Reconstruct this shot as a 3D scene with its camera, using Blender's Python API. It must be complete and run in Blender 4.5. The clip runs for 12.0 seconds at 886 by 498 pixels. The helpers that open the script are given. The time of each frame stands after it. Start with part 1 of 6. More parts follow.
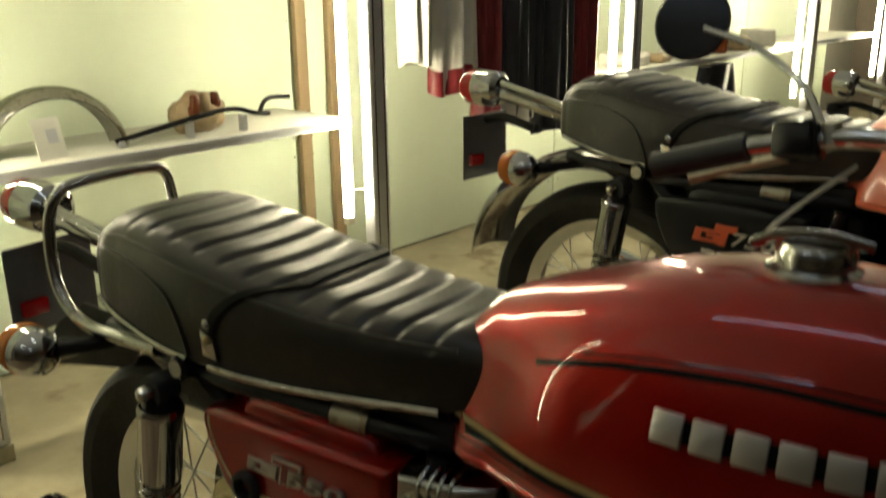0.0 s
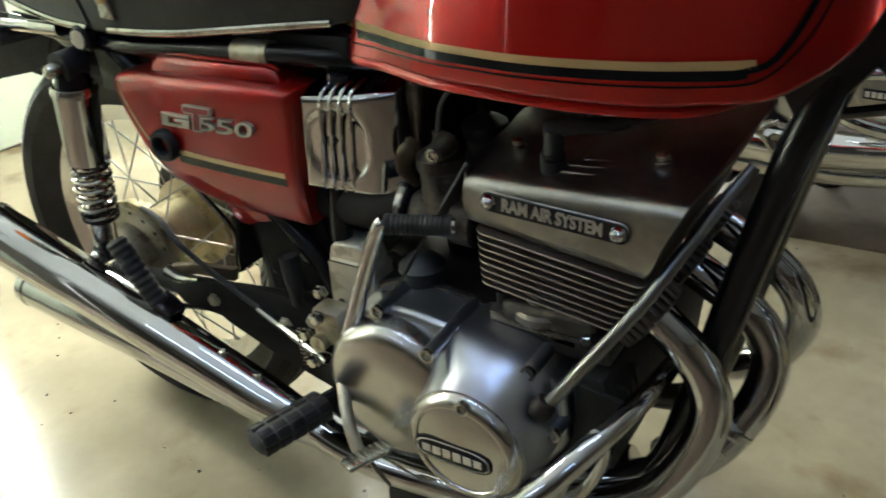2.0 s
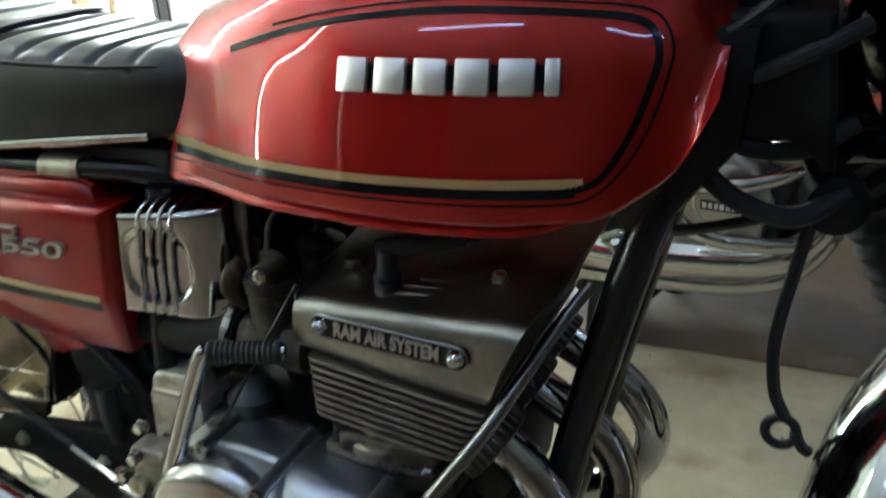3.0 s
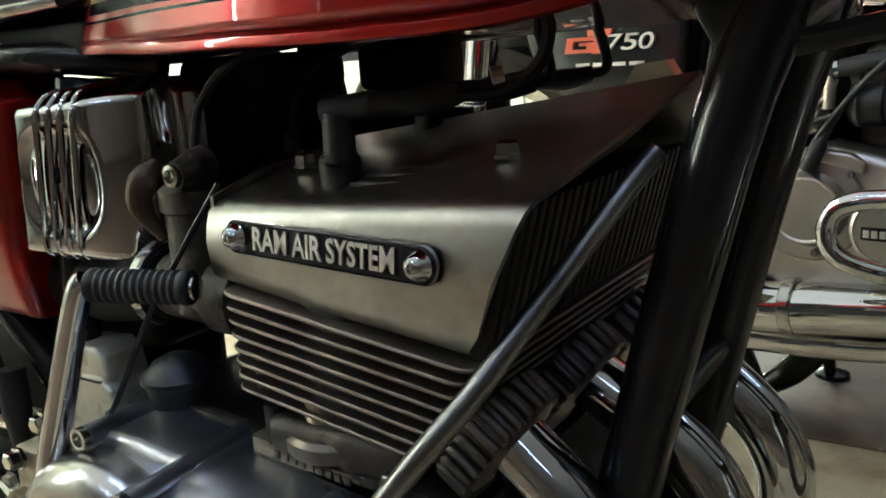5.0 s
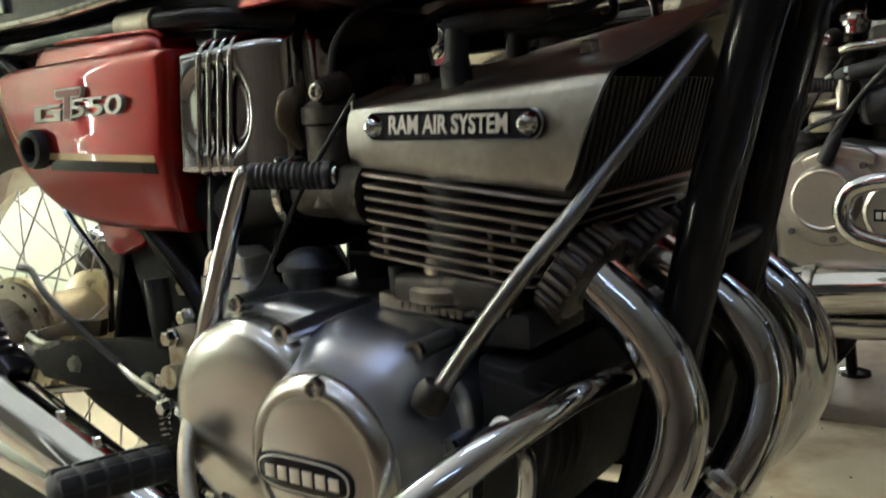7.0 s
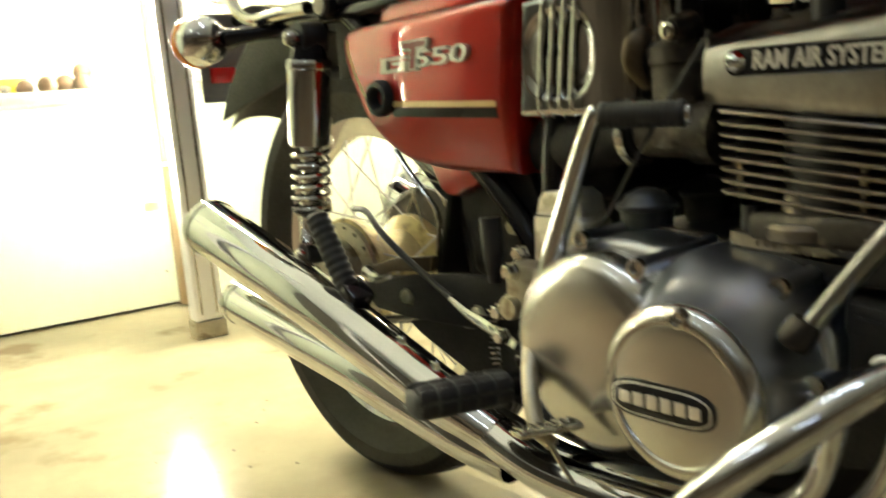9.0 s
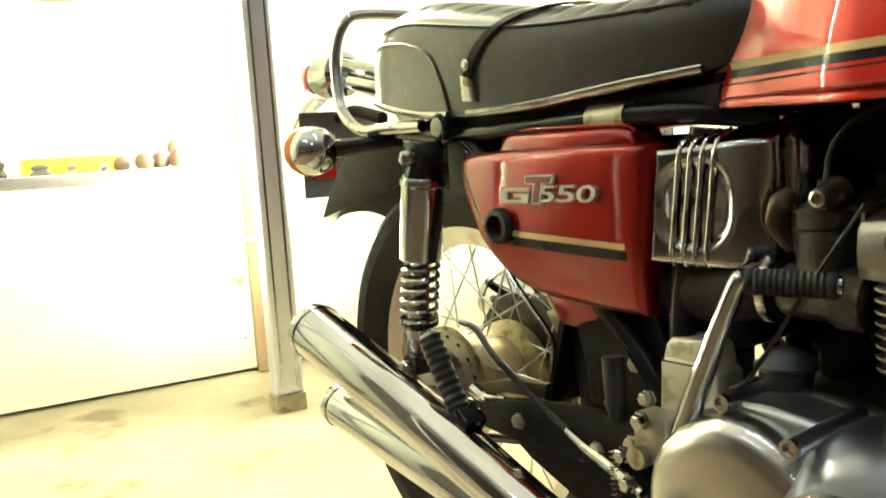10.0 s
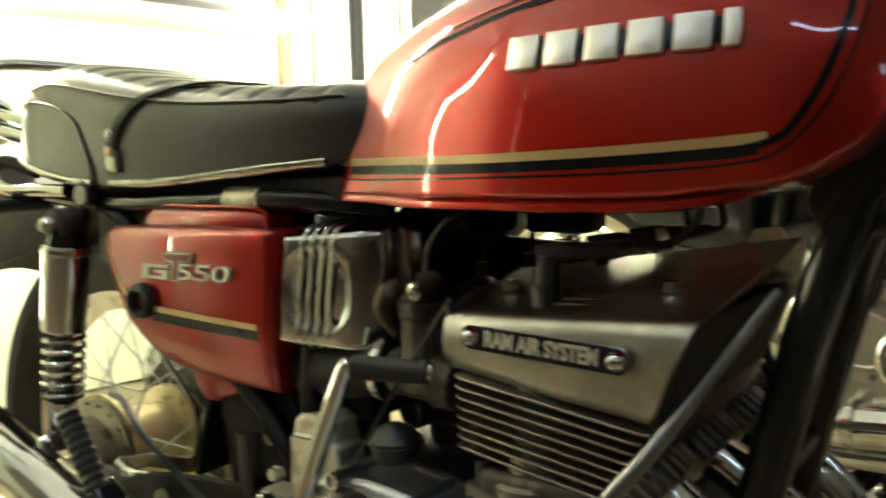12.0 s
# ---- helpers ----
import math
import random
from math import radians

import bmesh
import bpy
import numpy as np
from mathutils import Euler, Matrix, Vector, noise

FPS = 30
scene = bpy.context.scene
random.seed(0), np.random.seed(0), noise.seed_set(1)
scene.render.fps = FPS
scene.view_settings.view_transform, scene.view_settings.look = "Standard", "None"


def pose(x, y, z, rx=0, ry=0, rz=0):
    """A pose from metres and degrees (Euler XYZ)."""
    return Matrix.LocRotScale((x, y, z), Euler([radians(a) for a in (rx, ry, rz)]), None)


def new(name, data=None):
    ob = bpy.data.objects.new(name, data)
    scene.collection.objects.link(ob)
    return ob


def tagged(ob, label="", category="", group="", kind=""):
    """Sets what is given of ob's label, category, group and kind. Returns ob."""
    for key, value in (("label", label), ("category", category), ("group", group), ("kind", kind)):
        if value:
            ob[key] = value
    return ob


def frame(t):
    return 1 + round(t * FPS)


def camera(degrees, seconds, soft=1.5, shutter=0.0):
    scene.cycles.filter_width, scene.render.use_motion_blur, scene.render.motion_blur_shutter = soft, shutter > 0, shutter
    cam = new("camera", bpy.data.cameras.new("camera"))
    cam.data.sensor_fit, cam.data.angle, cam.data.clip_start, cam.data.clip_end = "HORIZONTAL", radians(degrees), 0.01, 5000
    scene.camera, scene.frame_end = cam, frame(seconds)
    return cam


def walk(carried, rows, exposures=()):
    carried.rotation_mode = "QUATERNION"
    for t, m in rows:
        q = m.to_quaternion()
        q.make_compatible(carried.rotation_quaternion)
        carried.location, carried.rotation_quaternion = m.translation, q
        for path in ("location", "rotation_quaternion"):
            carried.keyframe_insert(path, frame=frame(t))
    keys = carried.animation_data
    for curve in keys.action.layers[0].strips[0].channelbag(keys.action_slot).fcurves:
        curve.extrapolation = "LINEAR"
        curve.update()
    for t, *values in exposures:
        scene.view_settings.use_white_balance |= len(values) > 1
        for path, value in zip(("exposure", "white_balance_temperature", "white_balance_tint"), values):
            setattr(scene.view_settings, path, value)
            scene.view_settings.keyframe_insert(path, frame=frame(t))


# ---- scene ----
cam = camera(54.0, 12.0, soft=1.7, shutter=0.5)
METRES, EYE, TILT, LEAN, TURN = 1.5, 1.245, -17.1, 0.65, 35.0
EXPOSURES = [(0.0, -2.88, 6200, 12), (0.5, -2.0, 6100, 12), (1.0, -1.1, 5800, 14), (2.0, -1.2, 5000, 18), (3.5, -1.25, 4600, 17), (5.5, -1.05, 5000, 23), (6.5, -1.15, 4950, 26), (8.5, -1.0, 6050, 12), (9.5, -0.75, 6050, 13), (10.5, -0.6, 5900, 9), (12.0, -0.95, 5900, 9)]
ROWS = [
    (0.0, 0.0, 0.0, 0.0, 0.0, 0.0, -0.0),
    (0.5, 0.0106, -0.0086, -0.0737, 0.24, -3.53, 1.72),
    (1.0, 0.0347, -0.0165, -0.1381, 0.82, -7.9, 4.18),
    (1.5, 0.0521, -0.0176, -0.1576, 0.39, -10.91, 5.33),
    (2.0, 0.0598, -0.0247, -0.1603, -1.58, -12.08, 5.54),
    (2.5, 0.0762, -0.0313, -0.1607, -6.79, -11.53, 6.6),
    (3.0, 0.0902, 0.012, -0.157, -10.1, -6.0, 5.39),
    (3.5, 0.1218, 0.1024, -0.2159, -9.87, -2.72, 5.63),
    (3.7, 0.132, 0.1316, -0.2475, -8.08, -1.2, 4.86),
    (5.3, 0.185, 0.2117, -0.2953, -0.48, 4.15, 3.63),
    (5.5, 0.1881, 0.2076, -0.2939, -0.81, 4.04, 3.76),
    (6.0, 0.1561, 0.1645, -0.3176, 1.0, 7.05, 2.78),
    (6.5, 0.1406, 0.1306, -0.3658, 0.52, 8.54, 1.41),
    (6.7, 0.1396, 0.124, -0.38, -0.03, 8.99, 2.81),
    (8.3, 0.114, 0.1081, -0.4591, 6.89, 6.23, 2.5),
    (8.5, 0.1091, 0.1074, -0.4512, 9.68, 6.86, 1.8),
    (9.0, 0.073, 0.097, -0.4165, 15.93, 6.73, -0.46),
    (9.5, 0.0449, 0.0785, -0.3732, 18.21, 8.61, -0.84),
    (10.0, 0.0243, 0.0697, -0.3479, 19.21, 9.45, -2.38),
    (10.5, 0.0219, 0.0551, -0.3272, 18.62, 9.87, -2.72),
    (11.0, 0.0383, 0.0538, -0.3141, 13.03, 10.7, -0.81),
    (11.5, 0.0656, 0.0515, -0.3092, 8.03, 11.9, -0.16),
    (12.0, 0.096, 0.0512, -0.3119, 1.49, 11.52, 0.56),
]
walk(cam, [(t, pose(0.0, -0.825, EYE, TILT, LEAN, TURN) @ pose(METRES * x, METRES * y, METRES * z, 90 + pitch, roll, yaw)) for t, x, y, z, yaw, pitch, roll in ROWS], exposures=EXPOSURES)

# ---- world and light ----
world = bpy.data.worlds.new("room_world")
scene.world = world
world.use_nodes = True
world.node_tree.nodes["Background"].inputs[0].default_value = (0.9, 0.95, 0.8, 1)
world.node_tree.nodes["Background"].inputs[1].default_value = 0.065

# the display wall stands seven degrees off square to the bike
WALL = Matrix.Translation((-2.78, 0, 0)) @ Matrix.Rotation(radians(-6.7), 4, "Z")


# ---- materials ----
def mk(name, col, rough, metal=0.0, var=0.12, scale=14.0, bump=0.0, bscale=260.0, coat=0.0, rvar=0.08, trans=0.0, emit=0.0, spot=None, stretch=(1, 1, 1), ior=1.5, spec=0.5):
    """A surface with broad patches, fine grain and uneven gloss. spot: (colour, how much of the surface, size)."""
    m = bpy.data.materials.new(name)
    m.use_nodes = True
    nt = m.node_tree
    bsdf = nt.nodes["Principled BSDF"]
    link = nt.links.new
    co = nt.nodes.new("ShaderNodeTexCoord")
    mp = nt.nodes.new("ShaderNodeMapping")
    mp.inputs["Scale"].default_value = stretch
    link(co.outputs["Object"], mp.inputs["Vector"])

    def noise_at(s, detail=4.0):
        n = nt.nodes.new("ShaderNodeTexNoise")
        n.inputs["Scale"].default_value, n.inputs["Detail"].default_value = s, detail
        link(mp.outputs[0], n.inputs["Vector"])
        return n.outputs["Fac"]

    def mix(fac, a, b):
        x = nt.nodes.new("ShaderNodeMix")
        x.data_type = "RGBA"
        link(fac, x.inputs["Factor"])
        for socket, v in ((x.inputs["A"], a), (x.inputs["B"], b)):
            if isinstance(v, tuple):
                socket.default_value = (*v, 1)
            else:
                link(v, socket)
        return x.outputs["Result"]

    def ramp(fac, lo, hi, a=0.0, b=1.0):
        r = nt.nodes.new("ShaderNodeMapRange")
        link(fac, r.inputs["Value"])
        for k, v in (("From Min", lo), ("From Max", hi), ("To Min", a), ("To Max", b)):
            r.inputs[k].default_value = v
        return r.outputs[0]

    broad, fine = noise_at(scale), noise_at(scale * 9)
    lo = tuple(c * (1 - var) for c in col)
    hi = tuple(min(1.0, c * (1 + var)) for c in col)
    c1 = mix(ramp(broad, 0.3, 0.7), lo, hi)
    c2 = mix(ramp(fine, 0.35, 0.7, 0.0, 0.35), c1, lo)
    if spot:
        colour, share, size = spot
        c2 = mix(ramp(noise_at(size, 8.0), 0.62 - share, 0.72 - share * 0.8, 0.0, 0.85), c2, colour)
    link(c2, bsdf.inputs["Base Color"])
    floor_r, roof_r = (0.29, 1.0) if rough > 0.28 else (0.02, 0.26)
    link(ramp(fine, 0.25, 0.75, max(floor_r, rough - rvar), min(roof_r, rough + rvar)), bsdf.inputs["Roughness"])
    bsdf.inputs["Metallic"].default_value = metal
    bsdf.inputs["IOR"].default_value = ior
    bsdf.inputs["Specular IOR Level"].default_value = spec
    bsdf.inputs["Coat Weight"].default_value = coat
    bsdf.inputs["Coat Roughness"].default_value = 0.03
    bsdf.inputs["Transmission Weight"].default_value = trans
    if emit:
        bsdf.inputs["Emission Color"].default_value = (*col, 1)
        bsdf.inputs["Emission Strength"].default_value = emit
    if bump:
        bp = nt.nodes.new("ShaderNodeBump")
        bp.inputs["Strength"].default_value, bp.inputs["Distance"].default_value = bump, 0.002
        link(noise_at(bscale), bp.inputs["Height"])
        link(bp.outputs[0], bsdf.inputs["Normal"])
    return m


CHROME = mk("chrome", (0.60, 0.605, 0.61), 0.05, 1.0, var=0.06, rvar=0.04, bump=0.015, bscale=40)
CHROME_OLD = mk("aged_chrome", (0.52, 0.51, 0.48), 0.16, 1.0, var=0.15, rvar=0.08, spot=((0.25, 0.22, 0.17), 0.05, 60), bump=0.05, bscale=120)
ALU_POL = mk("polished_aluminium", (0.305, 0.297, 0.268), 0.31, 1.0, var=0.36, scale=13, rvar=0.03, bump=0.22, bscale=14)
ALU_COVER = mk("cover_aluminium", (0.52, 0.54, 0.58), 0.31, 1.0, var=0.12, scale=10, rvar=0.03, bump=0.03, bscale=350)
ALU_DULL = mk("dull_aluminium", (0.46, 0.43, 0.33), 0.42, 0.9, var=0.2, scale=18, bump=0.15, bscale=200, spot=((0.22, 0.18, 0.12), 0.06, 40))
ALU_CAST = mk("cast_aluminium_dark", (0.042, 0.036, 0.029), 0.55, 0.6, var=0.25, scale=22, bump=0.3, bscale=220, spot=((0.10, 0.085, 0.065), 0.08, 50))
RED = mk("candy_red_paint", (0.26, 0.0065, 0.0025), 0.30, 0.50, var=0.04, scale=4, coat=1.0, rvar=0.02, spec=0.05)
RED.node_tree.nodes["Principled BSDF"].inputs["Coat IOR"].default_value = 1.5
GOLD = mk("gold_stripe", (0.62, 0.46, 0.20), 0.3, 0.2, var=0.1, coat=0.8)
BLACK = mk("black_enamel", (0.012, 0.012, 0.013), 0.15, 0.0, var=0.15, rvar=0.05, spec=0.28)
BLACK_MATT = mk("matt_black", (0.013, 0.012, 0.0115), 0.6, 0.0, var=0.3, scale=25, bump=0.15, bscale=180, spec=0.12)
RUBBER = mk("black_rubber", (0.018, 0.018, 0.019), 0.55, 0.0, var=0.2, scale=25, bump=0.15, bscale=240, spec=0.3)
TYRE = mk("tyre_rubber", (0.019, 0.018, 0.017), 0.62, 0.0, var=0.3, scale=16, bump=0.25, bscale=160, spot=((0.022, 0.020, 0.017), 0.04, 20), spec=0.2)
VINYL = mk("black_seat_vinyl", (0.016, 0.0132, 0.0094), 0.35, 0.0, var=0.3, scale=14, bump=0.12, bscale=150, rvar=0.06, spot=((0.026, 0.021, 0.015), 0.05, 26), spec=0.42)
LETTER = mk("dulled_letters", (0.46, 0.44, 0.40), 0.40, 0.8, var=0.12, scale=40)
SILVER = mk("silver_letters", (0.72, 0.70, 0.66), 0.36, 0.85, var=0.03)
AMBER = mk("amber_lens", (0.75, 0.22, 0.02), 0.12, 0.0, var=0.1, trans=0.35)
RED_LENS = mk("red_lens", (0.45, 0.012, 0.01), 0.12, 0.0, var=0.1, trans=0.3)
CREAM = mk("cream_plastic", (0.66, 0.62, 0.48), 0.4, 0.0, var=0.1)
PLATE = mk("plate_back", (0.10, 0.10, 0.10), 0.45, 0.3, var=0.2)
SPOKE = mk("zinc_spoke", (0.5, 0.49, 0.46), 0.3, 1.0, var=0.2, scale=30)
FLOOR = mk("beige_floor_paint", (0.365, 0.325, 0.222), 0.20, 0.0, var=0.22, scale=3.2, bump=0.03, bscale=60, rvar=0.06, spot=((0.21, 0.155, 0.09), 0.055, 4.6), spec=0.18)
FLOOR_DARK = mk("dark_floor_band", (0.085, 0.060, 0.037), 0.36, 0.0, var=0.35, scale=3.0, bump=0.06, bscale=60, rvar=0.12, spot=((0.13, 0.105, 0.075), 0.05, 5.0), spec=0.35)
FLOOR_AISLE = mk("aisle_floor_darkened", (0.115, 0.085, 0.058), 0.38, 0.0, var=0.3, scale=3.0, bump=0.06, bscale=60, rvar=0.08, spot=((0.10, 0.075, 0.05), 0.05, 5.0), spec=0.35)
PANEL = mk("white_wall_panel", (0.76, 0.84, 0.66), 0.5, 0.0, var=0.03, scale=2)
GREY_POST = mk("grey_metal_post", (0.70, 0.71, 0.74), 0.32, 0.6, var=0.08, scale=5, stretch=(1, 1, 0.15))
TAN = mk("tan_wood_trim", (0.30, 0.22, 0.125), 0.5, var=0.2, scale=8, stretch=(1, 1, 0.2))
# wall colour darkened so that the chrome reflects a dim room
PLASTER_DIMMED = mk("room_wall_dimmed", (0.10, 0.08, 0.06), 0.7, var=0.15, scale=1.5)
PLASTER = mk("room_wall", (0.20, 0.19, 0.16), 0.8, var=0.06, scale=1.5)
CEILING = mk("ceiling_paint", (0.38, 0.40, 0.43), 0.8, var=0.05, scale=1.5)
TUBE = mk("lit_tube", (1.0, 0.89, 0.55), 0.5, var=0.0, emit=620.0)
TUBE_FILL = mk("aisle_fill_tube", (0.62, 0.78, 1.0), 0.5, var=0.0, emit=34.0)
TUBE_TOP = mk("lit_ceiling_tube", (0.62, 0.78, 1.0), 0.5, var=0.0, emit=56.0)

ORANGE = mk("orange_paint", (0.62, 0.10, 0.03), 0.3, 0.0, var=0.08, coat=0.6)
SPECKLED_WHITE = mk("speckled_white_sheet", (0.80, 0.78, 0.70), 0.7, 0.0, var=0.06, scale=20, bump=0.2, bscale=60, spot=((0.30, 0.20, 0.10), 0.10, 34))
WHITE = mk("white_laminate", (0.78, 0.78, 0.70), 0.4, 0.0, var=0.04, scale=4)

LEATHER_R = mk("dark_red_leather", (0.16, 0.012, 0.016), 0.42, var=0.2, bump=0.2, bscale=120)

# ---- shapes ----
def finish(bm, mat, angle=35):
    bmesh.ops.recalc_face_normals(bm, faces=bm.faces)
    me = bpy.data.meshes.new("mesh")
    bm.to_mesh(me)
    bm.free()
    me.materials.append(mat)
    me.polygons.foreach_set("use_smooth", [True] * len(me.polygons))
    me.set_sharp_from_angle(angle=radians(angle))
    return me


def part(name, bm, mat, parent=None, label="", angle=35):
    me = bm if isinstance(bm, bpy.types.Mesh) else finish(bm, mat, angle)
    me.name = name
    ob = new(name, me)
    if parent:
        ob.parent = parent
    return tagged(ob, label)


def thing(name, label, category, group="", kind="", at=(0, 0, 0)):
    ob = new(name)
    ob.empty_display_size = 0.05
    ob.location = at
    return tagged(ob, label, category, group, kind)


def smooth_path(pts, n=6, closed=False):
    p = [np.array(q, float) for q in pts]
    if len(p) < 3:
        return [Vector(q) for q in p]
    out, m = [], len(p)
    last = m if closed else m - 1
    for i in range(last):
        a, b, c, d = (p[(i - 1) % m] if closed or i else 2 * p[0] - p[1]), p[i], p[(i + 1) % m], (p[(i + 2) % m] if closed or i + 2 < m else 2 * p[-1] - p[-2])
        for k in range(n):
            t = k / n
            out.append(Vector(0.5 * (2 * b + (c - a) * t + (2 * a - 5 * b + 4 * c - d) * t * t + (3 * b - a - 3 * c + d) * t ** 3)))
    if not closed:
        out.append(Vector(p[-1]))
    return out


def loft(rings, closed=False, caps=True, bm=None):
    bm = bm or bmesh.new()
    vs = [[bm.verts.new(v) for v in ring] for ring in rings]
    n = len(vs[0])
    for a, b in zip(vs, vs[1:] + ([vs[0]] if closed else [])):
        for i in range(n):
            bm.faces.new((a[i], a[(i + 1) % n], b[(i + 1) % n], b[i]))
    if caps and not closed:
        bm.faces.new(vs[0][::-1])
        bm.faces.new(vs[-1])
    return bm


def tube(pts, r, seg=12, n=6, closed=False, caps=True, flat=1.0, bm=None):
    """A round bar along a smooth line; r is one radius or one for each point; flat squeezes it."""
    path = smooth_path(pts, n, closed)
    rs = [r] * len(path) if not isinstance(r, (list, tuple)) else list(np.interp(np.linspace(0, len(r) - 1, len(path)), range(len(r)), r))
    rings, up = [], None
    for i, q in enumerate(path):
        a, b = path[i - 1] if i or closed else q, path[(i + 1) % len(path)] if i + 1 < len(path) or closed else q
        d = (b - a).normalized()
        if up is None:
            up = d.orthogonal().normalized()
        up = (up - d * up.dot(d)).normalized()
        side = d.cross(up)
        rings.append([q + (up * math.cos(k * math.tau / seg) * flat + side * math.sin(k * math.tau / seg)) * rs[i] for k in range(seg)])
    return loft(rings, closed, caps, bm)


AXES = {"x": Matrix(((0, 0, 1), (1, 0, 0), (0, 1, 0))), "y": Matrix(((1, 0, 0), (0, 0, -1), (0, 1, 0))), "z": Matrix.Identity(3)}


def lathe(profile, centre, axis="y", seg=32, tilt=None, bm=None):
    """Rows of (radius, height) turned about an axis. With axis y the height runs towards -y."""
    m = AXES[axis] if tilt is None else tilt
    c = Vector(centre)
    rings = []
    for r, h in profile:
        r = max(r, 0.0004)
        rings.append([c + m @ Vector((r * math.cos(k * math.tau / seg), r * math.sin(k * math.tau / seg), h)) for k in range(seg)])
    return loft(rings, bm=bm)


def aim(d):
    """A turn that takes z to the direction d."""
    return Vector(d).to_track_quat("Z", "Y").to_matrix()


def rod(a, b, r, seg=10, bm=None):
    a, b = Vector(a), Vector(b)
    return lathe([(r, 0), (r, (b - a).length)], a, seg=seg, tilt=aim(b - a), bm=bm)


def bolt(at, d, r=0.006, h=0.006, bm=None):
    return lathe([(r * 1.25, 0), (r * 1.25, h * 0.25), (r, h * 0.25), (r, h * 0.9), (r * 0.8, h), (r * 0.1, h)], at, seg=6, tilt=aim(d), bm=bm)


def box(cx, cy, cz, sx, sy, sz, bev=0.003, seg=2, m=None):
    bm = bmesh.new()
    bmesh.ops.create_cube(bm, size=1)
    bmesh.ops.scale(bm, vec=(sx, sy, sz), verts=bm.verts)
    if bev:
        bmesh.ops.bevel(bm, geom=bm.edges[:], offset=min(bev, sx * 0.45, sy * 0.45, sz * 0.45), segments=seg, affect="EDGES", profile=0.5)
    if m is not None:
        bmesh.ops.transform(bm, matrix=m, verts=bm.verts)
    bmesh.ops.translate(bm, vec=(cx, cy, cz), verts=bm.verts)
    return bm


def plate(outline, y0, y1, bev=0.004, seg=2, round_=0.0):
    """An outline of (x, z) drawn out from y0 to y1, with soft corners."""
    bm = bmesh.new()
    pts = outline
    vs = [bm.verts.new((x, y0, z)) for x, z in pts]
    f = bm.faces.new(vs)
    ext = bmesh.ops.extrude_face_region(bm, geom=[f])
    top = [v for v in ext["geom"] if isinstance(v, bmesh.types.BMVert)]
    bmesh.ops.translate(bm, vec=(0, y1 - y0, 0), verts=top)
    if round_:
        side = [e for e in bm.edges if abs(e.verts[0].co.y - e.verts[1].co.y) > 1e-6]
        bmesh.ops.bevel(bm, geom=side, offset=round_, segments=4, affect="EDGES", profile=0.5)
    if bev:
        flat_edges = [e for e in bm.edges if abs(e.verts[0].co.y - y1) < 1e-6 and abs(e.verts[1].co.y - y1) < 1e-6]
        bmesh.ops.bevel(bm, geom=flat_edges, offset=bev, segments=seg, affect="EDGES", profile=0.5)
    return bm


def curve(xs, vs):
    """A smooth function through (x, v)."""
    xs, vs = np.array(xs, float), np.array(vs, float)
    tg = np.gradient(vs, xs)

    def f(x):
        x = min(max(x, xs[0]), xs[-1])
        i = min(int(np.searchsorted(xs, x, side="right")) - 1, len(xs) - 2)
        h = xs[i + 1] - xs[i]
        t = (x - xs[i]) / h
        return float((2 * t ** 3 - 3 * t ** 2 + 1) * vs[i] + (t ** 3 - 2 * t ** 2 + t) * h * tg[i] + (3 * t ** 2 - 2 * t ** 3) * vs[i + 1] + (t ** 3 - t ** 2) * h * tg[i + 1])
    return f


def words(text, size, depth=0.001, bold=0.0):
    """Raised lettering as a mesh in the x-y plane, its middle at the origin."""
    cu = bpy.data.curves.new("words", "FONT")
    cu.body, cu.size, cu.extrude, cu.align_x, cu.align_y, cu.resolution_u = text, size, depth, "CENTER", "CENTER", 3
    cu.offset = bold
    ob = new("words", cu)
    me = bpy.data.meshes.new_from_object(ob.evaluated_get(bpy.context.evaluated_depsgraph_get()))
    bpy.data.objects.remove(ob)
    bm = bmesh.new()
    bm.from_mesh(me)
    return bm


# ---- motorcycle parts ----
def tank_shape():
    xs = [-0.545, -0.525, -0.49, -0.45, -0.38, -0.28, -0.18, -0.08, 0.0, 0.04, 0.062]
    zb = curve(xs, [0.757, 0.745, 0.741, 0.740, 0.737, 0.736, 0.735, 0.740, 0.760, 0.800, 0.850])
    zt = curve(xs, [0.790, 0.850, 0.897, 0.918, 0.942, 0.972, 0.985, 0.986, 0.970, 0.945, 0.900])
    w = curve([-0.545, -0.525, -0.49, -0.45, -0.41, -0.36, -0.31, -0.25, -0.18, -0.08, 0.0, 0.04, 0.062], [0.045, 0.0799, 0.0905, 0.1088, 0.1302, 0.1485, 0.1575, 0.1662, 0.1689, 0.162, 0.141, 0.109, 0.060])
    return xs, w, zb, zt


TX, TW, TB, TT = tank_shape()
# half width along the lower edge, which flares out at the rear corners
TF = curve([-0.512, -0.497, -0.483, -0.45, -0.41, -0.36, -0.28, -0.18, -0.08, 0.0], [0.070, 0.106, 0.1150, 0.1215, 0.1340, 0.1490, 0.1605, 0.1655, 0.156, 0.128])
TLOW, TLEAN = 0.0543, 0.136  # the tank is widest at this share of its height, and leans in above it


def tank_split(x):
    """Height of the widest line, and the powers of the curves above and below it."""
    return TB(x) + (TT(x) - TB(x)) * TLOW, 2.87, 3.0


def tank_flare(x, z):
    k = min(1.0, max(0.0, 1 - (z - TB(x)) / 0.10))
    return max(0.0, TF(x) - TW(x)) * k * k if x > -0.512 else 0.0


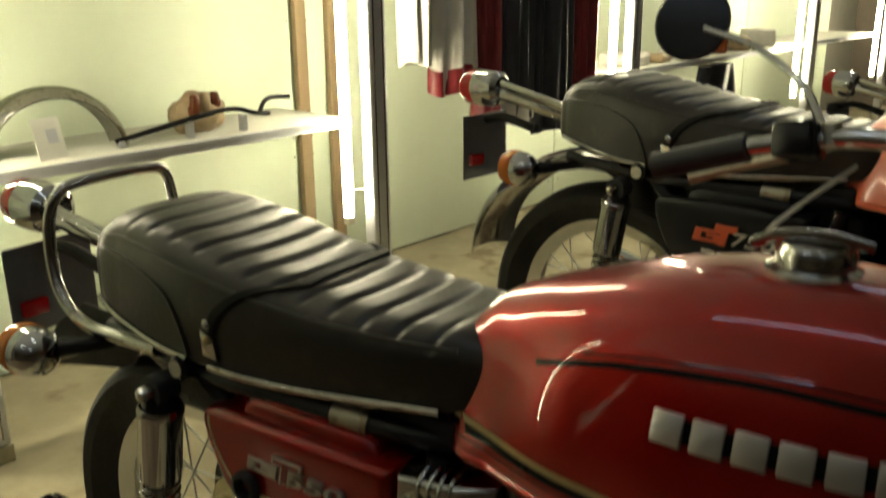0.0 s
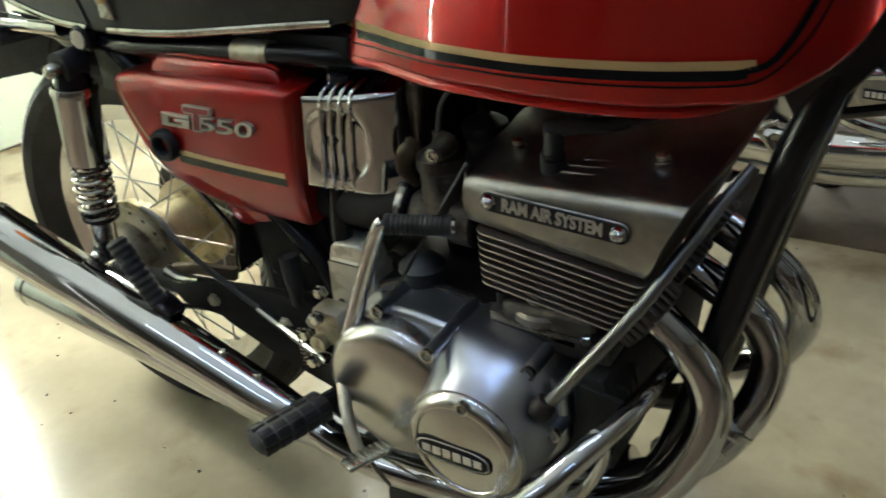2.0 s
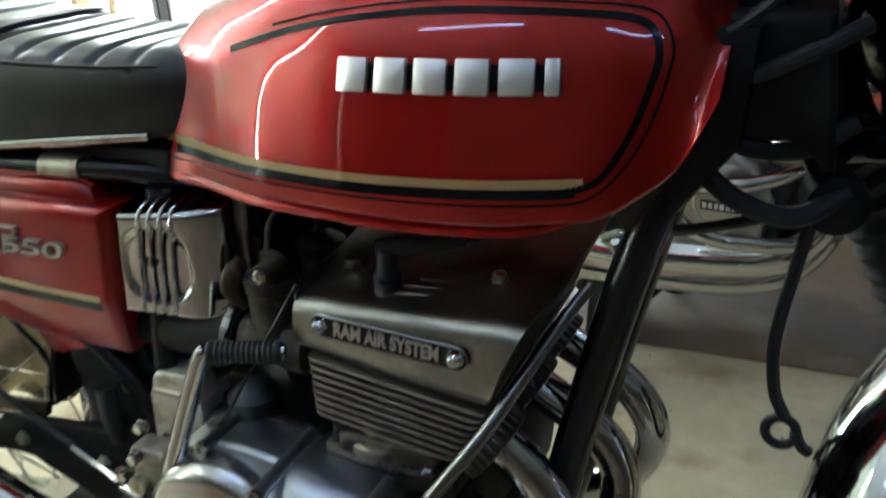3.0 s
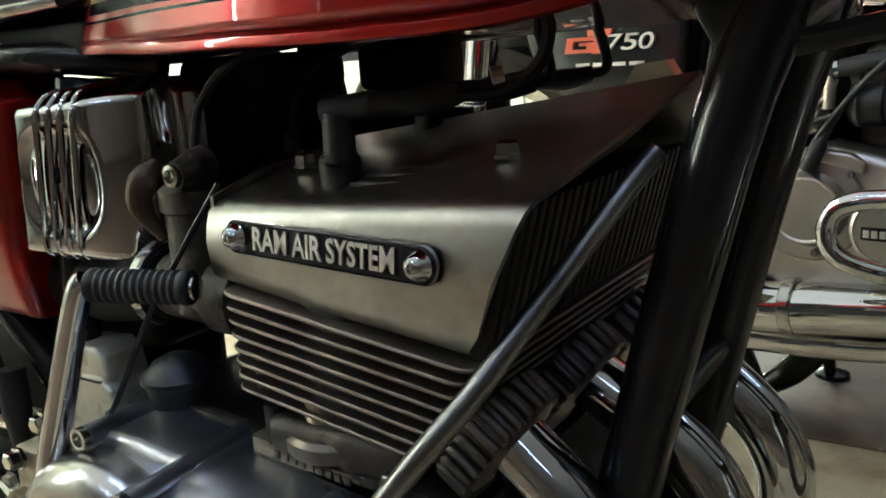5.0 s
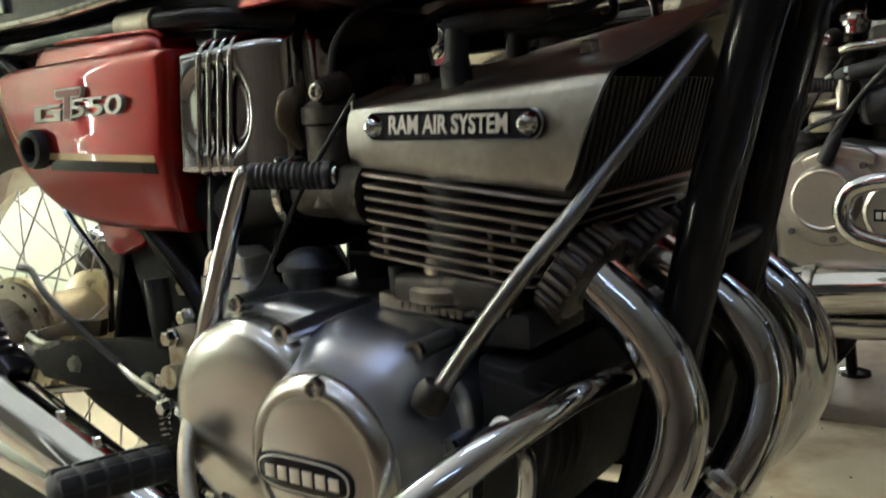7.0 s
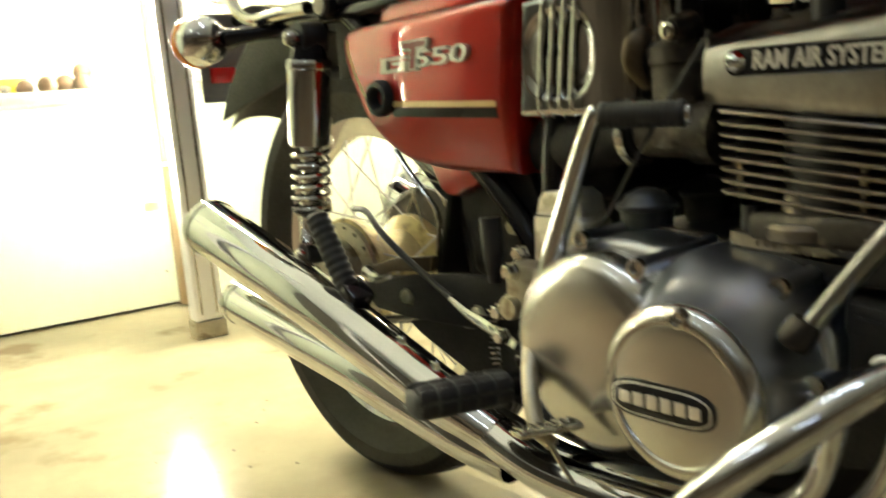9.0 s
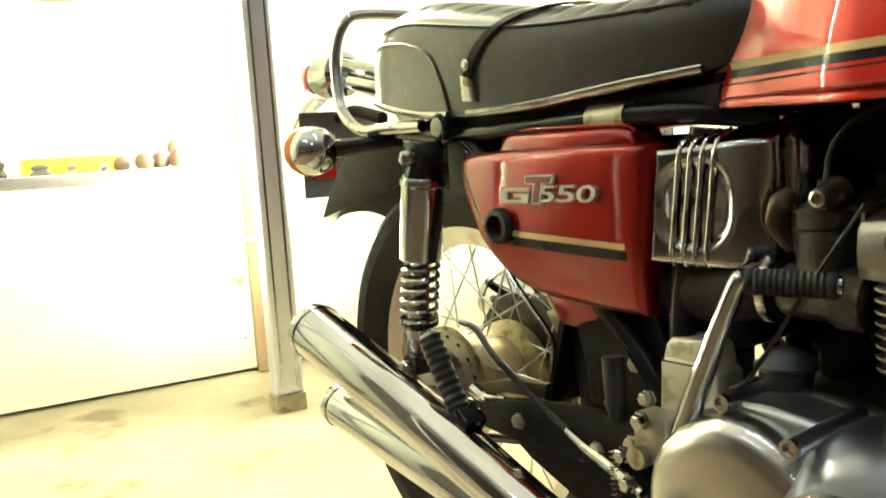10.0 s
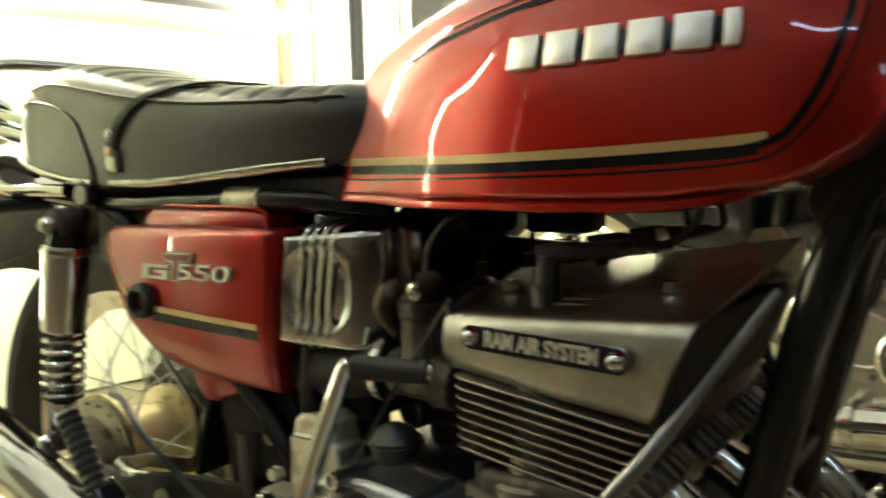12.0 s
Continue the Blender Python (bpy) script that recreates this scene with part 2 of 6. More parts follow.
def tank_side(x, z, off=0.0):
    """The tank's right face at (x, z)."""
    c, up, down = tank_split(x)
    n, h = (up, TT(x) - c) if z > c else (down, c - TB(x))
    k = min(0.985, abs((z - c) / h))
    return -TW(x) * (1 - k ** n) ** (1 / n) * (1 - TLEAN * k if z > c else 1) - tank_flare(x, z) - off


def tank(b, paint):
    rings = []
    for i in range(64):
        u = i / 63
        x = TX[0] + (TX[-1] - TX[0]) * (0.5 - 0.5 * math.cos(math.pi * u))
        c, up, down = tank_split(x)
        w = TW(x)
        ring = []
        for k in range(64):
            a = math.tau * k / 64
            ca, sa = math.cos(a), math.sin(a)
            n, h = (up, TT(x) - c) if sa > 0 else (down, c - TB(x))
            k = math.copysign(abs(sa) ** (2 / n), sa)
            e = math.copysign(abs(ca) ** (2 / n), ca)
            ring.append(Vector((x, -w * e * (1 - TLEAN * max(0.0, k)) - tank_flare(x, c + h * k) * e, c + h * k)))
        rings.append(ring)
    t = part("fuel_tank", loft(rings), paint, b, "deep candy red fuel tank with a gold and black stripe" if paint == RED else "")
    rows = []
    for x in np.linspace(-0.512, -0.03, 60):
        k = max(0.0, (x + 0.08) / 0.05) ** 2
        z, o = TB(x) + 0.010 * k, TF(x) - 0.018 * k
        half = [(o - 0.006, z + 0.007), (o - 0.0012, z + 0.003), (o - 0.0004, z), (o - 0.0012, z - 0.003), (o - 0.005, z - 0.0045), (o - 0.016, z - 0.003)]
        rows.append([Vector((x, -y, h)) for y, h in half] + [Vector((x, y, h)) for y, h in half[::-1]])
    part("tank_seam", loft(rows), paint, t)
    return t


def on_tank(pts, width, off, n=8, closed=False):
    """A flat band that follows the tank's right face along (x, z) points."""
    path = smooth_path([(x, 0, z) for x, z in pts], n, closed)
    bm = bmesh.new()
    rows = []
    for i, q in enumerate(path):
        d = (path[(i + 1) % len(path)] if closed or i + 1 < len(path) else q) - (path[i - 1] if closed or i else q)
        nrm = Vector((-d.z, 0, d.x)).normalized()
        row = []
        for s in (-0.5, 0.0, 0.5):
            p = q + nrm * width * s
            row.append(bm.verts.new((p.x, tank_side(p.x, p.z, off), p.z)))
        rows.append(row)
    for a, c in zip(rows, rows[1:] + ([rows[0]] if closed else [])):
        for k in (0, 1):
            bm.faces.new((a[k], a[k + 1], c[k + 1], c[k]))
    solid = bmesh.ops.solidify(bm, geom=bm.faces[:], thickness=0.0006)
    return bm


def tank_stripes(t):
    low = [(-0.532, 0.7790), (-0.50, 0.7784), (-0.395, 0.7780), (-0.31, 0.7775), (-0.245, 0.7780), (-0.19, 0.7791), (-0.14, 0.7807), (-0.097, 0.7826), (-0.056, 0.7850), (-0.034, 0.7868)]
    part("gold_stripe", on_tank(low, 0.0078, 0.0008, 4), GOLD, t, "gold pinstripe")
    part("black_stripe", on_tank([(x, z - 0.0085) for x, z in low[:-2]] + [(-0.056, 0.7765), (-0.040, 0.7795)], 0.0088, 0.0008, 4), BLACK, t, "black stripe")
    loop = [(-0.042, 0.7800), (-0.0215, 0.7900), (-0.0035, 0.8192), (0.0098, 0.857), (0.0140, 0.8870), (-0.002, 0.9082), (-0.058, 0.9150), (-0.15, 0.9172), (-0.229, 0.9112), (-0.283, 0.9032), (-0.335, 0.8917), (-0.39, 0.876)]
    part("black_stripe", on_tank(loop, 0.0056, 0.0008), BLACK, t)
    thin = [(-0.50, 0.7600), (-0.394, 0.7601), (-0.245, 0.7612), (-0.14, 0.7631), (-0.056, 0.7680), (-0.026, 0.7761), (-0.004, 0.7985), (0.0105, 0.8256), (0.0205, 0.858), (0.0235, 0.890), (0.004, 0.9150), (-0.058, 0.9225), (-0.15, 0.925), (-0.229, 0.919), (-0.283, 0.911), (-0.335, 0.900)]
    part("thin_stripe", on_tank(thin, 0.0020, 0.0008), BLACK, t)


def tank_badge(t):
    """Six plain silver blocks on a dark ground in place of the maker's name."""
    back = [(-0.249, 0.8645), (-0.20, 0.8652), (-0.15, 0.866), (-0.10, 0.867), (-0.057, 0.868)]
    part("badge_ground", on_tank(back, 0.020, 0.0012), BLACK, t)
    x = -0.2505
    for i in range(6):
        w = 0.0290 if i < 5 else 0.0125
        cx = x + w / 2
        cz = 0.8650 + 0.0030 * (cx + 0.25) / 0.19
        y = tank_side(cx, cz)
        tilt = math.atan2(tank_side(cx + 0.01, cz) - tank_side(cx - 0.01, cz), 0.02)
        lean = math.atan2(tank_side(cx, cz + 0.01) - tank_side(cx, cz - 0.01), 0.02)
        m = Matrix.Rotation(tilt, 4, "Z") @ Matrix.Rotation(-lean, 4, "X")
        part("badge_block", box(cx, y - 0.002, cz, w, 0.0075, 0.0295, 0.0016, m=m), SILVER, t, "raised silver badge block")
        x += w + 0.0076


def fuel_cap(t):
    c = (-0.16, 0.0, 0.975)
    cap = part("filler_cap", lathe([(0.044, 0), (0.044, 0.012), (0.036, 0.016), (0.036, 0.03), (0.032, 0.037), (0.02, 0.04), (0.001, 0.041)], c, "z", 36), CHROME_OLD, t, "aged chrome filler cap")
    part("cap_lever", tube([(-0.215, -0.008, 1.004), (-0.19, -0.008, 1.014), (-0.15, -0.006, 1.018), (-0.11, -0.004, 1.014)], [0.008, 0.011, 0.011, 0.007], flat=0.6), CHROME_OLD, cap)


SX = [-1.165, -1.156, -1.13, -1.07, -1.00, -0.92, -0.84, -0.74, -0.64, -0.55, -0.50, -0.470]
SW = curve(SX, [0.075, 0.095, 0.112, 0.125, 0.135, 0.139, 0.138, 0.131, 0.121, 0.108, 0.098, 0.088])
SB = curve(SX, [0.820, 0.805, 0.793, 0.781, 0.768, 0.760, 0.758, 0.760, 0.768, 0.775, 0.780, 0.792])
ST = curve(SX, [0.868, 0.892, 0.914, 0.934, 0.932, 0.917, 0.900, 0.884, 0.875, 0.871, 0.870, 0.862])


def seat_point(x, a, off=0.0):
    """Round the seat at x: a = 0 at the right lower edge, 1 at the top's middle, 2 at the left lower edge."""
    w, zb, zt = SW(x) + off, SB(x), ST(x) + off
    s = -1 if a < 1 else 1
    u = a if a < 1 else 2 - a
    th = u * math.pi / 2
    n = 4.6
    y = w * math.cos(th) ** (2 / n) if u < 1 else 0.0
    z = zb + (zt - zb) * math.sin(th) ** (2 / 4.4)
    if u > 0.35:
        roll = math.cos((x + 0.03 * (y / 0.13) ** 2) * math.tau / 0.047)
        flank = min(1, max(0, (0.112 - y) / 0.015))
        ends = min(1, max(0, (x + 1.10) / 0.05)) * min(1, max(0, (-0.50 - x) / 0.04))
        z -= 0.0048 * (max(0.0, roll) ** 3) * flank * ends
    return Vector((x, s * y, z))


def seat(b):
    rings = []
    n = 200
    for i in range(n):
        x = SX[0] + (SX[-1] - SX[0]) * i / (n - 1)
        ring = [seat_point(x, 2 * k / 44) for k in range(45)]
        ring += [Vector((x, 0.6 * SW(x), SB(x) - 0.004)), Vector((x, -0.6 * SW(x), SB(x) - 0.004))]
        rings.append(ring)
    s = part("seat", loft(rings), VINYL, b, "ribbed black vinyl dual seat", 50)
    strap = []
    for k in range(61):
        a = 0.02 + 1.96 * k / 60
        u = a if a < 1 else 2 - a
        x = -0.868 + 0.13 * min(1, u / 0.8) ** 1.1
        o = [seat_point(x + dx, a, off) for dx, off in ((-0.011, 0.0015), (-0.008, 0.0045), (0.008, 0.0045), (0.011, 0.0015))]
        strap.append(o)
    part("strap", loft(strap), BLACK_MATT, s, "black grab strap")
    for a, name in ((0.02, "strap_buckle"),):
        p = seat_point(-0.860, a, 0.0)
        part(name, plate([(p.x - 0.012, p.z - 0.012), (p.x + 0.016, p.z - 0.014), (p.x + 0.010, p.z + 0.016), (p.x - 0.014, p.z + 0.024)], p.y + 0.002, p.y - 0.006, 0.002), CHROME_OLD, s)
    part("rivet", lathe([(0.008, 0), (0.008, 0.004), (0.004, 0.007), (0.0005, 0.007)], seat_point(-0.856, 0.10, 0.006), seg=14), CHROME_OLD, s)
    part("rivet", lathe([(0.006, 0), (0.006, 0.003), (0.003, 0.005), (0.0005, 0.005)], seat_point(-0.858, 0.04, 0.007), seg=14), GOLD, s)
    front = [seat_point(x, 0.0, 0.004) + Vector((0, 0, 0.002)) for x in (-0.862, -0.80, -0.73, -0.66, -0.60, -0.515)]
    part("chrome_trim", tube(front, [0.006, 0.0065, 0.0065, 0.0065, 0.007, 0.006], 10, flat=0.8), CHROME_OLD, s, "scuffed chrome trim strip")
    rear = [seat_point(x, 0.0, 0.004) + Vector((0, 0, 0.002)) for x in (-1.135, -1.09, -1.03, -0.97, -0.905)]
    part("chrome_trim", tube(rear, 0.006, 10, flat=0.8), CHROME_OLD, s)
    for s_ in (0, 1):
        seam = []
        for x in np.linspace(-1.10, -0.50, 25):
            a = 0.40
            seam.append(seat_point(x, a if s_ == 0 else 2 - a, 0.0012))
        part("seam_piping", tube(seam, 0.0024, 6, n=2), VINYL, s)
    def round_at(x, z):
        k = min(1.0, max(0.0, (z - SB(x)) / (ST(x) - SB(x))))
        return 2 / math.pi * math.asin(k ** 2.2)
    pipe = [seat_point(x, round_at(x, z), 0.001) for x, z in ((-1.155, 0.866), (-1.11, 0.878), (-1.04, 0.874), (-0.985, 0.862), (-0.945, 0.842), (-0.924, 0.812), (-0.912, 0.785), (-0.906, 0.766))]
    part("piping", tube(pipe, 0.0028, 6), VINYL, s)
    return s


def grab_rail(b):
    pts = [(-0.985, -0.132, 0.752), (-1.06, -0.135, 0.753), (-1.15, -0.135, 0.755), (-1.215, -0.128, 0.785), (-1.240, -0.122, 0.84), (-1.243, -0.115, 0.90), (-1.235, -0.098, 0.940), (-1.235, -0.06, 0.952), (-1.235, 0.06, 0.952), (-1.235, 0.098, 0.940), (-1.243, 0.115, 0.90), (-1.24, 0.122, 0.84), (-1.215, 0.128, 0.785), (-1.15, 0.135, 0.755), (-1.06, 0.135, 0.753), (-0.985, 0.132, 0.752)]
    part("grab_rail", tube(pts, 0.0095, 14), CHROME_OLD, b, "chromed tubular grab rail")


def lamp_indicator(b, x, y, z, name="indicator"):
    body = part(name, lathe([(0.001, -0.052), (0.020, -0.048), (0.034, -0.034), (0.038, -0.018), (0.0385, -0.003)], (x, y, z), seg=28, tilt=aim((-1, 0, 0))), CHROME, b, "chrome indicator with an amber lens")
    part("lens", lathe([(0.039, -0.004), (0.040, 0.0), (0.0395, 0.016), (0.035, 0.028), (0.020, 0.036), (0.001, 0.038)], (x, y, z), seg=28, tilt=aim((-1, 0, 0))), AMBER, body, "amber lens")
    s = math.copysign(1, -y)
    part("stem", tube([(x + 0.03, y + 0.025 * s, z), (x + 0.07, y + 0.06 * s, z + 0.004), (x + 0.10, y + 0.11 * s, z + 0.006)], [0.017, 0.011, 0.011], 12), BLACK, body)


def tail(b):
    t = part("tail_lamp", lathe([(0.03, 0.0), (0.042, 0.01), (0.046, 0.03), (0.047, 0.07)], (-1.40, -0.01, 0.872), seg=30, tilt=aim((-1, 0, 0))), CHROME, b, "chrome tail lamp with a red lens")
    part("lens", lathe([(0.045, 0.07), (0.045, 0.10), (0.038, 0.112), (0.001, 0.114)], (-1.40, -0.01, 0.872), seg=30, tilt=aim((-1, 0, 0))), RED_LENS, t, "orange red tail lens")
    part("lamp_bracket", tube([(-1.12, -0.04, 0.83), (-1.25, -0.04, 0.86), (-1.38, -0.03, 0.885)], 0.016, 12, flat=0.6), CHROME, t)
    part("lamp_bracket", tube([(-1.12, 0.04, 0.80), (-1.27, 0.0, 0.835), (-1.40, -0.01, 0.86)], 0.018, 12), CHROME, t)
    p = part("number_plate", box(-1.465, 0.0, 0.722, 0.004, 0.17, 0.165, 0.0015), PLATE, b, "dark back of the number plate")
    part("reflector", box(-1.455, -0.045, 0.690, 0.014, 0.05, 0.03, 0.004), RED_LENS, p, "red reflector")
    part("plate_bracket", tube([(-1.46, 0, 0.79), (-1.40, 0, 0.80), (-1.30, 0, 0.78)], 0.012, 8), BLACK_MATT, p)


def fender(b, path, halfw, lip, mat_out, mat_in, name, label):
    """A curved guard: path of (x, z), crowned across, with a darker inside."""
    outer, inner = [], []
    for i, q in enumerate(path := smooth_path([(x, 0, z) for x, z in path], 6)):
        d = (path[min(i + 1, len(path) - 1)] - path[max(i - 1, 0)]).normalized()
        nrm = Vector((-d.z, 0, d.x)) if name == "front_fender" else Vector((d.z, 0, -d.x))
        row = []
        for k in range(13):
            a = (k / 12 - 0.5) * 2
            y = a * halfw
            row.append(q + Vector((0, y, 0)) - nrm * lip * abs(a) ** 2.5)
        outer.append(row + [v - nrm * 0.0025 for v in row[::-1]])
    g = part(name, loft(outer), mat_out, b, label)
    rows = []
    for row in outer:
        c = sum((Vector(v) for v in row), Vector()) / len(row)
        r = [v + (c - v) * 0.02 + (row[25 - 6] - row[6]).normalized() * 0.002 for v in row[13:]]
        rows.append(r + [v + (row[25 - 6] - row[6]).normalized() * 0.0015 for v in r[::-1]])
    part("fender_liner", loft(rows), mat_in, g)
    return g


# the warm tube light is mixed into the hub's yellow; dark spots are tarnish
HUB_WARM = mk("warm_lit_hub", (0.50, 0.42, 0.22), 0.42, 0.55, var=0.25, scale=24, bump=0.2, spot=((0.12, 0.09, 0.05), 0.07, 30))


def wheel(b, cx, cz, r, halfw, name, label, drum=True):
    c = (cx, 0, cz)
    ri = r - 0.092
    prof = [(ri + 0.012, -halfw * 0.42), (ri - 0.004, -halfw * 0.30), (ri - 0.022, -halfw * 0.16), (ri - 0.024, 0.0), (ri - 0.022, halfw * 0.16), (ri - 0.004, halfw * 0.30), (ri + 0.012, halfw * 0.42), (ri + 0.009, halfw * 0.45), (ri - 0.007, halfw * 0.34), (ri - 0.026, halfw * 0.2), (ri - 0.028, 0), (ri - 0.026, -halfw * 0.2), (ri - 0.007, -halfw * 0.34), (ri + 0.009, -halfw * 0.45)]
    rings = [[Vector(c) + AXES["y"] @ Vector((pr * math.cos(a), pr * math.sin(a), h)) for pr, h in prof] for a in [math.tau * k / 72 for k in range(72)]]
    w = part(name, loft(rings, closed=True), CHROME, b, label)
    tp = [(ri + 0.004, -halfw * 0.42), (ri + 0.02, -halfw * 0.70), (ri + 0.045, -halfw * 0.97), (ri + 0.066, -halfw), (r - 0.014, -halfw * 0.86), (r - 0.006, -halfw * 0.62), (r - 0.0045, -halfw * 0.56), (r - 0.009, -halfw * 0.53), (r - 0.009, -halfw * 0.47), (r - 0.0035, -halfw * 0.44)]
    tp += [(r - 0.001, -halfw * 0.2), (r - 0.006, -halfw * 0.17), (r - 0.006, -halfw * 0.11), (r, -halfw * 0.08)]
    tp = tp + [(q, -h) for q, h in tp[::-1]] + [(ri + 0.004, halfw * 0.3), (ri + 0.004, -halfw * 0.3)]
    rings = [[Vector(c) + AXES["y"] @ Vector((pr * math.cos(a), pr * math.sin(a), h)) for pr, h in tp] for a in [math.tau * k / 96 for k in range(96)]]
    part("tyre", loft(rings, closed=True), TYRE, w, "worn black road tyre", 25)
    hub = part("hub", lathe([(0.02, -0.085), (0.075, -0.085), (0.085, -0.07), (0.085, -0.055), (0.062, -0.045), (0.062, 0.03), (0.092, 0.04), (0.096, 0.062), (0.086, 0.066), (0.02, 0.066)], c, seg=48), HUB_WARM, w, "tarnished drum hub tinted with the warm tube light")
    if drum:
        part("brake_plate", lathe([(0.090, 0.060), (0.090, 0.072), (0.080, 0.075), (0.068, 0.078), (0.066, 0.092), (0.061, 0.108), (0.046, 0.118), (0.018, 0.122), (0.016, 0.130), (0.001, 0.132)], c, seg=48), ALU_DULL, w, "domed aluminium brake plate")
        part("sprocket", lathe([(0.05, -0.095), (0.125, -0.095), (0.128, -0.098), (0.125, -0.101), (0.05, -0.101)], c, seg=48), ALU_CAST, w)
    for k in range(18 if drum else 0):
        a = math.tau * k / 18
        part("spoke_hole", lathe([(0.0045, 0.0), (0.0045, 0.0012), (0.001, 0.0012)], (cx + 0.083 * math.cos(a), -0.073, cz + 0.083 * math.sin(a)), seg=8), BLACK_MATT, w)
    me = finish(rod((0.088, 0, 0), (ri - 0.026, 0, 0), 0.0016, 6), SPOKE)
    for k in range(36):
        side, cross = (1 if k % 2 else -1), (1 if (k // 2) % 2 else -1)
        a = math.tau * (k + 0.5) / 36
        p0 = Vector((0.086 * math.cos(a - 0.45 * cross), side * 0.052, 0.086 * math.sin(a - 0.45 * cross)))
        p1 = Vector(((ri - 0.024) * math.cos(a), side * 0.006, (ri - 0.024) * math.sin(a)))
        sp = new("spoke", me)
        sp.parent = w
        d = p1 - p0
        turn = d.to_track_quat("X", "Z").to_matrix().to_4x4()
        sp.matrix_basis = Matrix.Translation(Vector(c) + p0) @ turn @ Matrix.Diagonal((d.length / (ri - 0.114), 1, 1, 1)) @ Matrix.Translation((-0.088, 0, 0))
    return w


def shock(b, s):
    y = s * 0.150
    top, low = Vector((-0.962, y, 0.708)), Vector((-1.012, y, 0.400))
    d = (low - top).normalized()
    L = (low - top).length
    t = aim(d)
    sh = part("shock_absorber", lathe([(0.030, 0.028), (0.033, 0.034), (0.033, 0.04), (0.031, 0.042), (0.031, 0.148), (0.029, 0.150), (0.012, 0.15)], top, seg=28, tilt=t), CHROME, b, "chrome shrouded shock absorber with an open coil spring")
    part("top_eye", lathe([(0.022, -0.018), (0.022, 0.018)], top, seg=20), RUBBER, sh)
    part("top_eye", lathe([(0.018, 0.0), (0.024, 0.015), (0.027, 0.029)], top, seg=20, tilt=t), BLACK, sh)
    nut = lathe([(0.012, 0.0), (0.012, 0.012), (0.009, 0.02), (0.001, 0.023)], top + Vector((0, s * 0.016, 0)), seg=14, tilt=aim((0, s, 0)))
    part("cap_nut", nut, CHROME_OLD, sh)
    part("damper_body", lathe([(0.014, 0.14), (0.014, 0.225), (0.019, 0.228), (0.019, 0.295), (0.014, L - 0.01)], top, seg=20, tilt=t), CHROME_OLD, sh)
    coil = [top + d * (0.148 + 0.094 * k / 96) + t @ Vector((0.0255 * math.cos(k * math.tau / 16), 0.0255 * math.sin(k * math.tau / 16), 0)) for k in range(97)]
    part("coil_spring", tube(coil, 0.0042, 8, n=1), CHROME_OLD, sh, "bare coil spring")
    part("spring_seat", lathe([(0.018, 0.238), (0.029, 0.240), (0.029, 0.247), (0.02, 0.254)], top, seg=24, tilt=t), BLACK, sh)
    part("lower_eye", lathe([(0.017, -0.016), (0.017, 0.016)], low, seg=18), RUBBER, sh)
    part("cap_nut", lathe([(0.010, 0.0), (0.010, 0.010), (0.007, 0.016), (0.001, 0.018)], low + Vector((0, s * 0.014, 0)), seg=12, tilt=aim((0, s, 0))), CHROME_OLD, sh)


COVER_OUT = [(-0.879, 0.688), (-0.872, 0.701), (-0.855, 0.707), (-0.810, 0.7095), (-0.70, 0.7105), (-0.600, 0.7085), (-0.566, 0.707), (-0.5605, 0.700), (-0.562, 0.66), (-0.570, 0.59), (-0.579, 0.525), (-0.584, 0.5185), (-0.600, 0.5185), (-0.650, 0.520), (-0.715, 0.525), (-0.770, 0.537), (-0.806, 0.558), (-0.836, 0.588), (-0.858, 0.625), (-0.874, 0.660)]


def lean_y(bm, k=0.09, x0=-0.87):
    for v in bm.verts:
        v.co.y += (v.co.x - x0) * k
    return bm


def number(text, cov, x0, width, z0, height, y, mat):
    """Raised leaning digits on a side cover, one part each."""
    step = width / len(text)
    for k, ch in enumerate(text):
        tx = words(ch, height * 1.3, 0.0035, 0.0002)
        lo, hi = min(v.co.x for v in tx.verts), max(v.co.x for v in tx.verts)
        lw, hw = min(v.co.y for v in tx.verts), max(v.co.y for v in tx.verts)
        for v in tx.verts:
            up = (v.co.y - lw) / (hw - lw)
            v.co = Vector((x0 + step * k + step * 0.92 * (v.co.x - lo) / (hi - lo) + 0.28 * height * up, y - v.co.z, z0 + height * up))
        part("digit", lean_y(tx, 0.012), mat, cov)


def pillow(outline, face, depth, roll=0.012, n=5):
    """A pressed panel: an (x, z) outline, the y of its face at (x, z), edges that roll back to depth."""
    path = [(q.x, q.z) for q in smooth_path([(x, 0, z) for x, z in outline], n, True)]
    cx, cz = sum(x for x, z in path) / len(path), sum(z for x, z in path) / len(path)
    dist = [0.0, 0.0012, 0.003, 0.0055, 0.009, 0.014, 0.022, 0.034, 0.05, 0.07, 0.1]
    rings = [[Vector((x, depth, z)) for x, z in path]]
    for d in dist:
        ring = []
        for x, z in path:
            reach = math.hypot(x - cx, z - cz)
            k = max(0.02, 1 - d / reach)
            px, pz = cx + (x - cx) * k, cz + (z - cz) * k
            inn = min(roll, d)
            ring.append(Vector((px, face(px, pz) + roll - math.sqrt(max(0.0, roll ** 2 - (roll - inn) ** 2)), pz)))
        rings.append(ring)
    return loft(rings)


def cover_face(x, z):
    low = max(0.0, 0.602 - z) / 0.085
    high = max(0.0, z - 0.690) / 0.02
    return -(0.1505 + 0.006 * (1 - ((x + 0.72) / 0.17) ** 2) - 0.019 * low ** 1.3 - 0.004 * min(1, high) ** 2)


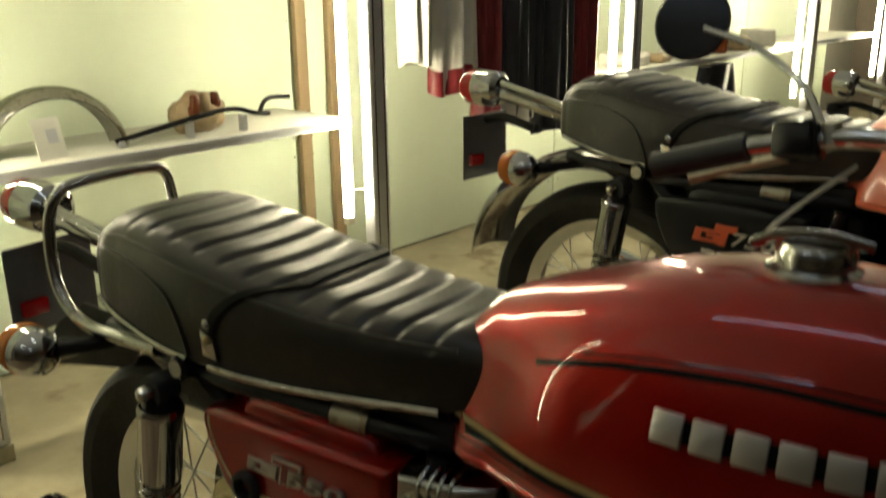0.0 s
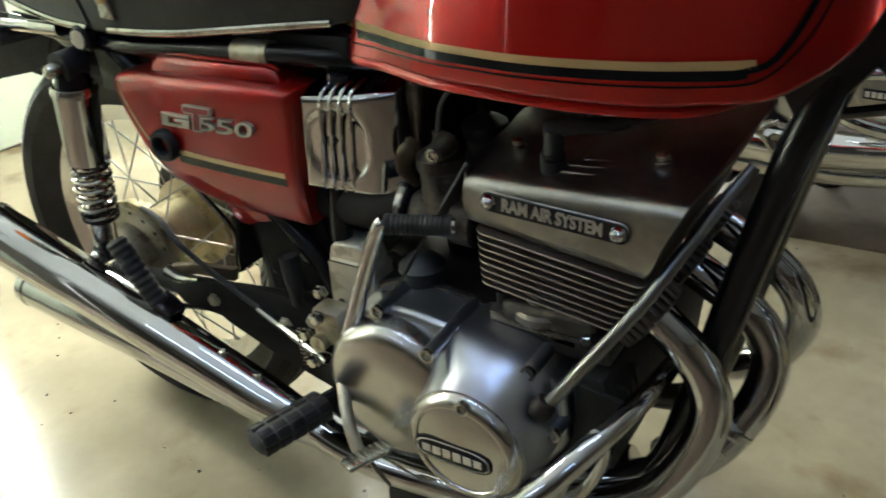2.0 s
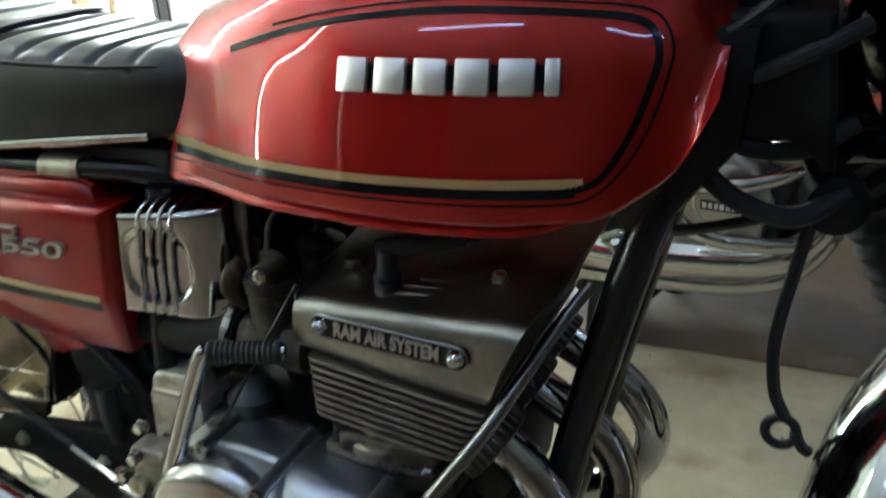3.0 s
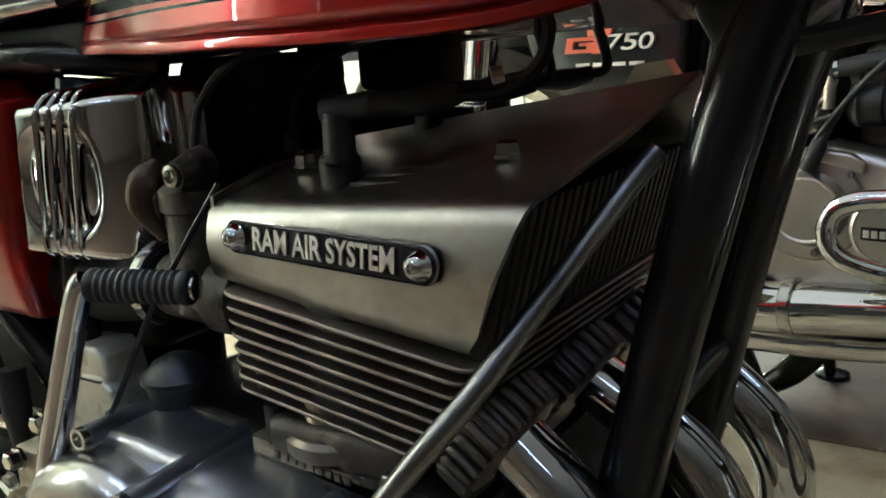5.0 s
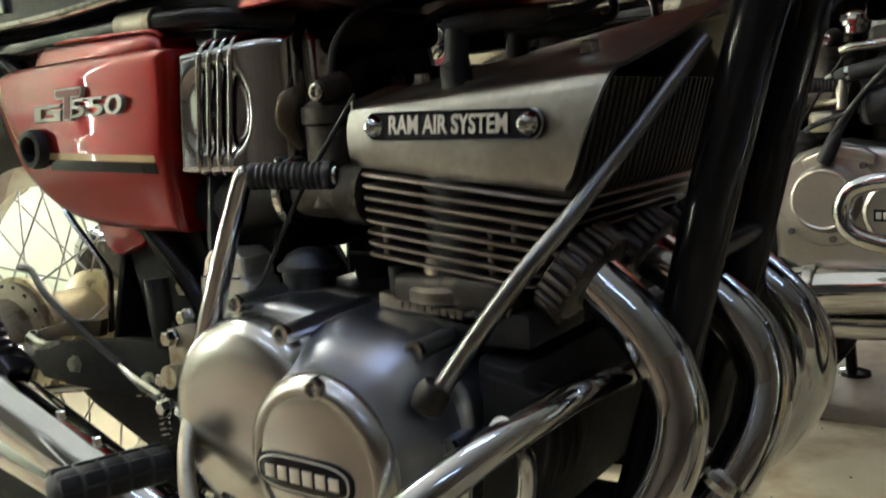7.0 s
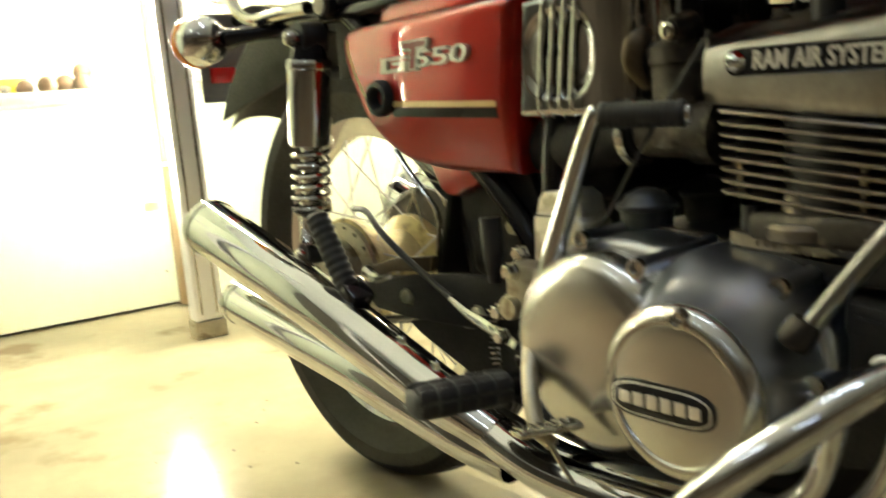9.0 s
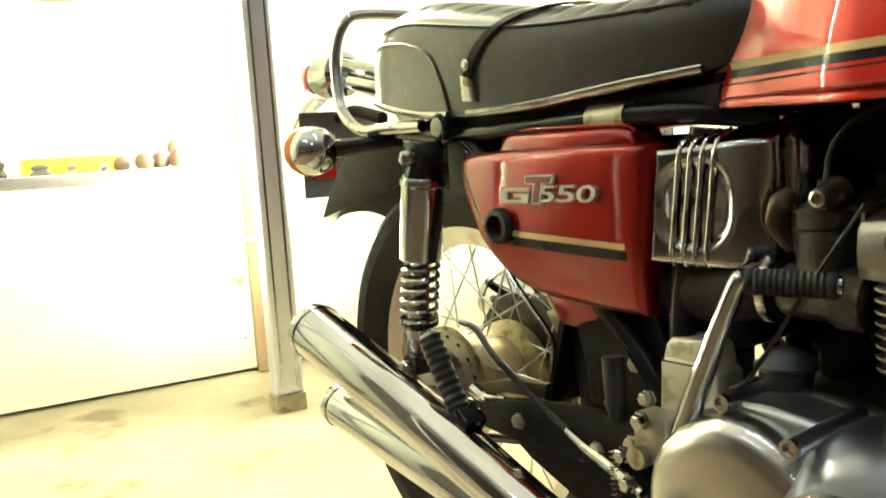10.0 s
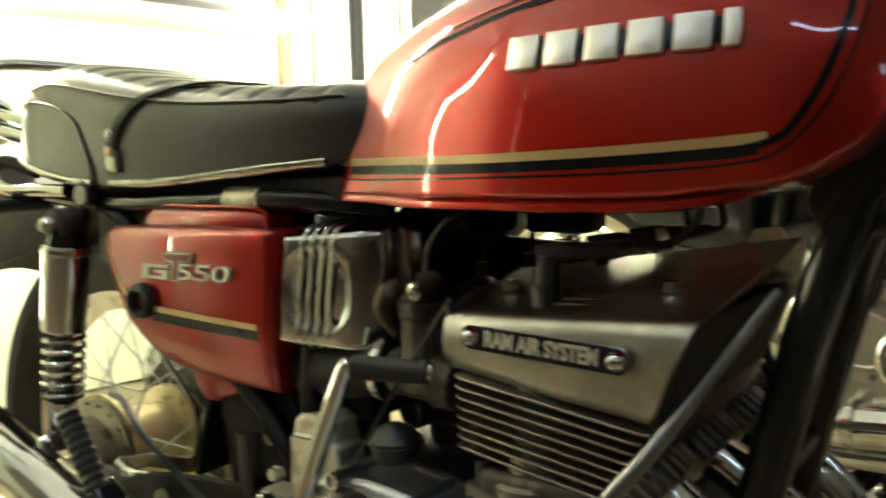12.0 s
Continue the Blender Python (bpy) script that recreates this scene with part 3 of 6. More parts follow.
def letter_plate(cov, pts, x0, z0, sx, sz, mat, lift, thick=0.004, slant=0.22):
    """A raised badge letter: an outline in letter units, leaned over, on the cover's face."""
    xz = [(x0 + px * sx + pz * sz * slant, z0 + pz * sz) for px, pz in pts]
    bm = plate(xz, 0.0, -thick, 0.0006, 1)
    mx = sum(x for x, z in xz) / len(xz)
    tilt = (cover_face(x0 + sx, z0 + sz / 2) - cover_face(x0, z0 + sz / 2)) / sx
    for v in bm.verts:
        v.co.y += cover_face(mx, z0 + sz / 2) + tilt * (v.co.x - mx) - lift
    part("badge_letter", bm, mat, cov, "raised silver badge letter" if mat == LETTER else "")


LETTER_G = [(0, 0), (0.92, 0), (0.92, 0.66), (0.42, 0.66), (0.42, 0.44), (0.68, 0.44), (0.68, 0.24), (0.24, 0.24), (0.24, 0.76), (0.92, 0.76), (0.92, 1), (0, 1)]
LETTER_T = [(0.33, 0), (0.67, 0), (0.67, 0.68), (0.94, 0.68), (1.0, 0.78), (1.0, 1), (0, 1), (0, 0.78), (0.06, 0.68), (0.33, 0.68)]


def side_cover(b, paint, badge=True):
    cov = part("side_cover", pillow(COVER_OUT, cover_face, -0.095), paint, b, "red side panel with gold pinstripe" if paint == RED else "black side panel")
    part("cover_lip", lean_y(plate([(-0.818, 0.700), (-0.808, 0.722), (-0.79, 0.731), (-0.615, 0.728), (-0.598, 0.722), (-0.588, 0.700)], -0.085, -0.139, 0.010, 3), 0.03), paint, cov)
    part("lip_bead", lean_y(tube([(-0.812, -0.128, 0.722), (-0.79, -0.131, 0.7325), (-0.70, -0.133, 0.7315), (-0.615, -0.131, 0.7295), (-0.595, -0.128, 0.722)], 0.0028, 8), 0.03), paint, cov)
    part("lower_tab", plate([(-0.752, 0.53), (-0.640, 0.53), (-0.668, 0.502), (-0.690, 0.497), (-0.705, 0.489), (-0.722, 0.490), (-0.735, 0.499)], -0.09, -0.122, 0.005), paint, cov)
    if badge:
        for zs, mat, off in (((0.6105, 0.6035), GOLD, 0.0010), ((0.6030, 0.5915), BLACK, 0.0010)):
            rows = []
            for x in np.linspace(-0.772, -0.588, 24):
                drop = -0.009 * (x + 0.772) / 0.184
                rows.append([Vector((x, cover_face(x, z + drop) - o, z + drop)) for z, o in ((zs[0], off), (zs[1], off), (zs[1], -0.001), (zs[0], -0.001))])
            part("gold_stripe" if mat == GOLD else "black_stripe", loft(rows), mat, cov)
        edge = [(x, cover_face(x, z) - 0.0002 + 0.0022, z) for x, z in ((-0.862, 0.694), (-0.862, 0.678), (-0.853, 0.656), (-0.838, 0.630), (-0.818, 0.606))]
        part("gold_stripe", tube(edge, 0.0030, 8), GOLD, cov)
        part("grommet", lathe([(0.001, 0.150), (0.0115, 0.150), (0.0125, 0.166), (0.015, 0.1695), (0.0205, 0.1685), (0.0225, 0.163), (0.0225, 0.14)], (-0.789, 0, 0.6155), seg=32), RUBBER, cov, "hollow rubber grommet")
        letter_plate(cov, LETTER_G, -0.786, 0.6445, 0.058, 0.0185, LETTER, 0.0)
        letter_plate(cov, LETTER_T, -0.742, 0.6440, 0.050, 0.0345, LETTER, 0.0006, 0.0055)
        inset = [(0.39, 0.05), (0.61, 0.05), (0.61, 0.73), (0.90, 0.73), (0.95, 0.80), (0.95, 0.95), (0.05, 0.95), (0.05, 0.80), (0.10, 0.73), (0.39, 0.73)]
        letter_plate(cov, inset, -0.742, 0.6440, 0.050, 0.0345, LEATHER_R, 0.0062, 0.0005)
        number("550", cov, -0.716, 0.096, 0.6465, 0.0195, -0.1605, LETTER)
    else:
        letter_plate(cov, LETTER_G, -0.782, 0.632, 0.062, 0.026, ORANGE, 0.0)
        letter_plate(cov, LETTER_T, -0.742, 0.630, 0.046, 0.042, ORANGE, 0.001, 0.005)
        number("750", cov, -0.702, 0.088, 0.634, 0.026, -0.160, SILVER)
        for i in range(4):
            x = -0.748 + 0.034 * i
            part("caption_bar", box(x, cover_face(x, 0.612) - 0.0005, 0.612, 0.027, 0.0014, 0.006, 0), SILVER, cov)
    return cov


def chrome_box(b):
    """A domed pressing with a round dish and four narrow ribs across it."""
    def face(x, z, dished=True):
        y = -0.1395 + (x + 0.562) * 0.12 + 0.021 * max(0.0, (x + 0.486) / 0.050) ** 2
        if dished:
            q = (abs((x + 0.5135) / 0.046) ** 2.6 + abs((z - 0.642) / 0.048) ** 2.6) ** (1 / 2.6)
            k = min(1.0, max(0.0, (1.0 - q) / 0.22))
            y += 0.0060 * k * k * (3 - 2 * k) - 0.0035 * max(0.0, 1 - q * q)
        return y
    rows = []
    nu, nv = 56, 40
    def edge_x(z, right):
        k = (z - 0.578) / 0.126
        return (-0.4365 if right else -0.569 + 0.012 * k)
    for j in range(nv + 1):
        z0 = 0.578 + 0.126 * (0.5 - 0.5 * math.cos(math.pi * j / nv))
        row = []
        for i in range(nu + 1):
            u = 0.5 - 0.5 * math.cos(math.pi * i / nu)
            x = edge_x(z0, False) + (edge_x(z0, True) - edge_x(z0, False)) * u
            d = min(x - edge_x(z0, False), 1.6 * (edge_x(z0, True) - x), z0 - 0.578, 0.704 - z0)
            r = 0.008
            back = r - math.sqrt(max(0.0, r * r - (r - min(r, max(0.0, d))) ** 2))
            row.append(Vector((x, face(x, z0) + back, z0 + 0.004 * (x + 0.50) / 0.06 * (z0 - 0.62) / 0.08)))
        rows.append([Vector((row[0].x + 0.003, -0.074, row[0].z))] + row + [Vector((row[-1].x - 0.003, -0.074, row[-1].z))])
    bm = bmesh.new()
    vs = [[bm.verts.new(p) for p in row] for row in rows]
    for a, c in zip(vs, vs[1:]):
        for k in range(len(a) - 1):
            bm.faces.new((a[k], a[k + 1], c[k + 1], c[k]))
    for row, dz in ((vs[0], 0.002), (vs[-1], 0.0135)):
        back = [bm.verts.new((v.co.x, -0.074, v.co.z + dz)) for v in row]
        for k in range(len(row) - 1):
            bm.faces.new((row[k], row[k + 1], back[k + 1], back[k]))
    c = part("electrics_cover", bm, CHROME, b, "ribbed chrome electrics cover")
    for k in range(4):
        xt, xb = -0.5255 + 0.0133 * k, -0.5385 + 0.0133 * k
        def on(t, z, lift):
            x = xb + (xt - xb) * t
            return (x, face(x, z, False) - lift, z)
        x1 = xt + 0.0005
        rib = [(x1, -0.085, 0.7165), (x1, -0.110, 0.7120), (x1, -0.124, 0.7075), on(1, 0.7010, -0.0030)] + [on(t, 0.590 + 0.106 * t, 0.0006) for t in (0.97, 0.8, 0.6, 0.4, 0.2, 0.03)] + [on(0, 0.5815, -0.004), (xb, -0.118, 0.5765)]
        part("rib", tube(rib, 0.0026, 10), CHROME, c)
    part("screw_hole", lathe([(0.001, 0.1300), (0.0045, 0.1300), (0.0055, 0.1355), (0.0075, 0.1355), (0.008, 0.131)], (-0.5195, 0.001, 0.6465), seg=6), BLACK_MATT, c)
    part("cover_base", lean_y(plate([(-0.566, 0.575), (-0.560, 0.715), (-0.552, 0.719), (-0.440, 0.7125), (-0.431, 0.704), (-0.432, 0.585), (-0.440, 0.575)], -0.055, -0.080, 0.006, 3), 0.06, -0.52), CHROME_OLD, c)


# ---- engine, frame and exhaust of the red motorcycle ----
def cylinder_fins(b):
    """Three finned barrels: each fin one sheet with rounded corners."""
    for j in range(8):
        z = 0.5650 - 0.0099 * j
        x0, x1 = -0.318 - 0.0004 * j, -0.120 - 0.0050 * j
        y0 = 0.158 - 0.001 * j
        out = [(x0, -y0), (x1, -y0 - 0.004), (x1, y0), (x0, y0)]
        bm = bmesh.new()
        f = bm.faces.new([bm.verts.new((x, y, z)) for x, y in out])
        e = bmesh.ops.extrude_face_region(bm, geom=[f])
        bmesh.ops.translate(bm, vec=(0, 0, 0.0027), verts=[v for v in e["geom"] if isinstance(v, bmesh.types.BMVert)])
        bmesh.ops.bevel(bm, geom=[q for q in bm.edges if abs(q.verts[0].co.z - q.verts[1].co.z) > 1e-5], offset=0.012, segments=4, affect="EDGES", profile=0.5)
        bmesh.ops.bevel(bm, geom=[q for q in bm.edges if abs(q.verts[0].co.z - q.verts[1].co.z) < 1e-5], offset=0.0008, segments=1, affect="EDGES", profile=0.5)
        for v in bm.verts:
            v.co.z -= (v.co.x + 0.23) * 0.13
        part("cooling_fin", bm, FIN, b, "stained cooling fin")
    for s in (-1, 0, 1):
        y = s * 0.104
        bm = lathe([(0.046, 0.0), (0.046, 0.13)], (-0.232, y, 0.465), "z", 32)
        part("cylinder_barrel", bm, CASE, b)
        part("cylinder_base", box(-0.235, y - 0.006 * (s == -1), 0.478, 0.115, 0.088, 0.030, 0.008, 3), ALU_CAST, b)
        for dx in (-0.045, 0.045):
            part("base_nut", bolt((-0.235 + dx, y - 0.036, 0.467), (0, 0, 1), 0.0075, 0.016), CHROME_OLD, b)
        part("cylinder_base", box(-0.235, y, 0.452, 0.150, 0.100, 0.030, 0.006, 2), CASE, b)
    for x, y, top, low in ((-0.198, -0.141, 0.528, 0.490), (-0.302, -0.142, 0.536, 0.506), (-0.211, -0.140, 0.546, 0.526), (-0.176, -0.141, 0.542, 0.518)):
        part("fin_peg", rod((x, y, low), (x, y, top), 0.0036, 10), STAINED, b, "stained peg between the cooling fins")
    part("transfer_cover", lathe([(0.038, 0.0), (0.039, 0.002), (0.039, 0.010), (0.036, 0.014), (0.024, 0.016), (0.0165, 0.018), (0.0155, 0.024), (0.0150, 0.046), (0.013, 0.050), (0.001, 0.051)], (-0.251, -0.122, 0.470), "z", 32), STAINED, b, "stepped round cast port boss")
    part("port_boss", lathe([(0.019, 0.0), (0.018, 0.005), (0.0150, 0.009), (0.0145, 0.022), (0.012, 0.027), (0.001, 0.028)], (-0.253, -0.134, 0.480), "z", 24), STAINED, b, "stained upright port boss")
    fl = part("boss_flange", plate([(-0.307, 0.464), (-0.307, 0.476), (-0.291, 0.475), (-0.289, 0.473), (-0.221, 0.466), (-0.219, 0.464), (-0.198, 0.462), (-0.198, 0.450), (-0.219, 0.452)], -0.10, -0.154, 0.0025), STAINED, b, "stained cast flange with raised writing")
    for i in range(9):
        part("caption_bar", box(-0.283 + 0.0075 * i, -0.1545, 0.4675 - 0.00075 * i, 0.0050, 0.0016, 0.0055, 0.0004), STAINED, fl)
    part("flange_stud", rod((-0.294, -0.140, 0.474), (-0.294, -0.140, 0.497), 0.0085, 12), CASE, b)
    part("flange_stud", rod((-0.212, -0.148, 0.462), (-0.212, -0.148, 0.478), 0.0045, 10), CHROME_OLD, b)
    part("base_nut", bolt((-0.185, -0.150, 0.470), (0, -1, 0), 0.008, 0.012), CHROME_OLD, b)


def ram_cover(b):
    """The bent sheet over the three heads: sides, rounded shoulder, flat top, open to the front."""
    def sec(x):
        u = (x + 0.333) / 0.25
        top = 0.632 + 0.014 * u
        low = 0.586 - 0.026 * u - 0.002 * math.sin(math.pi * u)
        out = 0.146 + 0.014 * u
        crown = 0.660 + 0.036 * u
        return top, low, out, crown
    rings = []
    n = 22
    for i in range(n + 1):
        u = i / n
        ring_o = []
        prof = []
        for side in (-1, 1):
            pts = []
            for key, slide in (("low", 0.0), ("lowmid", 0.12), ("mid", 0.5), ("hi", 0.86), ("r1", 0.95), ("r2", 1.0), ("r3", 1.0), ("t1", 1.0), ("t2", 1.0)):
                front = {"low": -0.124, "lowmid": -0.1165, "mid": -0.1055, "hi": -0.090, "r1": -0.086, "r2": -0.083, "r3": -0.081, "t1": -0.062, "t2": -0.046}[key]
                x = -0.333 + (front + 0.333) * u
                top, low, out, crown = sec(x)
                y, z = {"low": (out - 0.001, low), "lowmid": (out + 0.001, low + 0.01), "mid": (out + 0.002, (low + top) / 2), "hi": (out, top - 0.012), "r1": (out - 0.003, top - 0.004), "r2": (out - 0.010, top + 0.002), "r3": (out - 0.020, top + 0.004), "t1": (0.085, top + (crown - top) * 0.45), "t2": (0.0, crown)}[key]
                pts.append(Vector((x, side * y, z)))
            prof += pts if side == -1 else pts[::-1][1:]
        inner = [Vector((p.x, p.y * 0.985, p.z - 0.0025)) for p in prof]
        rings.append(prof + inner[::-1])
    cov = part("ram_air_cover", loft(rings), ALU_POL, b, "polished aluminium ram air cover over the cylinder heads", 40)
    back = []
    for side_y in np.linspace(-0.140, 0.140, 12):
        z1 = 0.652 - 0.1 * max(0, abs(side_y) - 0.085) / 0.06 * 0.15
        back.append([Vector((-0.333, side_y, 0.59)), Vector((-0.333, side_y, z1)), Vector((-0.330, side_y, z1)), Vector((-0.330, side_y, 0.59))])
    part("back_wall", loft(back), ALU_POL, cov)
    for k in range(3):
        part("pressed_rib", tube([(-0.235 + 0.012 * k, -0.118 + 0.011 * k, 0.6455 + 0.0035 * k), (-0.16, -0.118 + 0.011 * k, 0.6475 + 0.0038 * k), (-0.095, -0.118 + 0.011 * k, 0.650 + 0.004 * k)], 0.0022, 6, flat=0.7), ALU_POL, cov)
    # name plate with two domed screws
    a, c = Vector((-0.296, -0.1515, 0.6160)), Vector((-0.1475, -0.1600, 0.611))
    d = (c - a).normalized()
    up = Vector((0, 0.06, 1)).normalized()
    nrm = d.cross(up).normalized()
    up = nrm.cross(d).normalized()
    if nrm.y > 0:
        nrm = -nrm
    mid = (a + c) / 2
    frame_m = Matrix((d, up, d.cross(up))).transposed()
    L = (c - a).length
    bm = bmesh.new()
    ring = []
    for k in range(40):
        t = math.tau * k / 40
        sx = (L / 2) * (1 if math.cos(t) > 0 else -1)
        ring.append((sx + 0.0108 * math.cos(t), 0.0110 * math.sin(t)))
    rows = [[mid + frame_m @ Vector((x * s, y * s2, h)) for x, y in ring] for s, s2, h in ((1, 1, 0.0005), (1, 1, 0.003), (0.99, 0.92, 0.004), (0.985, 0.88, 0.0032))]
    np_ = part("name_plate", loft(rows), BLACK, cov, "black name plate with cream raised lettering")
    part("plate_rim", loft([[mid + frame_m @ Vector((x * s, y * s2, h)) for x, y in ring] for s, s2, h in ((1.008, 1.07, 0.0004), (1.008, 1.07, 0.0015), (1.0, 1.0, 0.0025), (0.997, 0.97, 0.001))], caps=False), ALU_POL, cov)
    tx = words("RAM AIR SYSTEM", 0.0165, 0.0006, 0.0004)
    ext = max(v.co.x for v in tx.verts) - min(v.co.x for v in tx.verts)
    for v in tx.verts:
        v.co = mid + frame_m @ Vector((v.co.x * 0.115 / ext, v.co.y * 1.22, v.co.z + 0.0042))
    part("lettering", tx, LETTER, np_)
    for p in (a, c):
        q = p + frame_m @ Vector((0, 0, 0.003))
        part("dome_screw", lathe([(0.0088, 0), (0.0090, 0.0012), (0.0080, 0.003), (0.0073, 0.005), (0.0058, 0.0076), (0.0034, 0.0092), (0.0024, 0.0092), (0.0020, 0.008), (0.0005, 0.008)], q, seg=20, tilt=aim(frame_m @ Vector((0, 0, 1)))), CHROME, cov)
    for at in ((-0.296, -0.083, 0.650), (-0.129, -0.094, 0.6605), (-0.296, 0.083, 0.652), (-0.12, 0.09, 0.662)):
        part("cover_bolt", bolt(at, (0, 0, 1), 0.0075, 0.010), CHROME_OLD, cov)
    # upper stay bracket on the top
    part("top_bracket", plate([(-0.105, 0.682), (-0.06, 0.688), (-0.072, 0.708), (-0.092, 0.706)], 0.012, 0.03, 0.003), ALU_DULL, cov)
    return cov


def heads(b):
    """Finned heads under the cover, seen through its open front."""
    for s in (-1, 0, 1):
        y = s * 0.100
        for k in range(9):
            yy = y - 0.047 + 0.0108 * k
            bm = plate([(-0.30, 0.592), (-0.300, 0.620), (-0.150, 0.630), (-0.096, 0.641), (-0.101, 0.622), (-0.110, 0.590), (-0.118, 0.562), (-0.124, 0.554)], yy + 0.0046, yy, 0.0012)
            part("head_fin", bm, FIN_SHADED, b)
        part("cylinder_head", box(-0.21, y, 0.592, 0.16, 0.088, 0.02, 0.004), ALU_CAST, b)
        part("plug_boot", tube([(-0.240, y - 0.012, 0.640), (-0.239, y - 0.014, 0.660), (-0.238, y - 0.0145, 0.662), (-0.236, y - 0.015, 0.690)], [0.0135, 0.0135, 0.0105, 0.0100], 14), RUBBER, b, "black rubber plug cap")
        part("plug_boot", tube([(-0.246, y - 0.016, 0.690), (-0.215, y - 0.008, 0.694), (-0.212, y - 0.007, 0.694), (-0.185, y + 0.004, 0.694), (-0.165, y + 0.012, 0.697)], [0.0090, 0.0090, 0.0075, 0.0085, 0.0065], 12), RUBBER, b)
        run = [(-0.140, y + 0.03, 0.700), (-0.120, y + 0.04, 0.718), (-0.115, y + 0.042, 0.765)] if s < 0 else [(-0.157, y + 0.016, 0.700), (-0.158, y + 0.018, 0.716), (-0.175, y + 0.016, 0.765)]
        part("plug_lead", tube([(-0.168, y + 0.012, 0.696)] + run, 0.0042, 8), RUBBER, b, "black ignition lead")
    part("lead_tag", rod((-0.150, -0.072, 0.705), (-0.144, -0.068, 0.706), 0.007, 10), SILVER, b)


def engine_cases(b):
    # crankcase
    part("crankcase", plate([(-0.515, 0.30), (-0.50, 0.45), (-0.40, 0.462), (-0.20, 0.442), (-0.165, 0.40), (-0.17, 0.31), (-0.24, 0.215), (-0.45, 0.215)], 0.17, -0.13, 0.012, 3), CASE, b, "dark cast crankcase")
    # finned left-over casting ahead of the cover
    for k in range(4):
        part("case_rib", plate([(-0.20, 0.30), (-0.195, 0.42), (-0.150 + 0.004 * k, 0.41), (-0.142, 0.36), (-0.16, 0.30)], -0.10 - 0.022 * k, -0.106 - 0.022 * k, 0.001), CASE, b)
    part("front_case", plate([(-0.21, 0.29), (-0.205, 0.43), (-0.165, 0.425), (-0.145, 0.38), (-0.155, 0.30)], 0.15, -0.165, 0.008), CASE, b)
    # carburettors and inlet stubs
    for s in (-1, 0, 1):
        y = s * 0.104
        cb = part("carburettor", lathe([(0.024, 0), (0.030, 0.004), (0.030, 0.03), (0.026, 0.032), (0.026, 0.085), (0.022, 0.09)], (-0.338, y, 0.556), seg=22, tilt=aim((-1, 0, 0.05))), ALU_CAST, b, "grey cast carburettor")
        part("mixing_chamber", lathe([(0.026, -0.03), (0.026, 0.045), (0.029, 0.047), (0.029, 0.062), (0.02, 0.068), (0.008, 0.074), (0.007, 0.09)], (-0.386, y, 0.575), "z", 20), ALU_CAST, cb)
        part("float_bowl", lathe([(0.010, -0.050), (0.020, -0.046), (0.0245, -0.020), (0.026, -0.003), (0.030, -0.001), (0.030, 0.003), (0.0255, 0.006), (0.020, 0.013), (0.010, 0.018), (0.004, 0.019)], (-0.422, y - 0.012, 0.487), "z", 24), BOWL, cb)
        part("throttle_cable", tube([(-0.386, y, 0.66), (-0.38, y + 0.01, 0.70), (-0.34, y + 0.03, 0.73), (-0.25, 0.03, 0.745)], 0.0035, 8), RUBBER, cb)
        part("air_hose", tube([(-0.425, y, 0.56), (-0.47, y * 0.95, 0.555), (-0.52, y * 0.9, 0.548), (-0.60, y * 0.8, 0.548)], [0.028, 0.031, 0.033, 0.033], 18), BLACK_MATT, b, "black rubber air hose")
        part("hose_clip", lathe([(0.0325, 0), (0.034, 0.002), (0.034, 0.009), (0.0325, 0.011)], (-0.432, y, 0.559), seg=22, tilt=aim((-1, 0, 0))), CHROME_OLD, b)
    part("choke_knob", tube([(-0.372, -0.105, 0.655), (-0.373, -0.118, 0.652), (-0.375, -0.132, 0.650)], [0.014, 0.014, 0.010], 12), ALU_CAST, b)
    part("cable_nut", lathe([(0.008, 0), (0.008, 0.006), (0.005, 0.007), (0.004, 0.004), (0.001, 0.004)], (-0.375, -0.131, 0.650), seg=12), CHROME_OLD, b)
    part("oil_lever", tube([(-0.412, -0.115, 0.655), (-0.414, -0.130, 0.645), (-0.418, -0.132, 0.625), (-0.412, -0.120, 0.60)], [0.007, 0.011, 0.010, 0.004], 12, flat=0.4), BRASS, b, "tarnished brass linkage plate")
    part("oil_line", tube([(-0.335, -0.13, 0.645), (-0.375, -0.165, 0.565), (-0.42, -0.175, 0.49), (-0.45, -0.165, 0.47)], 0.0022, 6), RUBBER, b)
    # oil pump cover behind the kick lever
    pb = part("oil_pump_cover", lean_y(plate([(-0.566, 0.400), (-0.562, 0.472), (-0.556, 0.478), (-0.505, 0.478), (-0.490, 0.468), (-0.486, 0.400)], -0.09, -0.134, 0.004, 3), 0.0), CREAM_ALU, b, "pale aluminium oil pump cover")
    part("pump_lid", plate([(-0.562, 0.474), (-0.557, 0.492), (-0.549, 0.500), (-0.512, 0.502), (-0.500, 0.494), (-0.496, 0.474)], -0.09, -0.130, 0.004, 3), CREAM_ALU, pb)
    part("pump_screw", bolt((-0.548, -0.134, 0.412), (0, -1, 0), 0.005, 0.005), PLATE, pb)
    part("cover_step", box(-0.530, -0.1335, 0.4745, 0.058, 0.003, 0.002, 0.0008), ALU_CAST, pb)


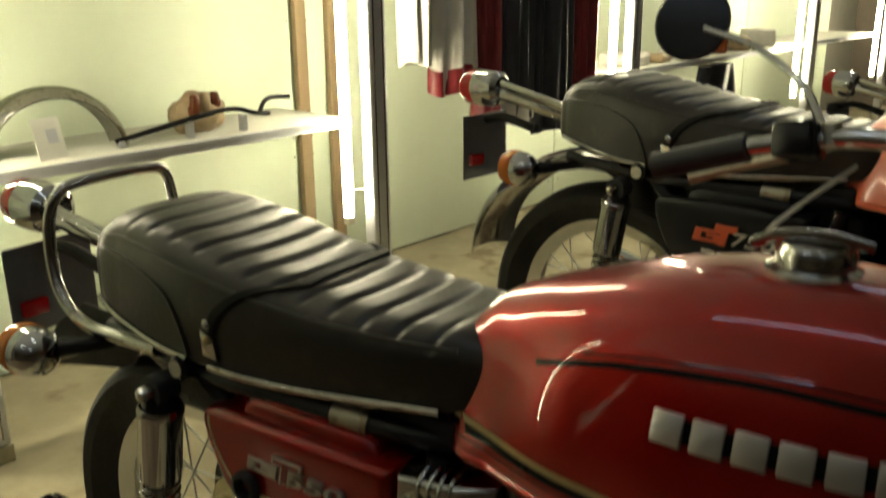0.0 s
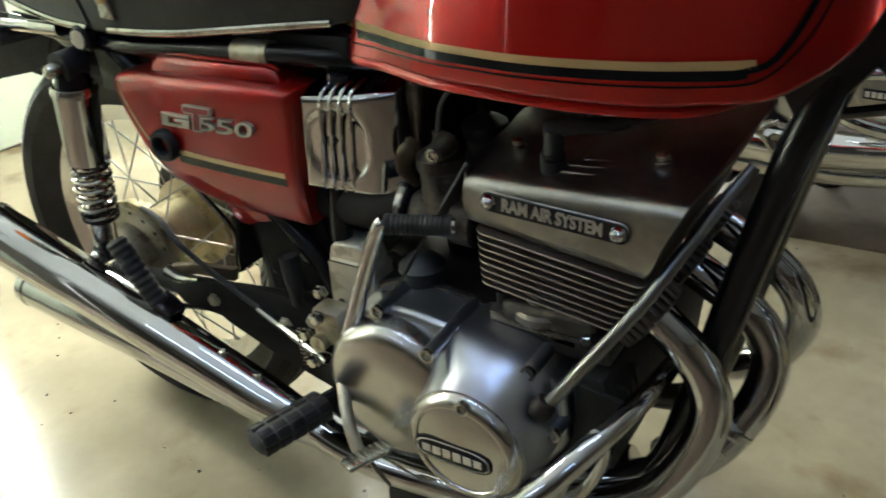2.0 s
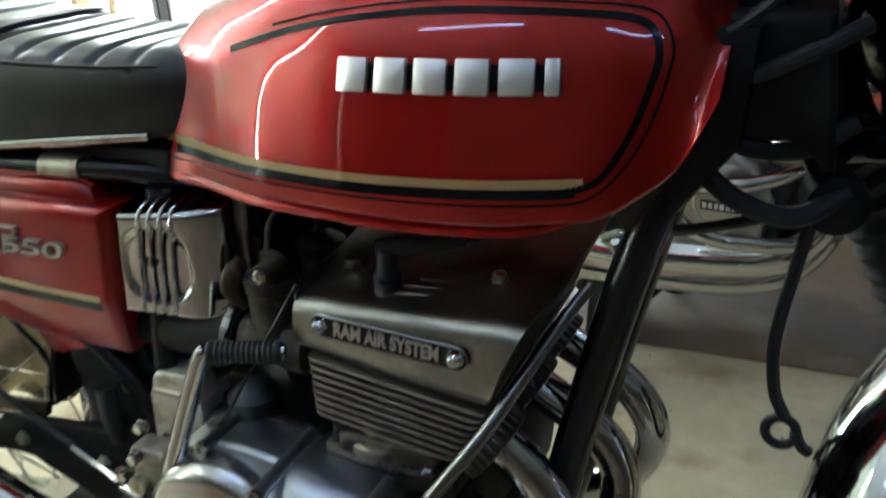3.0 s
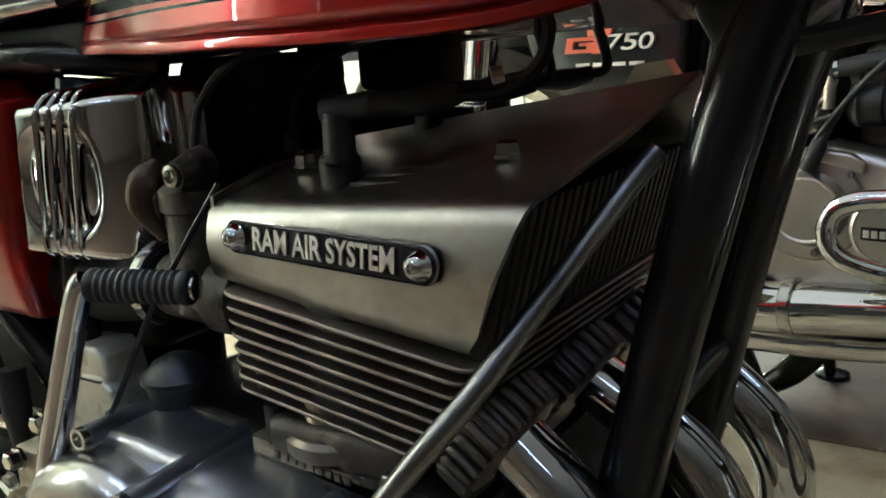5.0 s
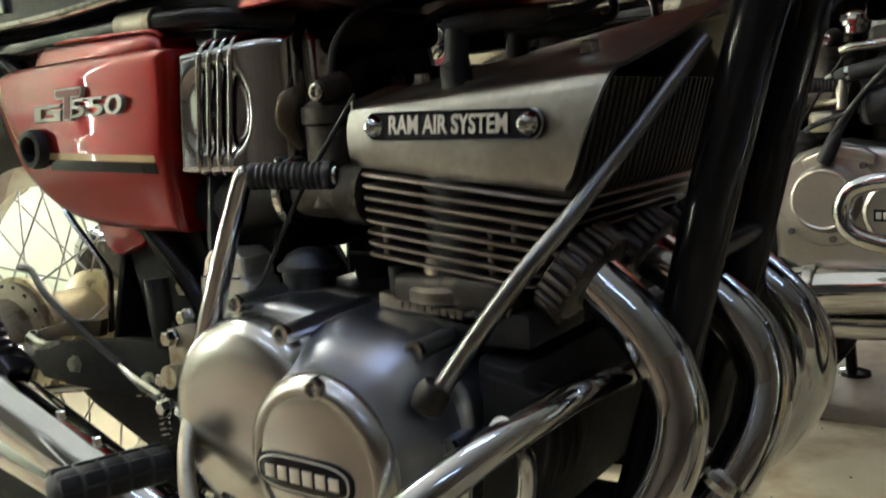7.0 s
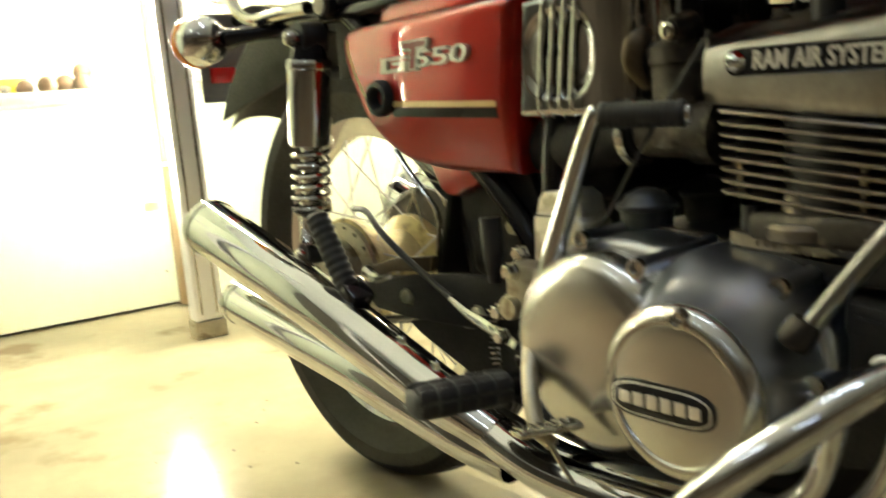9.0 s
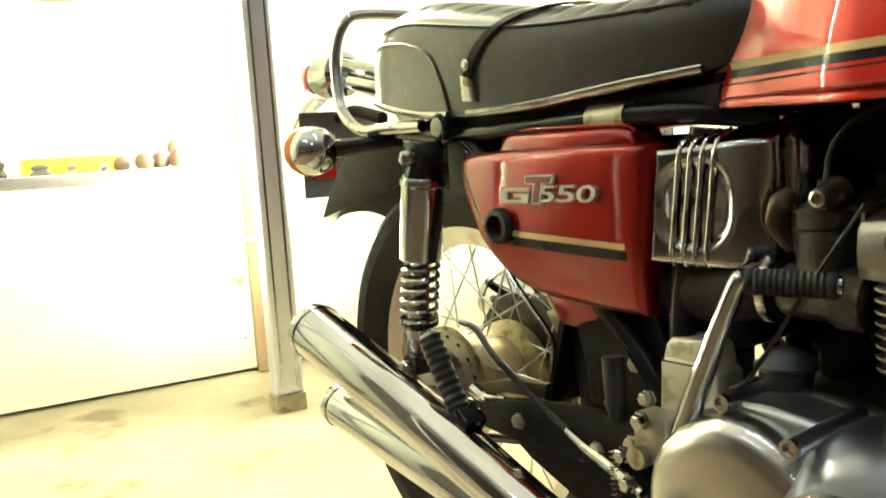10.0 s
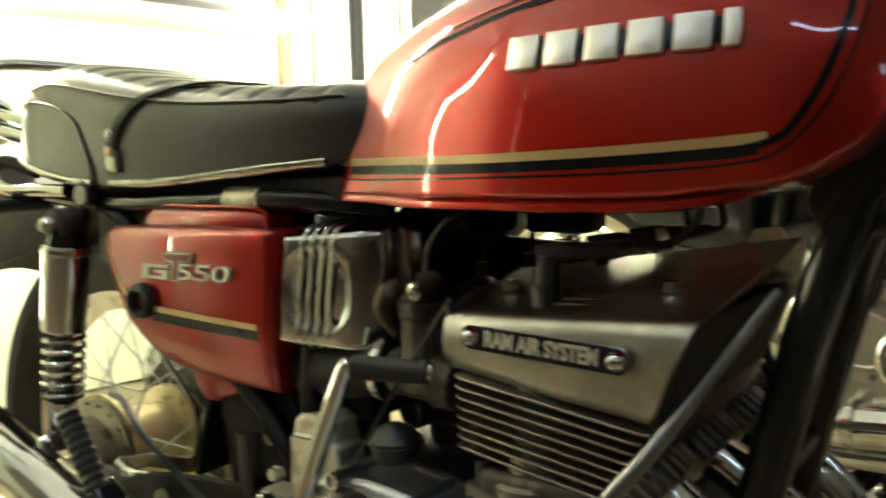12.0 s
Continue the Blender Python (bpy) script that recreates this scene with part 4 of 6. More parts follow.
def right_cover(b):
    # right cover, a flat-faced casting with two round domes
    out = [(-0.518, 0.345), (-0.512, 0.405), (-0.485, 0.448), (-0.445, 0.466), (-0.40, 0.468), (-0.32, 0.458), (-0.235, 0.440), (-0.200, 0.405), (-0.200, 0.335), (-0.235, 0.285), (-0.30, 0.262), (-0.38, 0.262), (-0.455, 0.262), (-0.50, 0.295)]
    rc = part("right_engine_cover", plate(out, -0.12, -0.186, 0.009, 4, 0.010), ALU_COVER, b, "satin aluminium right engine cover")
    part("cover_gasket", plate([(x * 1.0 + (x + 0.36) * 0.025, z + (z - 0.36) * 0.03) for x, z in out], -0.118, -0.128, 0.002), ALU_CAST, rc)
    part("clutch_dome", lathe([(0.101, 0.165), (0.097, 0.172), (0.0955, 0.180), (0.0955, 0.204), (0.0935, 0.213), (0.089, 0.2195), (0.082, 0.2235), (0.066, 0.2262), (0.040, 0.2278), (0.001, 0.2285)], (-0.418, 0, 0.363), seg=72), ALU_BRIGHT, rc, "domed clutch cover")
    # barrel of the contact breaker: it swells into two shoulders that carry the upper bosses
    def barrel(y, swell, r):
        ring = []
        for k in range(72):
            t = math.tau * k / 72
            up = 0.022 * math.exp(-((math.degrees(t) - 119) / 24) ** 2) + 0.015 * math.exp(-((math.degrees(t) - 58) / 24) ** 2) + 0.006 * math.exp(-((math.degrees(t) - 90) / 25) ** 2)
            rr = r + swell * up
            ring.append(Vector((-0.288 + rr * math.cos(t), y, 0.364 + rr * math.sin(t))))
        return ring
    part("contact_barrel", loft([barrel(-0.12, 1, 0.082), barrel(-0.175, 1, 0.082), barrel(-0.190, 0.98, 0.0815), barrel(-0.203, 0.86, 0.080), barrel(-0.216, 0.60, 0.0785), barrel(-0.228, 0.32, 0.077), barrel(-0.240, 0.12, 0.0755), barrel(-0.252, 0.0, 0.0740), barrel(-0.256, 0.0, 0.0730)]), ALU_COVER, rc, "rounded barrel of the cover", 60)
    neck = [(0.070, 0.240), (0.0728, 0.2555), (0.0722, 0.2600), (0.0695, 0.2655), (0.0645, 0.2692), (0.0605, 0.2702), (0.0580, 0.2697), (0.0565, 0.2680), (0.050, 0.2690), (0.001, 0.2710)]
    cap = part("contact_cap", lathe(neck, (-0.288, 0, 0.364), seg=72), ALU_BRIGHT, rc, "round contact breaker cap with a bright rim")
    # badge: dark oval with pale bars
    def oval(w, h, y0, y1):
        pts = [(-0.298 + w * math.copysign(abs(math.cos(t)) ** 0.35, math.cos(t)), 0.357 + h * math.copysign(abs(math.sin(t)) ** 0.5, math.sin(t)) * (1 - 0.28 * abs(math.cos(t)) ** 1.4)) for t in [math.tau * k / 48 for k in range(48)]]
        return plate(pts, y0, y1, 0.0008)
    part("badge_oval", oval(0.050, 0.0165, -0.268, -0.2715), BLACK, cap, "black oval maker's plate")
    part("badge_oval", oval(0.047, 0.0140, -0.270, -0.2721), SILVER, cap)
    part("badge_oval", oval(0.0455, 0.0128, -0.270, -0.2726), BLACK, cap)
    for i in range(6):
        part("badge_bar", box(-0.331 + 0.0132 * i, -0.2730, 0.357, 0.0100, 0.0014, 0.0125 - 0.001 * abs(i - 2.5), 0.001), SILVER, cap)
    for at in ((-0.279, -0.270, 0.4285),):
        part("cap_screw", lathe([(0.0085, -0.004), (0.0085, 0.002), (0.006, 0.003), (0.0055, -0.001), (0.001, -0.001)], at, seg=14), CHROME_OLD, cap)
    # bosses and their bolts on the cover's upper edge
    for p0, p1 in (((-0.435, -0.125, 0.466), (-0.435, -0.196, 0.467)), ((-0.343, -0.125, 0.458), (-0.343, -0.232, 0.455)), ((-0.234, -0.125, 0.444), (-0.234, -0.200, 0.443)), ((-0.205, -0.125, 0.372), (-0.205, -0.205, 0.372)), ((-0.503, -0.13, 0.33), (-0.503, -0.20, 0.33))):
        part("boss", rod(p0, p1, 0.0085, 12), ALU_COVER, rc)
        part("case_screw", lathe([(0.0085, 0), (0.0088, 0.006), (0.006, 0.0062), (0.0055, 0.002), (0.001, 0.002)], p1, seg=14), CHROME_OLD, rc)


def kick_lever(b):
    k = part("kick_lever", tube([(-0.490, -0.198, 0.395), (-0.478, -0.200, 0.432), (-0.455, -0.196, 0.495), (-0.424, -0.190, 0.572), (-0.416, -0.186, 0.584)], [0.014, 0.0125, 0.0108, 0.0095, 0.0095], 12), CHROME, b, "chrome kick start lever with a folded rubber pedal")
    part("lever_boss", lathe([(0.016, 0.17), (0.019, 0.178), (0.019, 0.205), (0.015, 0.210), (0.001, 0.210)], (-0.493, 0, 0.388), seg=20), CHROME_OLD, k)
    rub = [(-0.417 + 0.0705 * t, -0.184 + 0.030 * t, 0.580 - 0.003 * t) for t in np.linspace(0, 1, 29)]
    part("kick_rubber", tube(rub, [0.011, 0.0125] + [0.0125, 0.0115] * 12 + [0.0125, 0.013, 0.012], 14, n=1), RUBBER, k, "ribbed rubber pedal")
    part("pedal_end", lathe([(0.009, 0), (0.009, 0.004), (0.005, 0.005), (0.001, 0.005)], (-0.3465, -0.154, 0.577), seg=12, tilt=aim((0.92, 0.39, 0))), CHROME_OLD, k)


def foot_controls(b):
    turn = Matrix.Rotation(radians(-14.3), 4, "Z") @ Matrix.Rotation(radians(-2.8), 4, "X")
    at = Vector((-0.542, -0.274, 0.3130))
    peg = part("foot_peg", box(*at, 0.043, 0.112, 0.033, 0.014, 4, turn), DUSTY, b, "black rubber foot peg with a grid of grooves")
    pad = finish(box(0, 0, 0, 0.0128, 0.0188, 0.006, 0.0022, 2), RUBBER)
    for ang in (-100, -60, -20, 20, 60, 100):
        c, sn = math.cos(radians(ang)), math.sin(radians(ang))
        for i in range(5):
            ob = part("peg_pad", pad, RUBBER, peg)
            ob.matrix_basis = Matrix.Translation(at) @ turn @ Matrix.Translation((0.0195 * math.copysign(abs(sn) ** 0.7, sn), -0.042 + 0.021 * i, 0.0150 * math.copysign(abs(c) ** 0.7, c))) @ Matrix.Rotation(radians(ang), 4, "Y")
    part("peg_mount", tube([(-0.52, -0.12, 0.30), (-0.522, -0.17, 0.306), (-0.530, -0.225, 0.312)], 0.013, 10), BLACK, peg)
    br = part("brake_pedal", tube([(-0.512, -0.185, 0.372), (-0.495, -0.215, 0.356), (-0.470, -0.245, 0.330), (-0.447, -0.262, 0.300), (-0.428, -0.262, 0.286)], [0.009, 0.0085, 0.008, 0.008, 0.007], 12), ALU_DULL, b, "worn brake pedal with a ribbed pad")
    m = Matrix.Rotation(radians(-24), 4, "Z") @ Matrix.Rotation(radians(-12), 4, "Y")
    part("pedal_pad", box(-0.4235, -0.273, 0.306, 0.030, 0.062, 0.007, 0.003, 2, m), CHROME_OLD, br)
    for k in range(8):
        part("pad_ridge", box(-0.4235 + 0.0033 * (3.5 - k) * -0.9, -0.273 + 0.0068 * (k - 3.5), 0.3105, 0.026, 0.003, 0.003, 0.001, 1, m), CHROME_OLD, br)
    part("pedal_stop", tube([(-0.438, -0.262, 0.296), (-0.420, -0.262, 0.272), (-0.408, -0.258, 0.252)], [0.007, 0.006, 0.005], 8, flat=0.4), ALU_DULL, br)
    # linkage beside the swingarm pivot
    part("brake_spindle", rod((-0.545, -0.10, 0.385), (-0.545, -0.198, 0.385), 0.012, 14), ALU_DULL, b)
    part("pivot_block", box(-0.535, -0.170, 0.405, 0.045, 0.035, 0.052, 0.006, 2), ALU_DULL, b, "oily aluminium lever block")
    part("adjuster", tube([(-0.560, -0.172, 0.335), (-0.590, -0.163, 0.339), (-0.630, -0.152, 0.345), (-0.670, -0.145, 0.352), (-0.705, -0.142, 0.365)], [0.005, 0.0075, 0.0085, 0.007, 0.005], 10), CHROME_OLD, b, "knurled cable adjuster")
    part("brake_cable", tube([(-0.695, -0.142, 0.361), (-0.744, -0.140, 0.383), (-0.797, -0.140, 0.410), (-0.853, -0.136, 0.440), (-0.905, -0.120, 0.462), (-0.96, -0.104, 0.462)], 0.0046, 8), RUBBER, b, "black brake cable")
    part("chain_guard_bracket", plate([(-0.896, 0.386), (-0.84, 0.402), (-0.751, 0.412), (-0.757, 0.391), (-0.84, 0.384), (-0.878, 0.370)], -0.120, -0.130, 0.002), BRASS, b, "dull brown metal bracket on the swingarm")
    for at in ((-0.565, -0.15, 0.435), (-0.54, -0.19, 0.425), (-0.56, -0.19, 0.352), (-0.59, -0.165, 0.37)):
        part("linkage_bolt", bolt(at, (0, -1, 0), 0.008, 0.012), CHROME_OLD, b)
    part("stop_switch", tube([(-0.625, -0.14, 0.47), (-0.622, -0.142, 0.43), (-0.62, -0.145, 0.395)], [0.013, 0.013, 0.007], 12), RUBBER, b)
    part("return_spring", tube([(-0.61 + 0.006 * math.cos(k * 1.0), -0.16 + 0.006 * math.sin(k * 1.0), 0.30 + 0.001 * k) for k in range(70)], 0.0012, 5, n=1), CHROME_OLD, b)
    # pillion peg, folded up
    pp = part("pillion_peg", tube([(-0.900 + 0.062 * t, -0.205, 0.470 - 0.094 * t) for t in np.linspace(0, 1, 21)], [0.012] + [0.0165, 0.0145] * 9 + [0.0165, 0.014], 14, n=1), RUBBER, b, "folded black pillion foot peg")
    part("peg_block", box(-0.833, -0.20, 0.366, 0.042, 0.036, 0.034, 0.006, 2, Matrix.Rotation(radians(35), 4, "Y")), BLACK, pp)


def exhaust(b):
    def header(y0, y1, dx=0.0, lift=0.0, nm="header_pipe"):
        pts = [(-0.165, y0, 0.516), (-0.142, y0, 0.501), (-0.120, y0, 0.4825), (-0.094, y0, 0.458), (-0.072, y0, 0.425), (-0.061, y0 + (y1 - y0) * 0.04, 0.385), (-0.071, y0 + (y1 - y0) * 0.18, 0.335), (-0.107, y0 + (y1 - y0) * 0.38, 0.275), (-0.17, y0 + (y1 - y0) * 0.58, 0.238), (-0.255, y0 + (y1 - y0) * 0.76, 0.221), (-0.37, y0 + (y1 - y0) * 0.9, 0.2145), (-0.50, y1, 0.211 + lift * 0.4), (-0.62, y1, 0.231 + lift)]
        pts = [(x + dx * w, y, z) for (x, y, z), w in zip(pts, (0, 0.1, 0.35, 0.7, 0.95, 1, 1, 0.9, 0.7, 0.4, 0.1, 0, 0))]
        h_ = part(nm, tube(pts, 0.0225, 24, 8), CHROME, b, "sweeping chrome exhaust header")
        ax = Vector((0.80, 0, -0.60))
        turn, base = aim(ax), Vector((-0.147, y0, 0.499))
        part("collar", lathe([(0.026, -0.004), (0.0375, -0.002), (0.0385, 0.001), (0.0385, 0.020), (0.036, 0.024), (0.030, 0.026), (0.025, 0.026)], base, seg=48, tilt=turn), ALU_FLANGE, h_, "cast exhaust collar with blunt fins")
        fin = finish(box(0.0385, 0, 0.0115, 0.0100, 0.0062, 0.025, 0.0026, 3), ALU_FLANGE)
        for i in range(26):
            ob = part("flange_fin", fin, ALU_FLANGE, h_)
            ob.matrix_basis = Matrix.Translation(base) @ turn.to_4x4() @ Matrix.Rotation(math.tau * i / 26, 4, "Z")
    header(-0.108, -0.205, 0.0, 0.024)
    header(0.0, -0.165, 0.036)
    header(0.108, 0.200, 0.046)
    # clamps on the middle pipe's lower bend
    for k, (x, y, z) in enumerate(((-0.054, -0.043, 0.318), (-0.070, -0.050, 0.294), (-0.090, -0.056, 0.272), (-0.122, -0.070, 0.248), (-0.160, -0.082, 0.230))):
        part("header_clamp", lathe([(0.022, -0.008), (0.031, -0.006), (0.033, 0.0), (0.031, 0.006), (0.022, 0.008)], (x, y, z), seg=24, tilt=aim((-0.6 - 0.08 * k, -0.25, -0.75 + 0.1 * k))), CHROME, b, "chrome header clamp")

    def silencer(path, rs, lab):
        s = part("silencer", tube(path, rs, 32, 6, caps=False), CHROME, b, lab)
        e, d = Vector(path[-1]), (Vector(path[-1]) - Vector(path[-2])).normalized()
        r = rs[-1]
        part("end_cap", lathe([(r, 0), (r * 0.99, 0.006), (r * 0.9, 0.010), (r * 0.84, 0.004), (r * 0.6, -0.03), (0.001, -0.03)], e, seg=32, tilt=aim(d)), CHROME, s)
        part("end_cap", lathe([(r + 0.0012, -0.012), (r + 0.002, -0.008), (r + 0.0012, -0.004)], e, seg=32, tilt=aim(d)), CHROME, s)
        return s
    s1 = silencer([(-0.57, -0.204, 0.240), (-0.61, -0.207, 0.254), (-0.66, -0.2097, 0.2705), (-0.78, -0.212, 0.310), (-0.90, -0.2146, 0.3496), (-1.05, -0.2178, 0.394), (-1.205, -0.221, 0.4395)], [0.0235, 0.0275, 0.0317, 0.0358, 0.0397, 0.0428, 0.0447], "long chrome silencer, upper right")
    silencer([(-0.58, -0.172, 0.194), (-0.66, -0.1746, 0.2045), (-0.78, -0.1765, 0.2301), (-0.90, -0.1785, 0.2557), (-1.04, -0.181, 0.2798), (-1.205, -0.184, 0.3075)], [0.0235, 0.027, 0.031, 0.033, 0.035, 0.036], "long chrome silencer, lower right")
    silencer([(-0.58, 0.203, 0.222), (-0.66, 0.210, 0.243), (-0.74, 0.214, 0.266), (-0.85, 0.217, 0.298), (-1.00, 0.220, 0.344), (-1.268, 0.224, 0.426)], [0.0235, 0.034, 0.043, 0.048, 0.050, 0.053], "long chrome silencer, left")
    for x, y, z in ((-0.66, -0.21, 0.268), (-0.72, -0.211, 0.289)):
        part("clamp_bolt", bolt((x, y, z + 0.034), (0, 0, 1), 0.006, 0.009), CHROME_OLD, s1)


def guards(b):
    """Chromed engine guard at the right and the slanting stay bar."""
    top = (-0.117, -0.080, 0.404)
    g = part("engine_guard", tube([top, (-0.120, -0.138, 0.410), (-0.135, -0.193, 0.402), (-0.158, -0.242, 0.385), (-0.188, -0.283, 0.358), (-0.222, -0.312, 0.326), (-0.253, -0.326, 0.294), (-0.258, -0.328, 0.288)], [0.0115, 0.012, 0.013, 0.0138, 0.014, 0.014, 0.0125, 0.006], 18), CHROME, b, "chromed tubular engine guard")
    part("guard_loop", tube([(-0.250, -0.322, 0.288), (-0.258, -0.275, 0.276), (-0.228, -0.245, 0.278), (-0.197, -0.235, 0.300), (-0.181, -0.235, 0.340), (-0.165, -0.252, 0.384)], 0.0095, 14), CHROME, g)
    part("guard_loop", tube([(-0.240, -0.225, 0.262), (-0.190, -0.190, 0.270), (-0.164, -0.178, 0.312), (-0.152, -0.185, 0.365), (-0.148, -0.225, 0.404)], 0.008, 14), CHROME, g)
    st = part("stay_bar", tube([(-0.208, -0.215, 0.415), (-0.177, -0.205, 0.460), (-0.145, -0.188, 0.505), (-0.118, -0.163, 0.543), (-0.095, -0.135, 0.582), (-0.064, -0.098, 0.634), (-0.044, -0.080, 0.664)], [0.0074, 0.0074, 0.0072, 0.007, 0.0066, 0.0062, 0.006], 14), STEEL, b, "slanting steel stay bar")
    part("rubber_foot", lathe([(0.001, -0.007), (0.012, -0.006), (0.0135, -0.002), (0.0135, 0.009), (0.010, 0.016)], (-0.213, -0.219, 0.411), seg=24, tilt=aim((0.4, 0.2, 0.8))), ALU_CAST, st)


def frame_tubes(b):
    part("frame_downtube", tube([(0.045, -0.035, 0.86), (0.018, -0.055, 0.76), (-0.010, -0.066, 0.68), (-0.049, -0.072, 0.53), (-0.085, -0.080, 0.38), (-0.125, -0.09, 0.255), (-0.19, -0.10, 0.205), (-0.35, -0.11, 0.205), (-0.60, -0.11, 0.24)], 0.0195, 18), BLACK, b, "black enamelled frame tube")
    part("frame_downtube", tube([(0.045, 0.035, 0.86), (0.018, 0.055, 0.76), (-0.010, 0.066, 0.68), (-0.049, 0.072, 0.53), (-0.085, 0.080, 0.38), (-0.125, 0.09, 0.255), (-0.19, 0.10, 0.205), (-0.35, 0.11, 0.205), (-0.60, 0.11, 0.24)], 0.0195, 18), BLACK, b)
    part("frame_cross_tube", rod((-0.055, -0.072, 0.505), (-0.055, 0.072, 0.505), 0.013, 14), BLACK, b)
    part("frame_backbone", tube([(0.06, 0, 0.86), (-0.06, 0, 0.800), (-0.30, 0, 0.766), (-0.52, 0, 0.748)], 0.022, 16), BLACK, b)
    part("frame_gusset", plate([(0.085, 0.90), (0.030, 0.895), (-0.005, 0.80), (-0.030, 0.735), (-0.010, 0.70), (0.03, 0.74), (0.075, 0.80)], 0.045, -0.075, 0.008), BLACK, b)
    # plate added to close the pale gaps around the steering head
    part("headstock_shroud", plate([(0.03, 0.905), (0.135, 0.905), (0.148, 0.775), (0.110, 0.800), (0.05, 0.797)], 0.03, -0.05, 0.010, 3), BLACK_MATT, b, "added black filler plate behind the steering head cables")
    for s in (-1, 1):
        part("seat_rail", tube([(-0.46, s * 0.06, 0.725), (-0.56, s * 0.105, 0.738), (-0.75, s * 0.118, 0.737), (-0.90, s * 0.122, 0.735), (-1.12, s * 0.11, 0.752)], 0.013, 12), BLACK, b)
        part("frame_stay", tube([(-0.56, s * 0.11, 0.36), (-0.60, s * 0.112, 0.46), (-0.75, s * 0.115, 0.60), (-0.90, s * 0.118, 0.73)], 0.014, 12), BLACK, b)
        part("frame_stay", tube([(-0.52, s * 0.10, 0.72), (-0.545, s * 0.11, 0.55), (-0.56, s * 0.11, 0.36), (-0.58, s * 0.11, 0.24)], 0.015, 12), BLACK, b)
        part("swingarm", tube([(-0.555, s * 0.10, 0.375), (-0.70, s * 0.112, 0.362), (-0.88, s * 0.120, 0.350), (-1.085, s * 0.122, 0.340)], [0.024, 0.019, 0.017, 0.015], 14), BLACK_MATT, b, "black swingarm")
        part("axle_nut", bolt((-1.055, s * 0.13, 0.34), (0, s, 0), 0.014, 0.016), CHROME_OLD, b)
    part("rail_sleeve", lathe([(0.0165, 0), (0.0165, 0.055)], (-0.665, -0.1135, 0.7385), seg=14, tilt=aim((1, 0.05, 0))), ALU_DULL, b, "worn grey sleeve")
    part("seat_lock", lathe([(0.016, 0), (0.019, 0.003), (0.019, 0.014), (0.015, 0.017), (0.013, 0.016), (0.001, 0.016)], (-0.921, -0.134, 0.747), seg=20), BLACK, b)
    part("lock_face", lathe([(0.0125, 0.0), (0.0125, 0.0015), (0.011, 0.002), (0.001, 0.002)], (-0.921, -0.1525, 0.747), seg=20), CREAM, b, "pale seat lock barrel")
    part("rail_plate", plate([(-1.05, 0.748), (-0.985, 0.760), (-0.955, 0.720), (-0.965, 0.690), (-0.985, 0.715)], -0.118, -0.124, 0.002), BLACK, b)
    part("ignition_coil", box(-0.430, 0.02, 0.712, 0.11, 0.10, 0.035, 0.012, 3), BLACK_MATT, b)
    # added black screen and block that keep background light out of the engine gap
    part("inner_panel", plate([(-0.55, 0.36), (-0.55, 0.73), (-0.442, 0.73), (-0.432, 0.682), (-0.29, 0.672), (-0.29, 0.36)], 0.134, 0.126, 0.002), BLACK_MATT, b, "added black screen that darkens the gap behind the carburettors")
    part("coil_bank", box(-0.345, 0.120, 0.712, 0.09, 0.05, 0.045, 0.010, 3), BLACK_MATT, b, "added black block that darkens the gap under the tank")
    # slab added under the seat to shut out the bright wall behind
    part("seat_base", box(-0.76, 0, 0.748, 0.52, 0.20, 0.032, 0.006), BLACK_MATT, b, "added black slab that darkens the gap under the seat")
    # tube added to keep a bright reflection off the cover below the tank
    part("tank_loom", tube([(-0.47, 0.115, 0.731), (-0.30, 0.125, 0.735), (-0.15, 0.125, 0.740), (-0.02, 0.110, 0.756)], 0.007, 10), RUBBER, b, "added black tube that blocks reflections below the tank")
    # plate added to fill a bright gap between seat lock and side cover
    part("inner_fender", box(-0.918, -0.082, 0.692, 0.146, 0.008, 0.088, 0.003), BLACK_MATT, b, "added black plate that darkens the gap beside the seat lock")
    # air box drawn large so the space behind the cover stays dark
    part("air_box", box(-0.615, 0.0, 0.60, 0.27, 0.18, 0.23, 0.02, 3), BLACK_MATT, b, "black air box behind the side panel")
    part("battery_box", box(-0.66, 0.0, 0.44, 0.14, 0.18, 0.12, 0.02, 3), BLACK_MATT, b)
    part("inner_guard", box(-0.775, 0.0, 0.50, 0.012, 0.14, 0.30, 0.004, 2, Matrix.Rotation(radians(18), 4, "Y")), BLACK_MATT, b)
    part("guard_stay", tube([(-0.850, -0.098, 0.545), (-0.833, -0.10, 0.527), (-0.802, -0.10, 0.497), (-0.770, -0.10, 0.463), (-0.772, -0.10, 0.43), (-0.778, -0.10, 0.39)], 0.009, 10, flat=0.4), CHROME_OLD, b, "bright chrome guard stay")
    part("torque_arm", tube([(-0.99, -0.118, 0.285), (-0.90, -0.120, 0.305), (-0.78, -0.118, 0.325)], 0.009, 8, flat=0.5), BLACK, b)
    part("cable_adjuster", tube([(-0.90, -0.132, 0.378), (-0.87, -0.135, 0.372), (-0.83, -0.135, 0.378)], [0.011, 0.008, 0.004], 10), CHROME_OLD, b)
    # hangers and brackets under the swingarm
    # the next two plates are added to hide bright floor below the swingarm
    part("silencer_bracket", plate([(-0.86, 0.335), (-0.80, 0.300), (-0.70, 0.262), (-0.60, 0.235), (-0.54, 0.24), (-0.53, 0.36), (-0.62, 0.375), (-0.78, 0.372)], -0.112, -0.122, 0.003), BLACK_MATT, b, "added black plate that hides bright floor above the silencer")
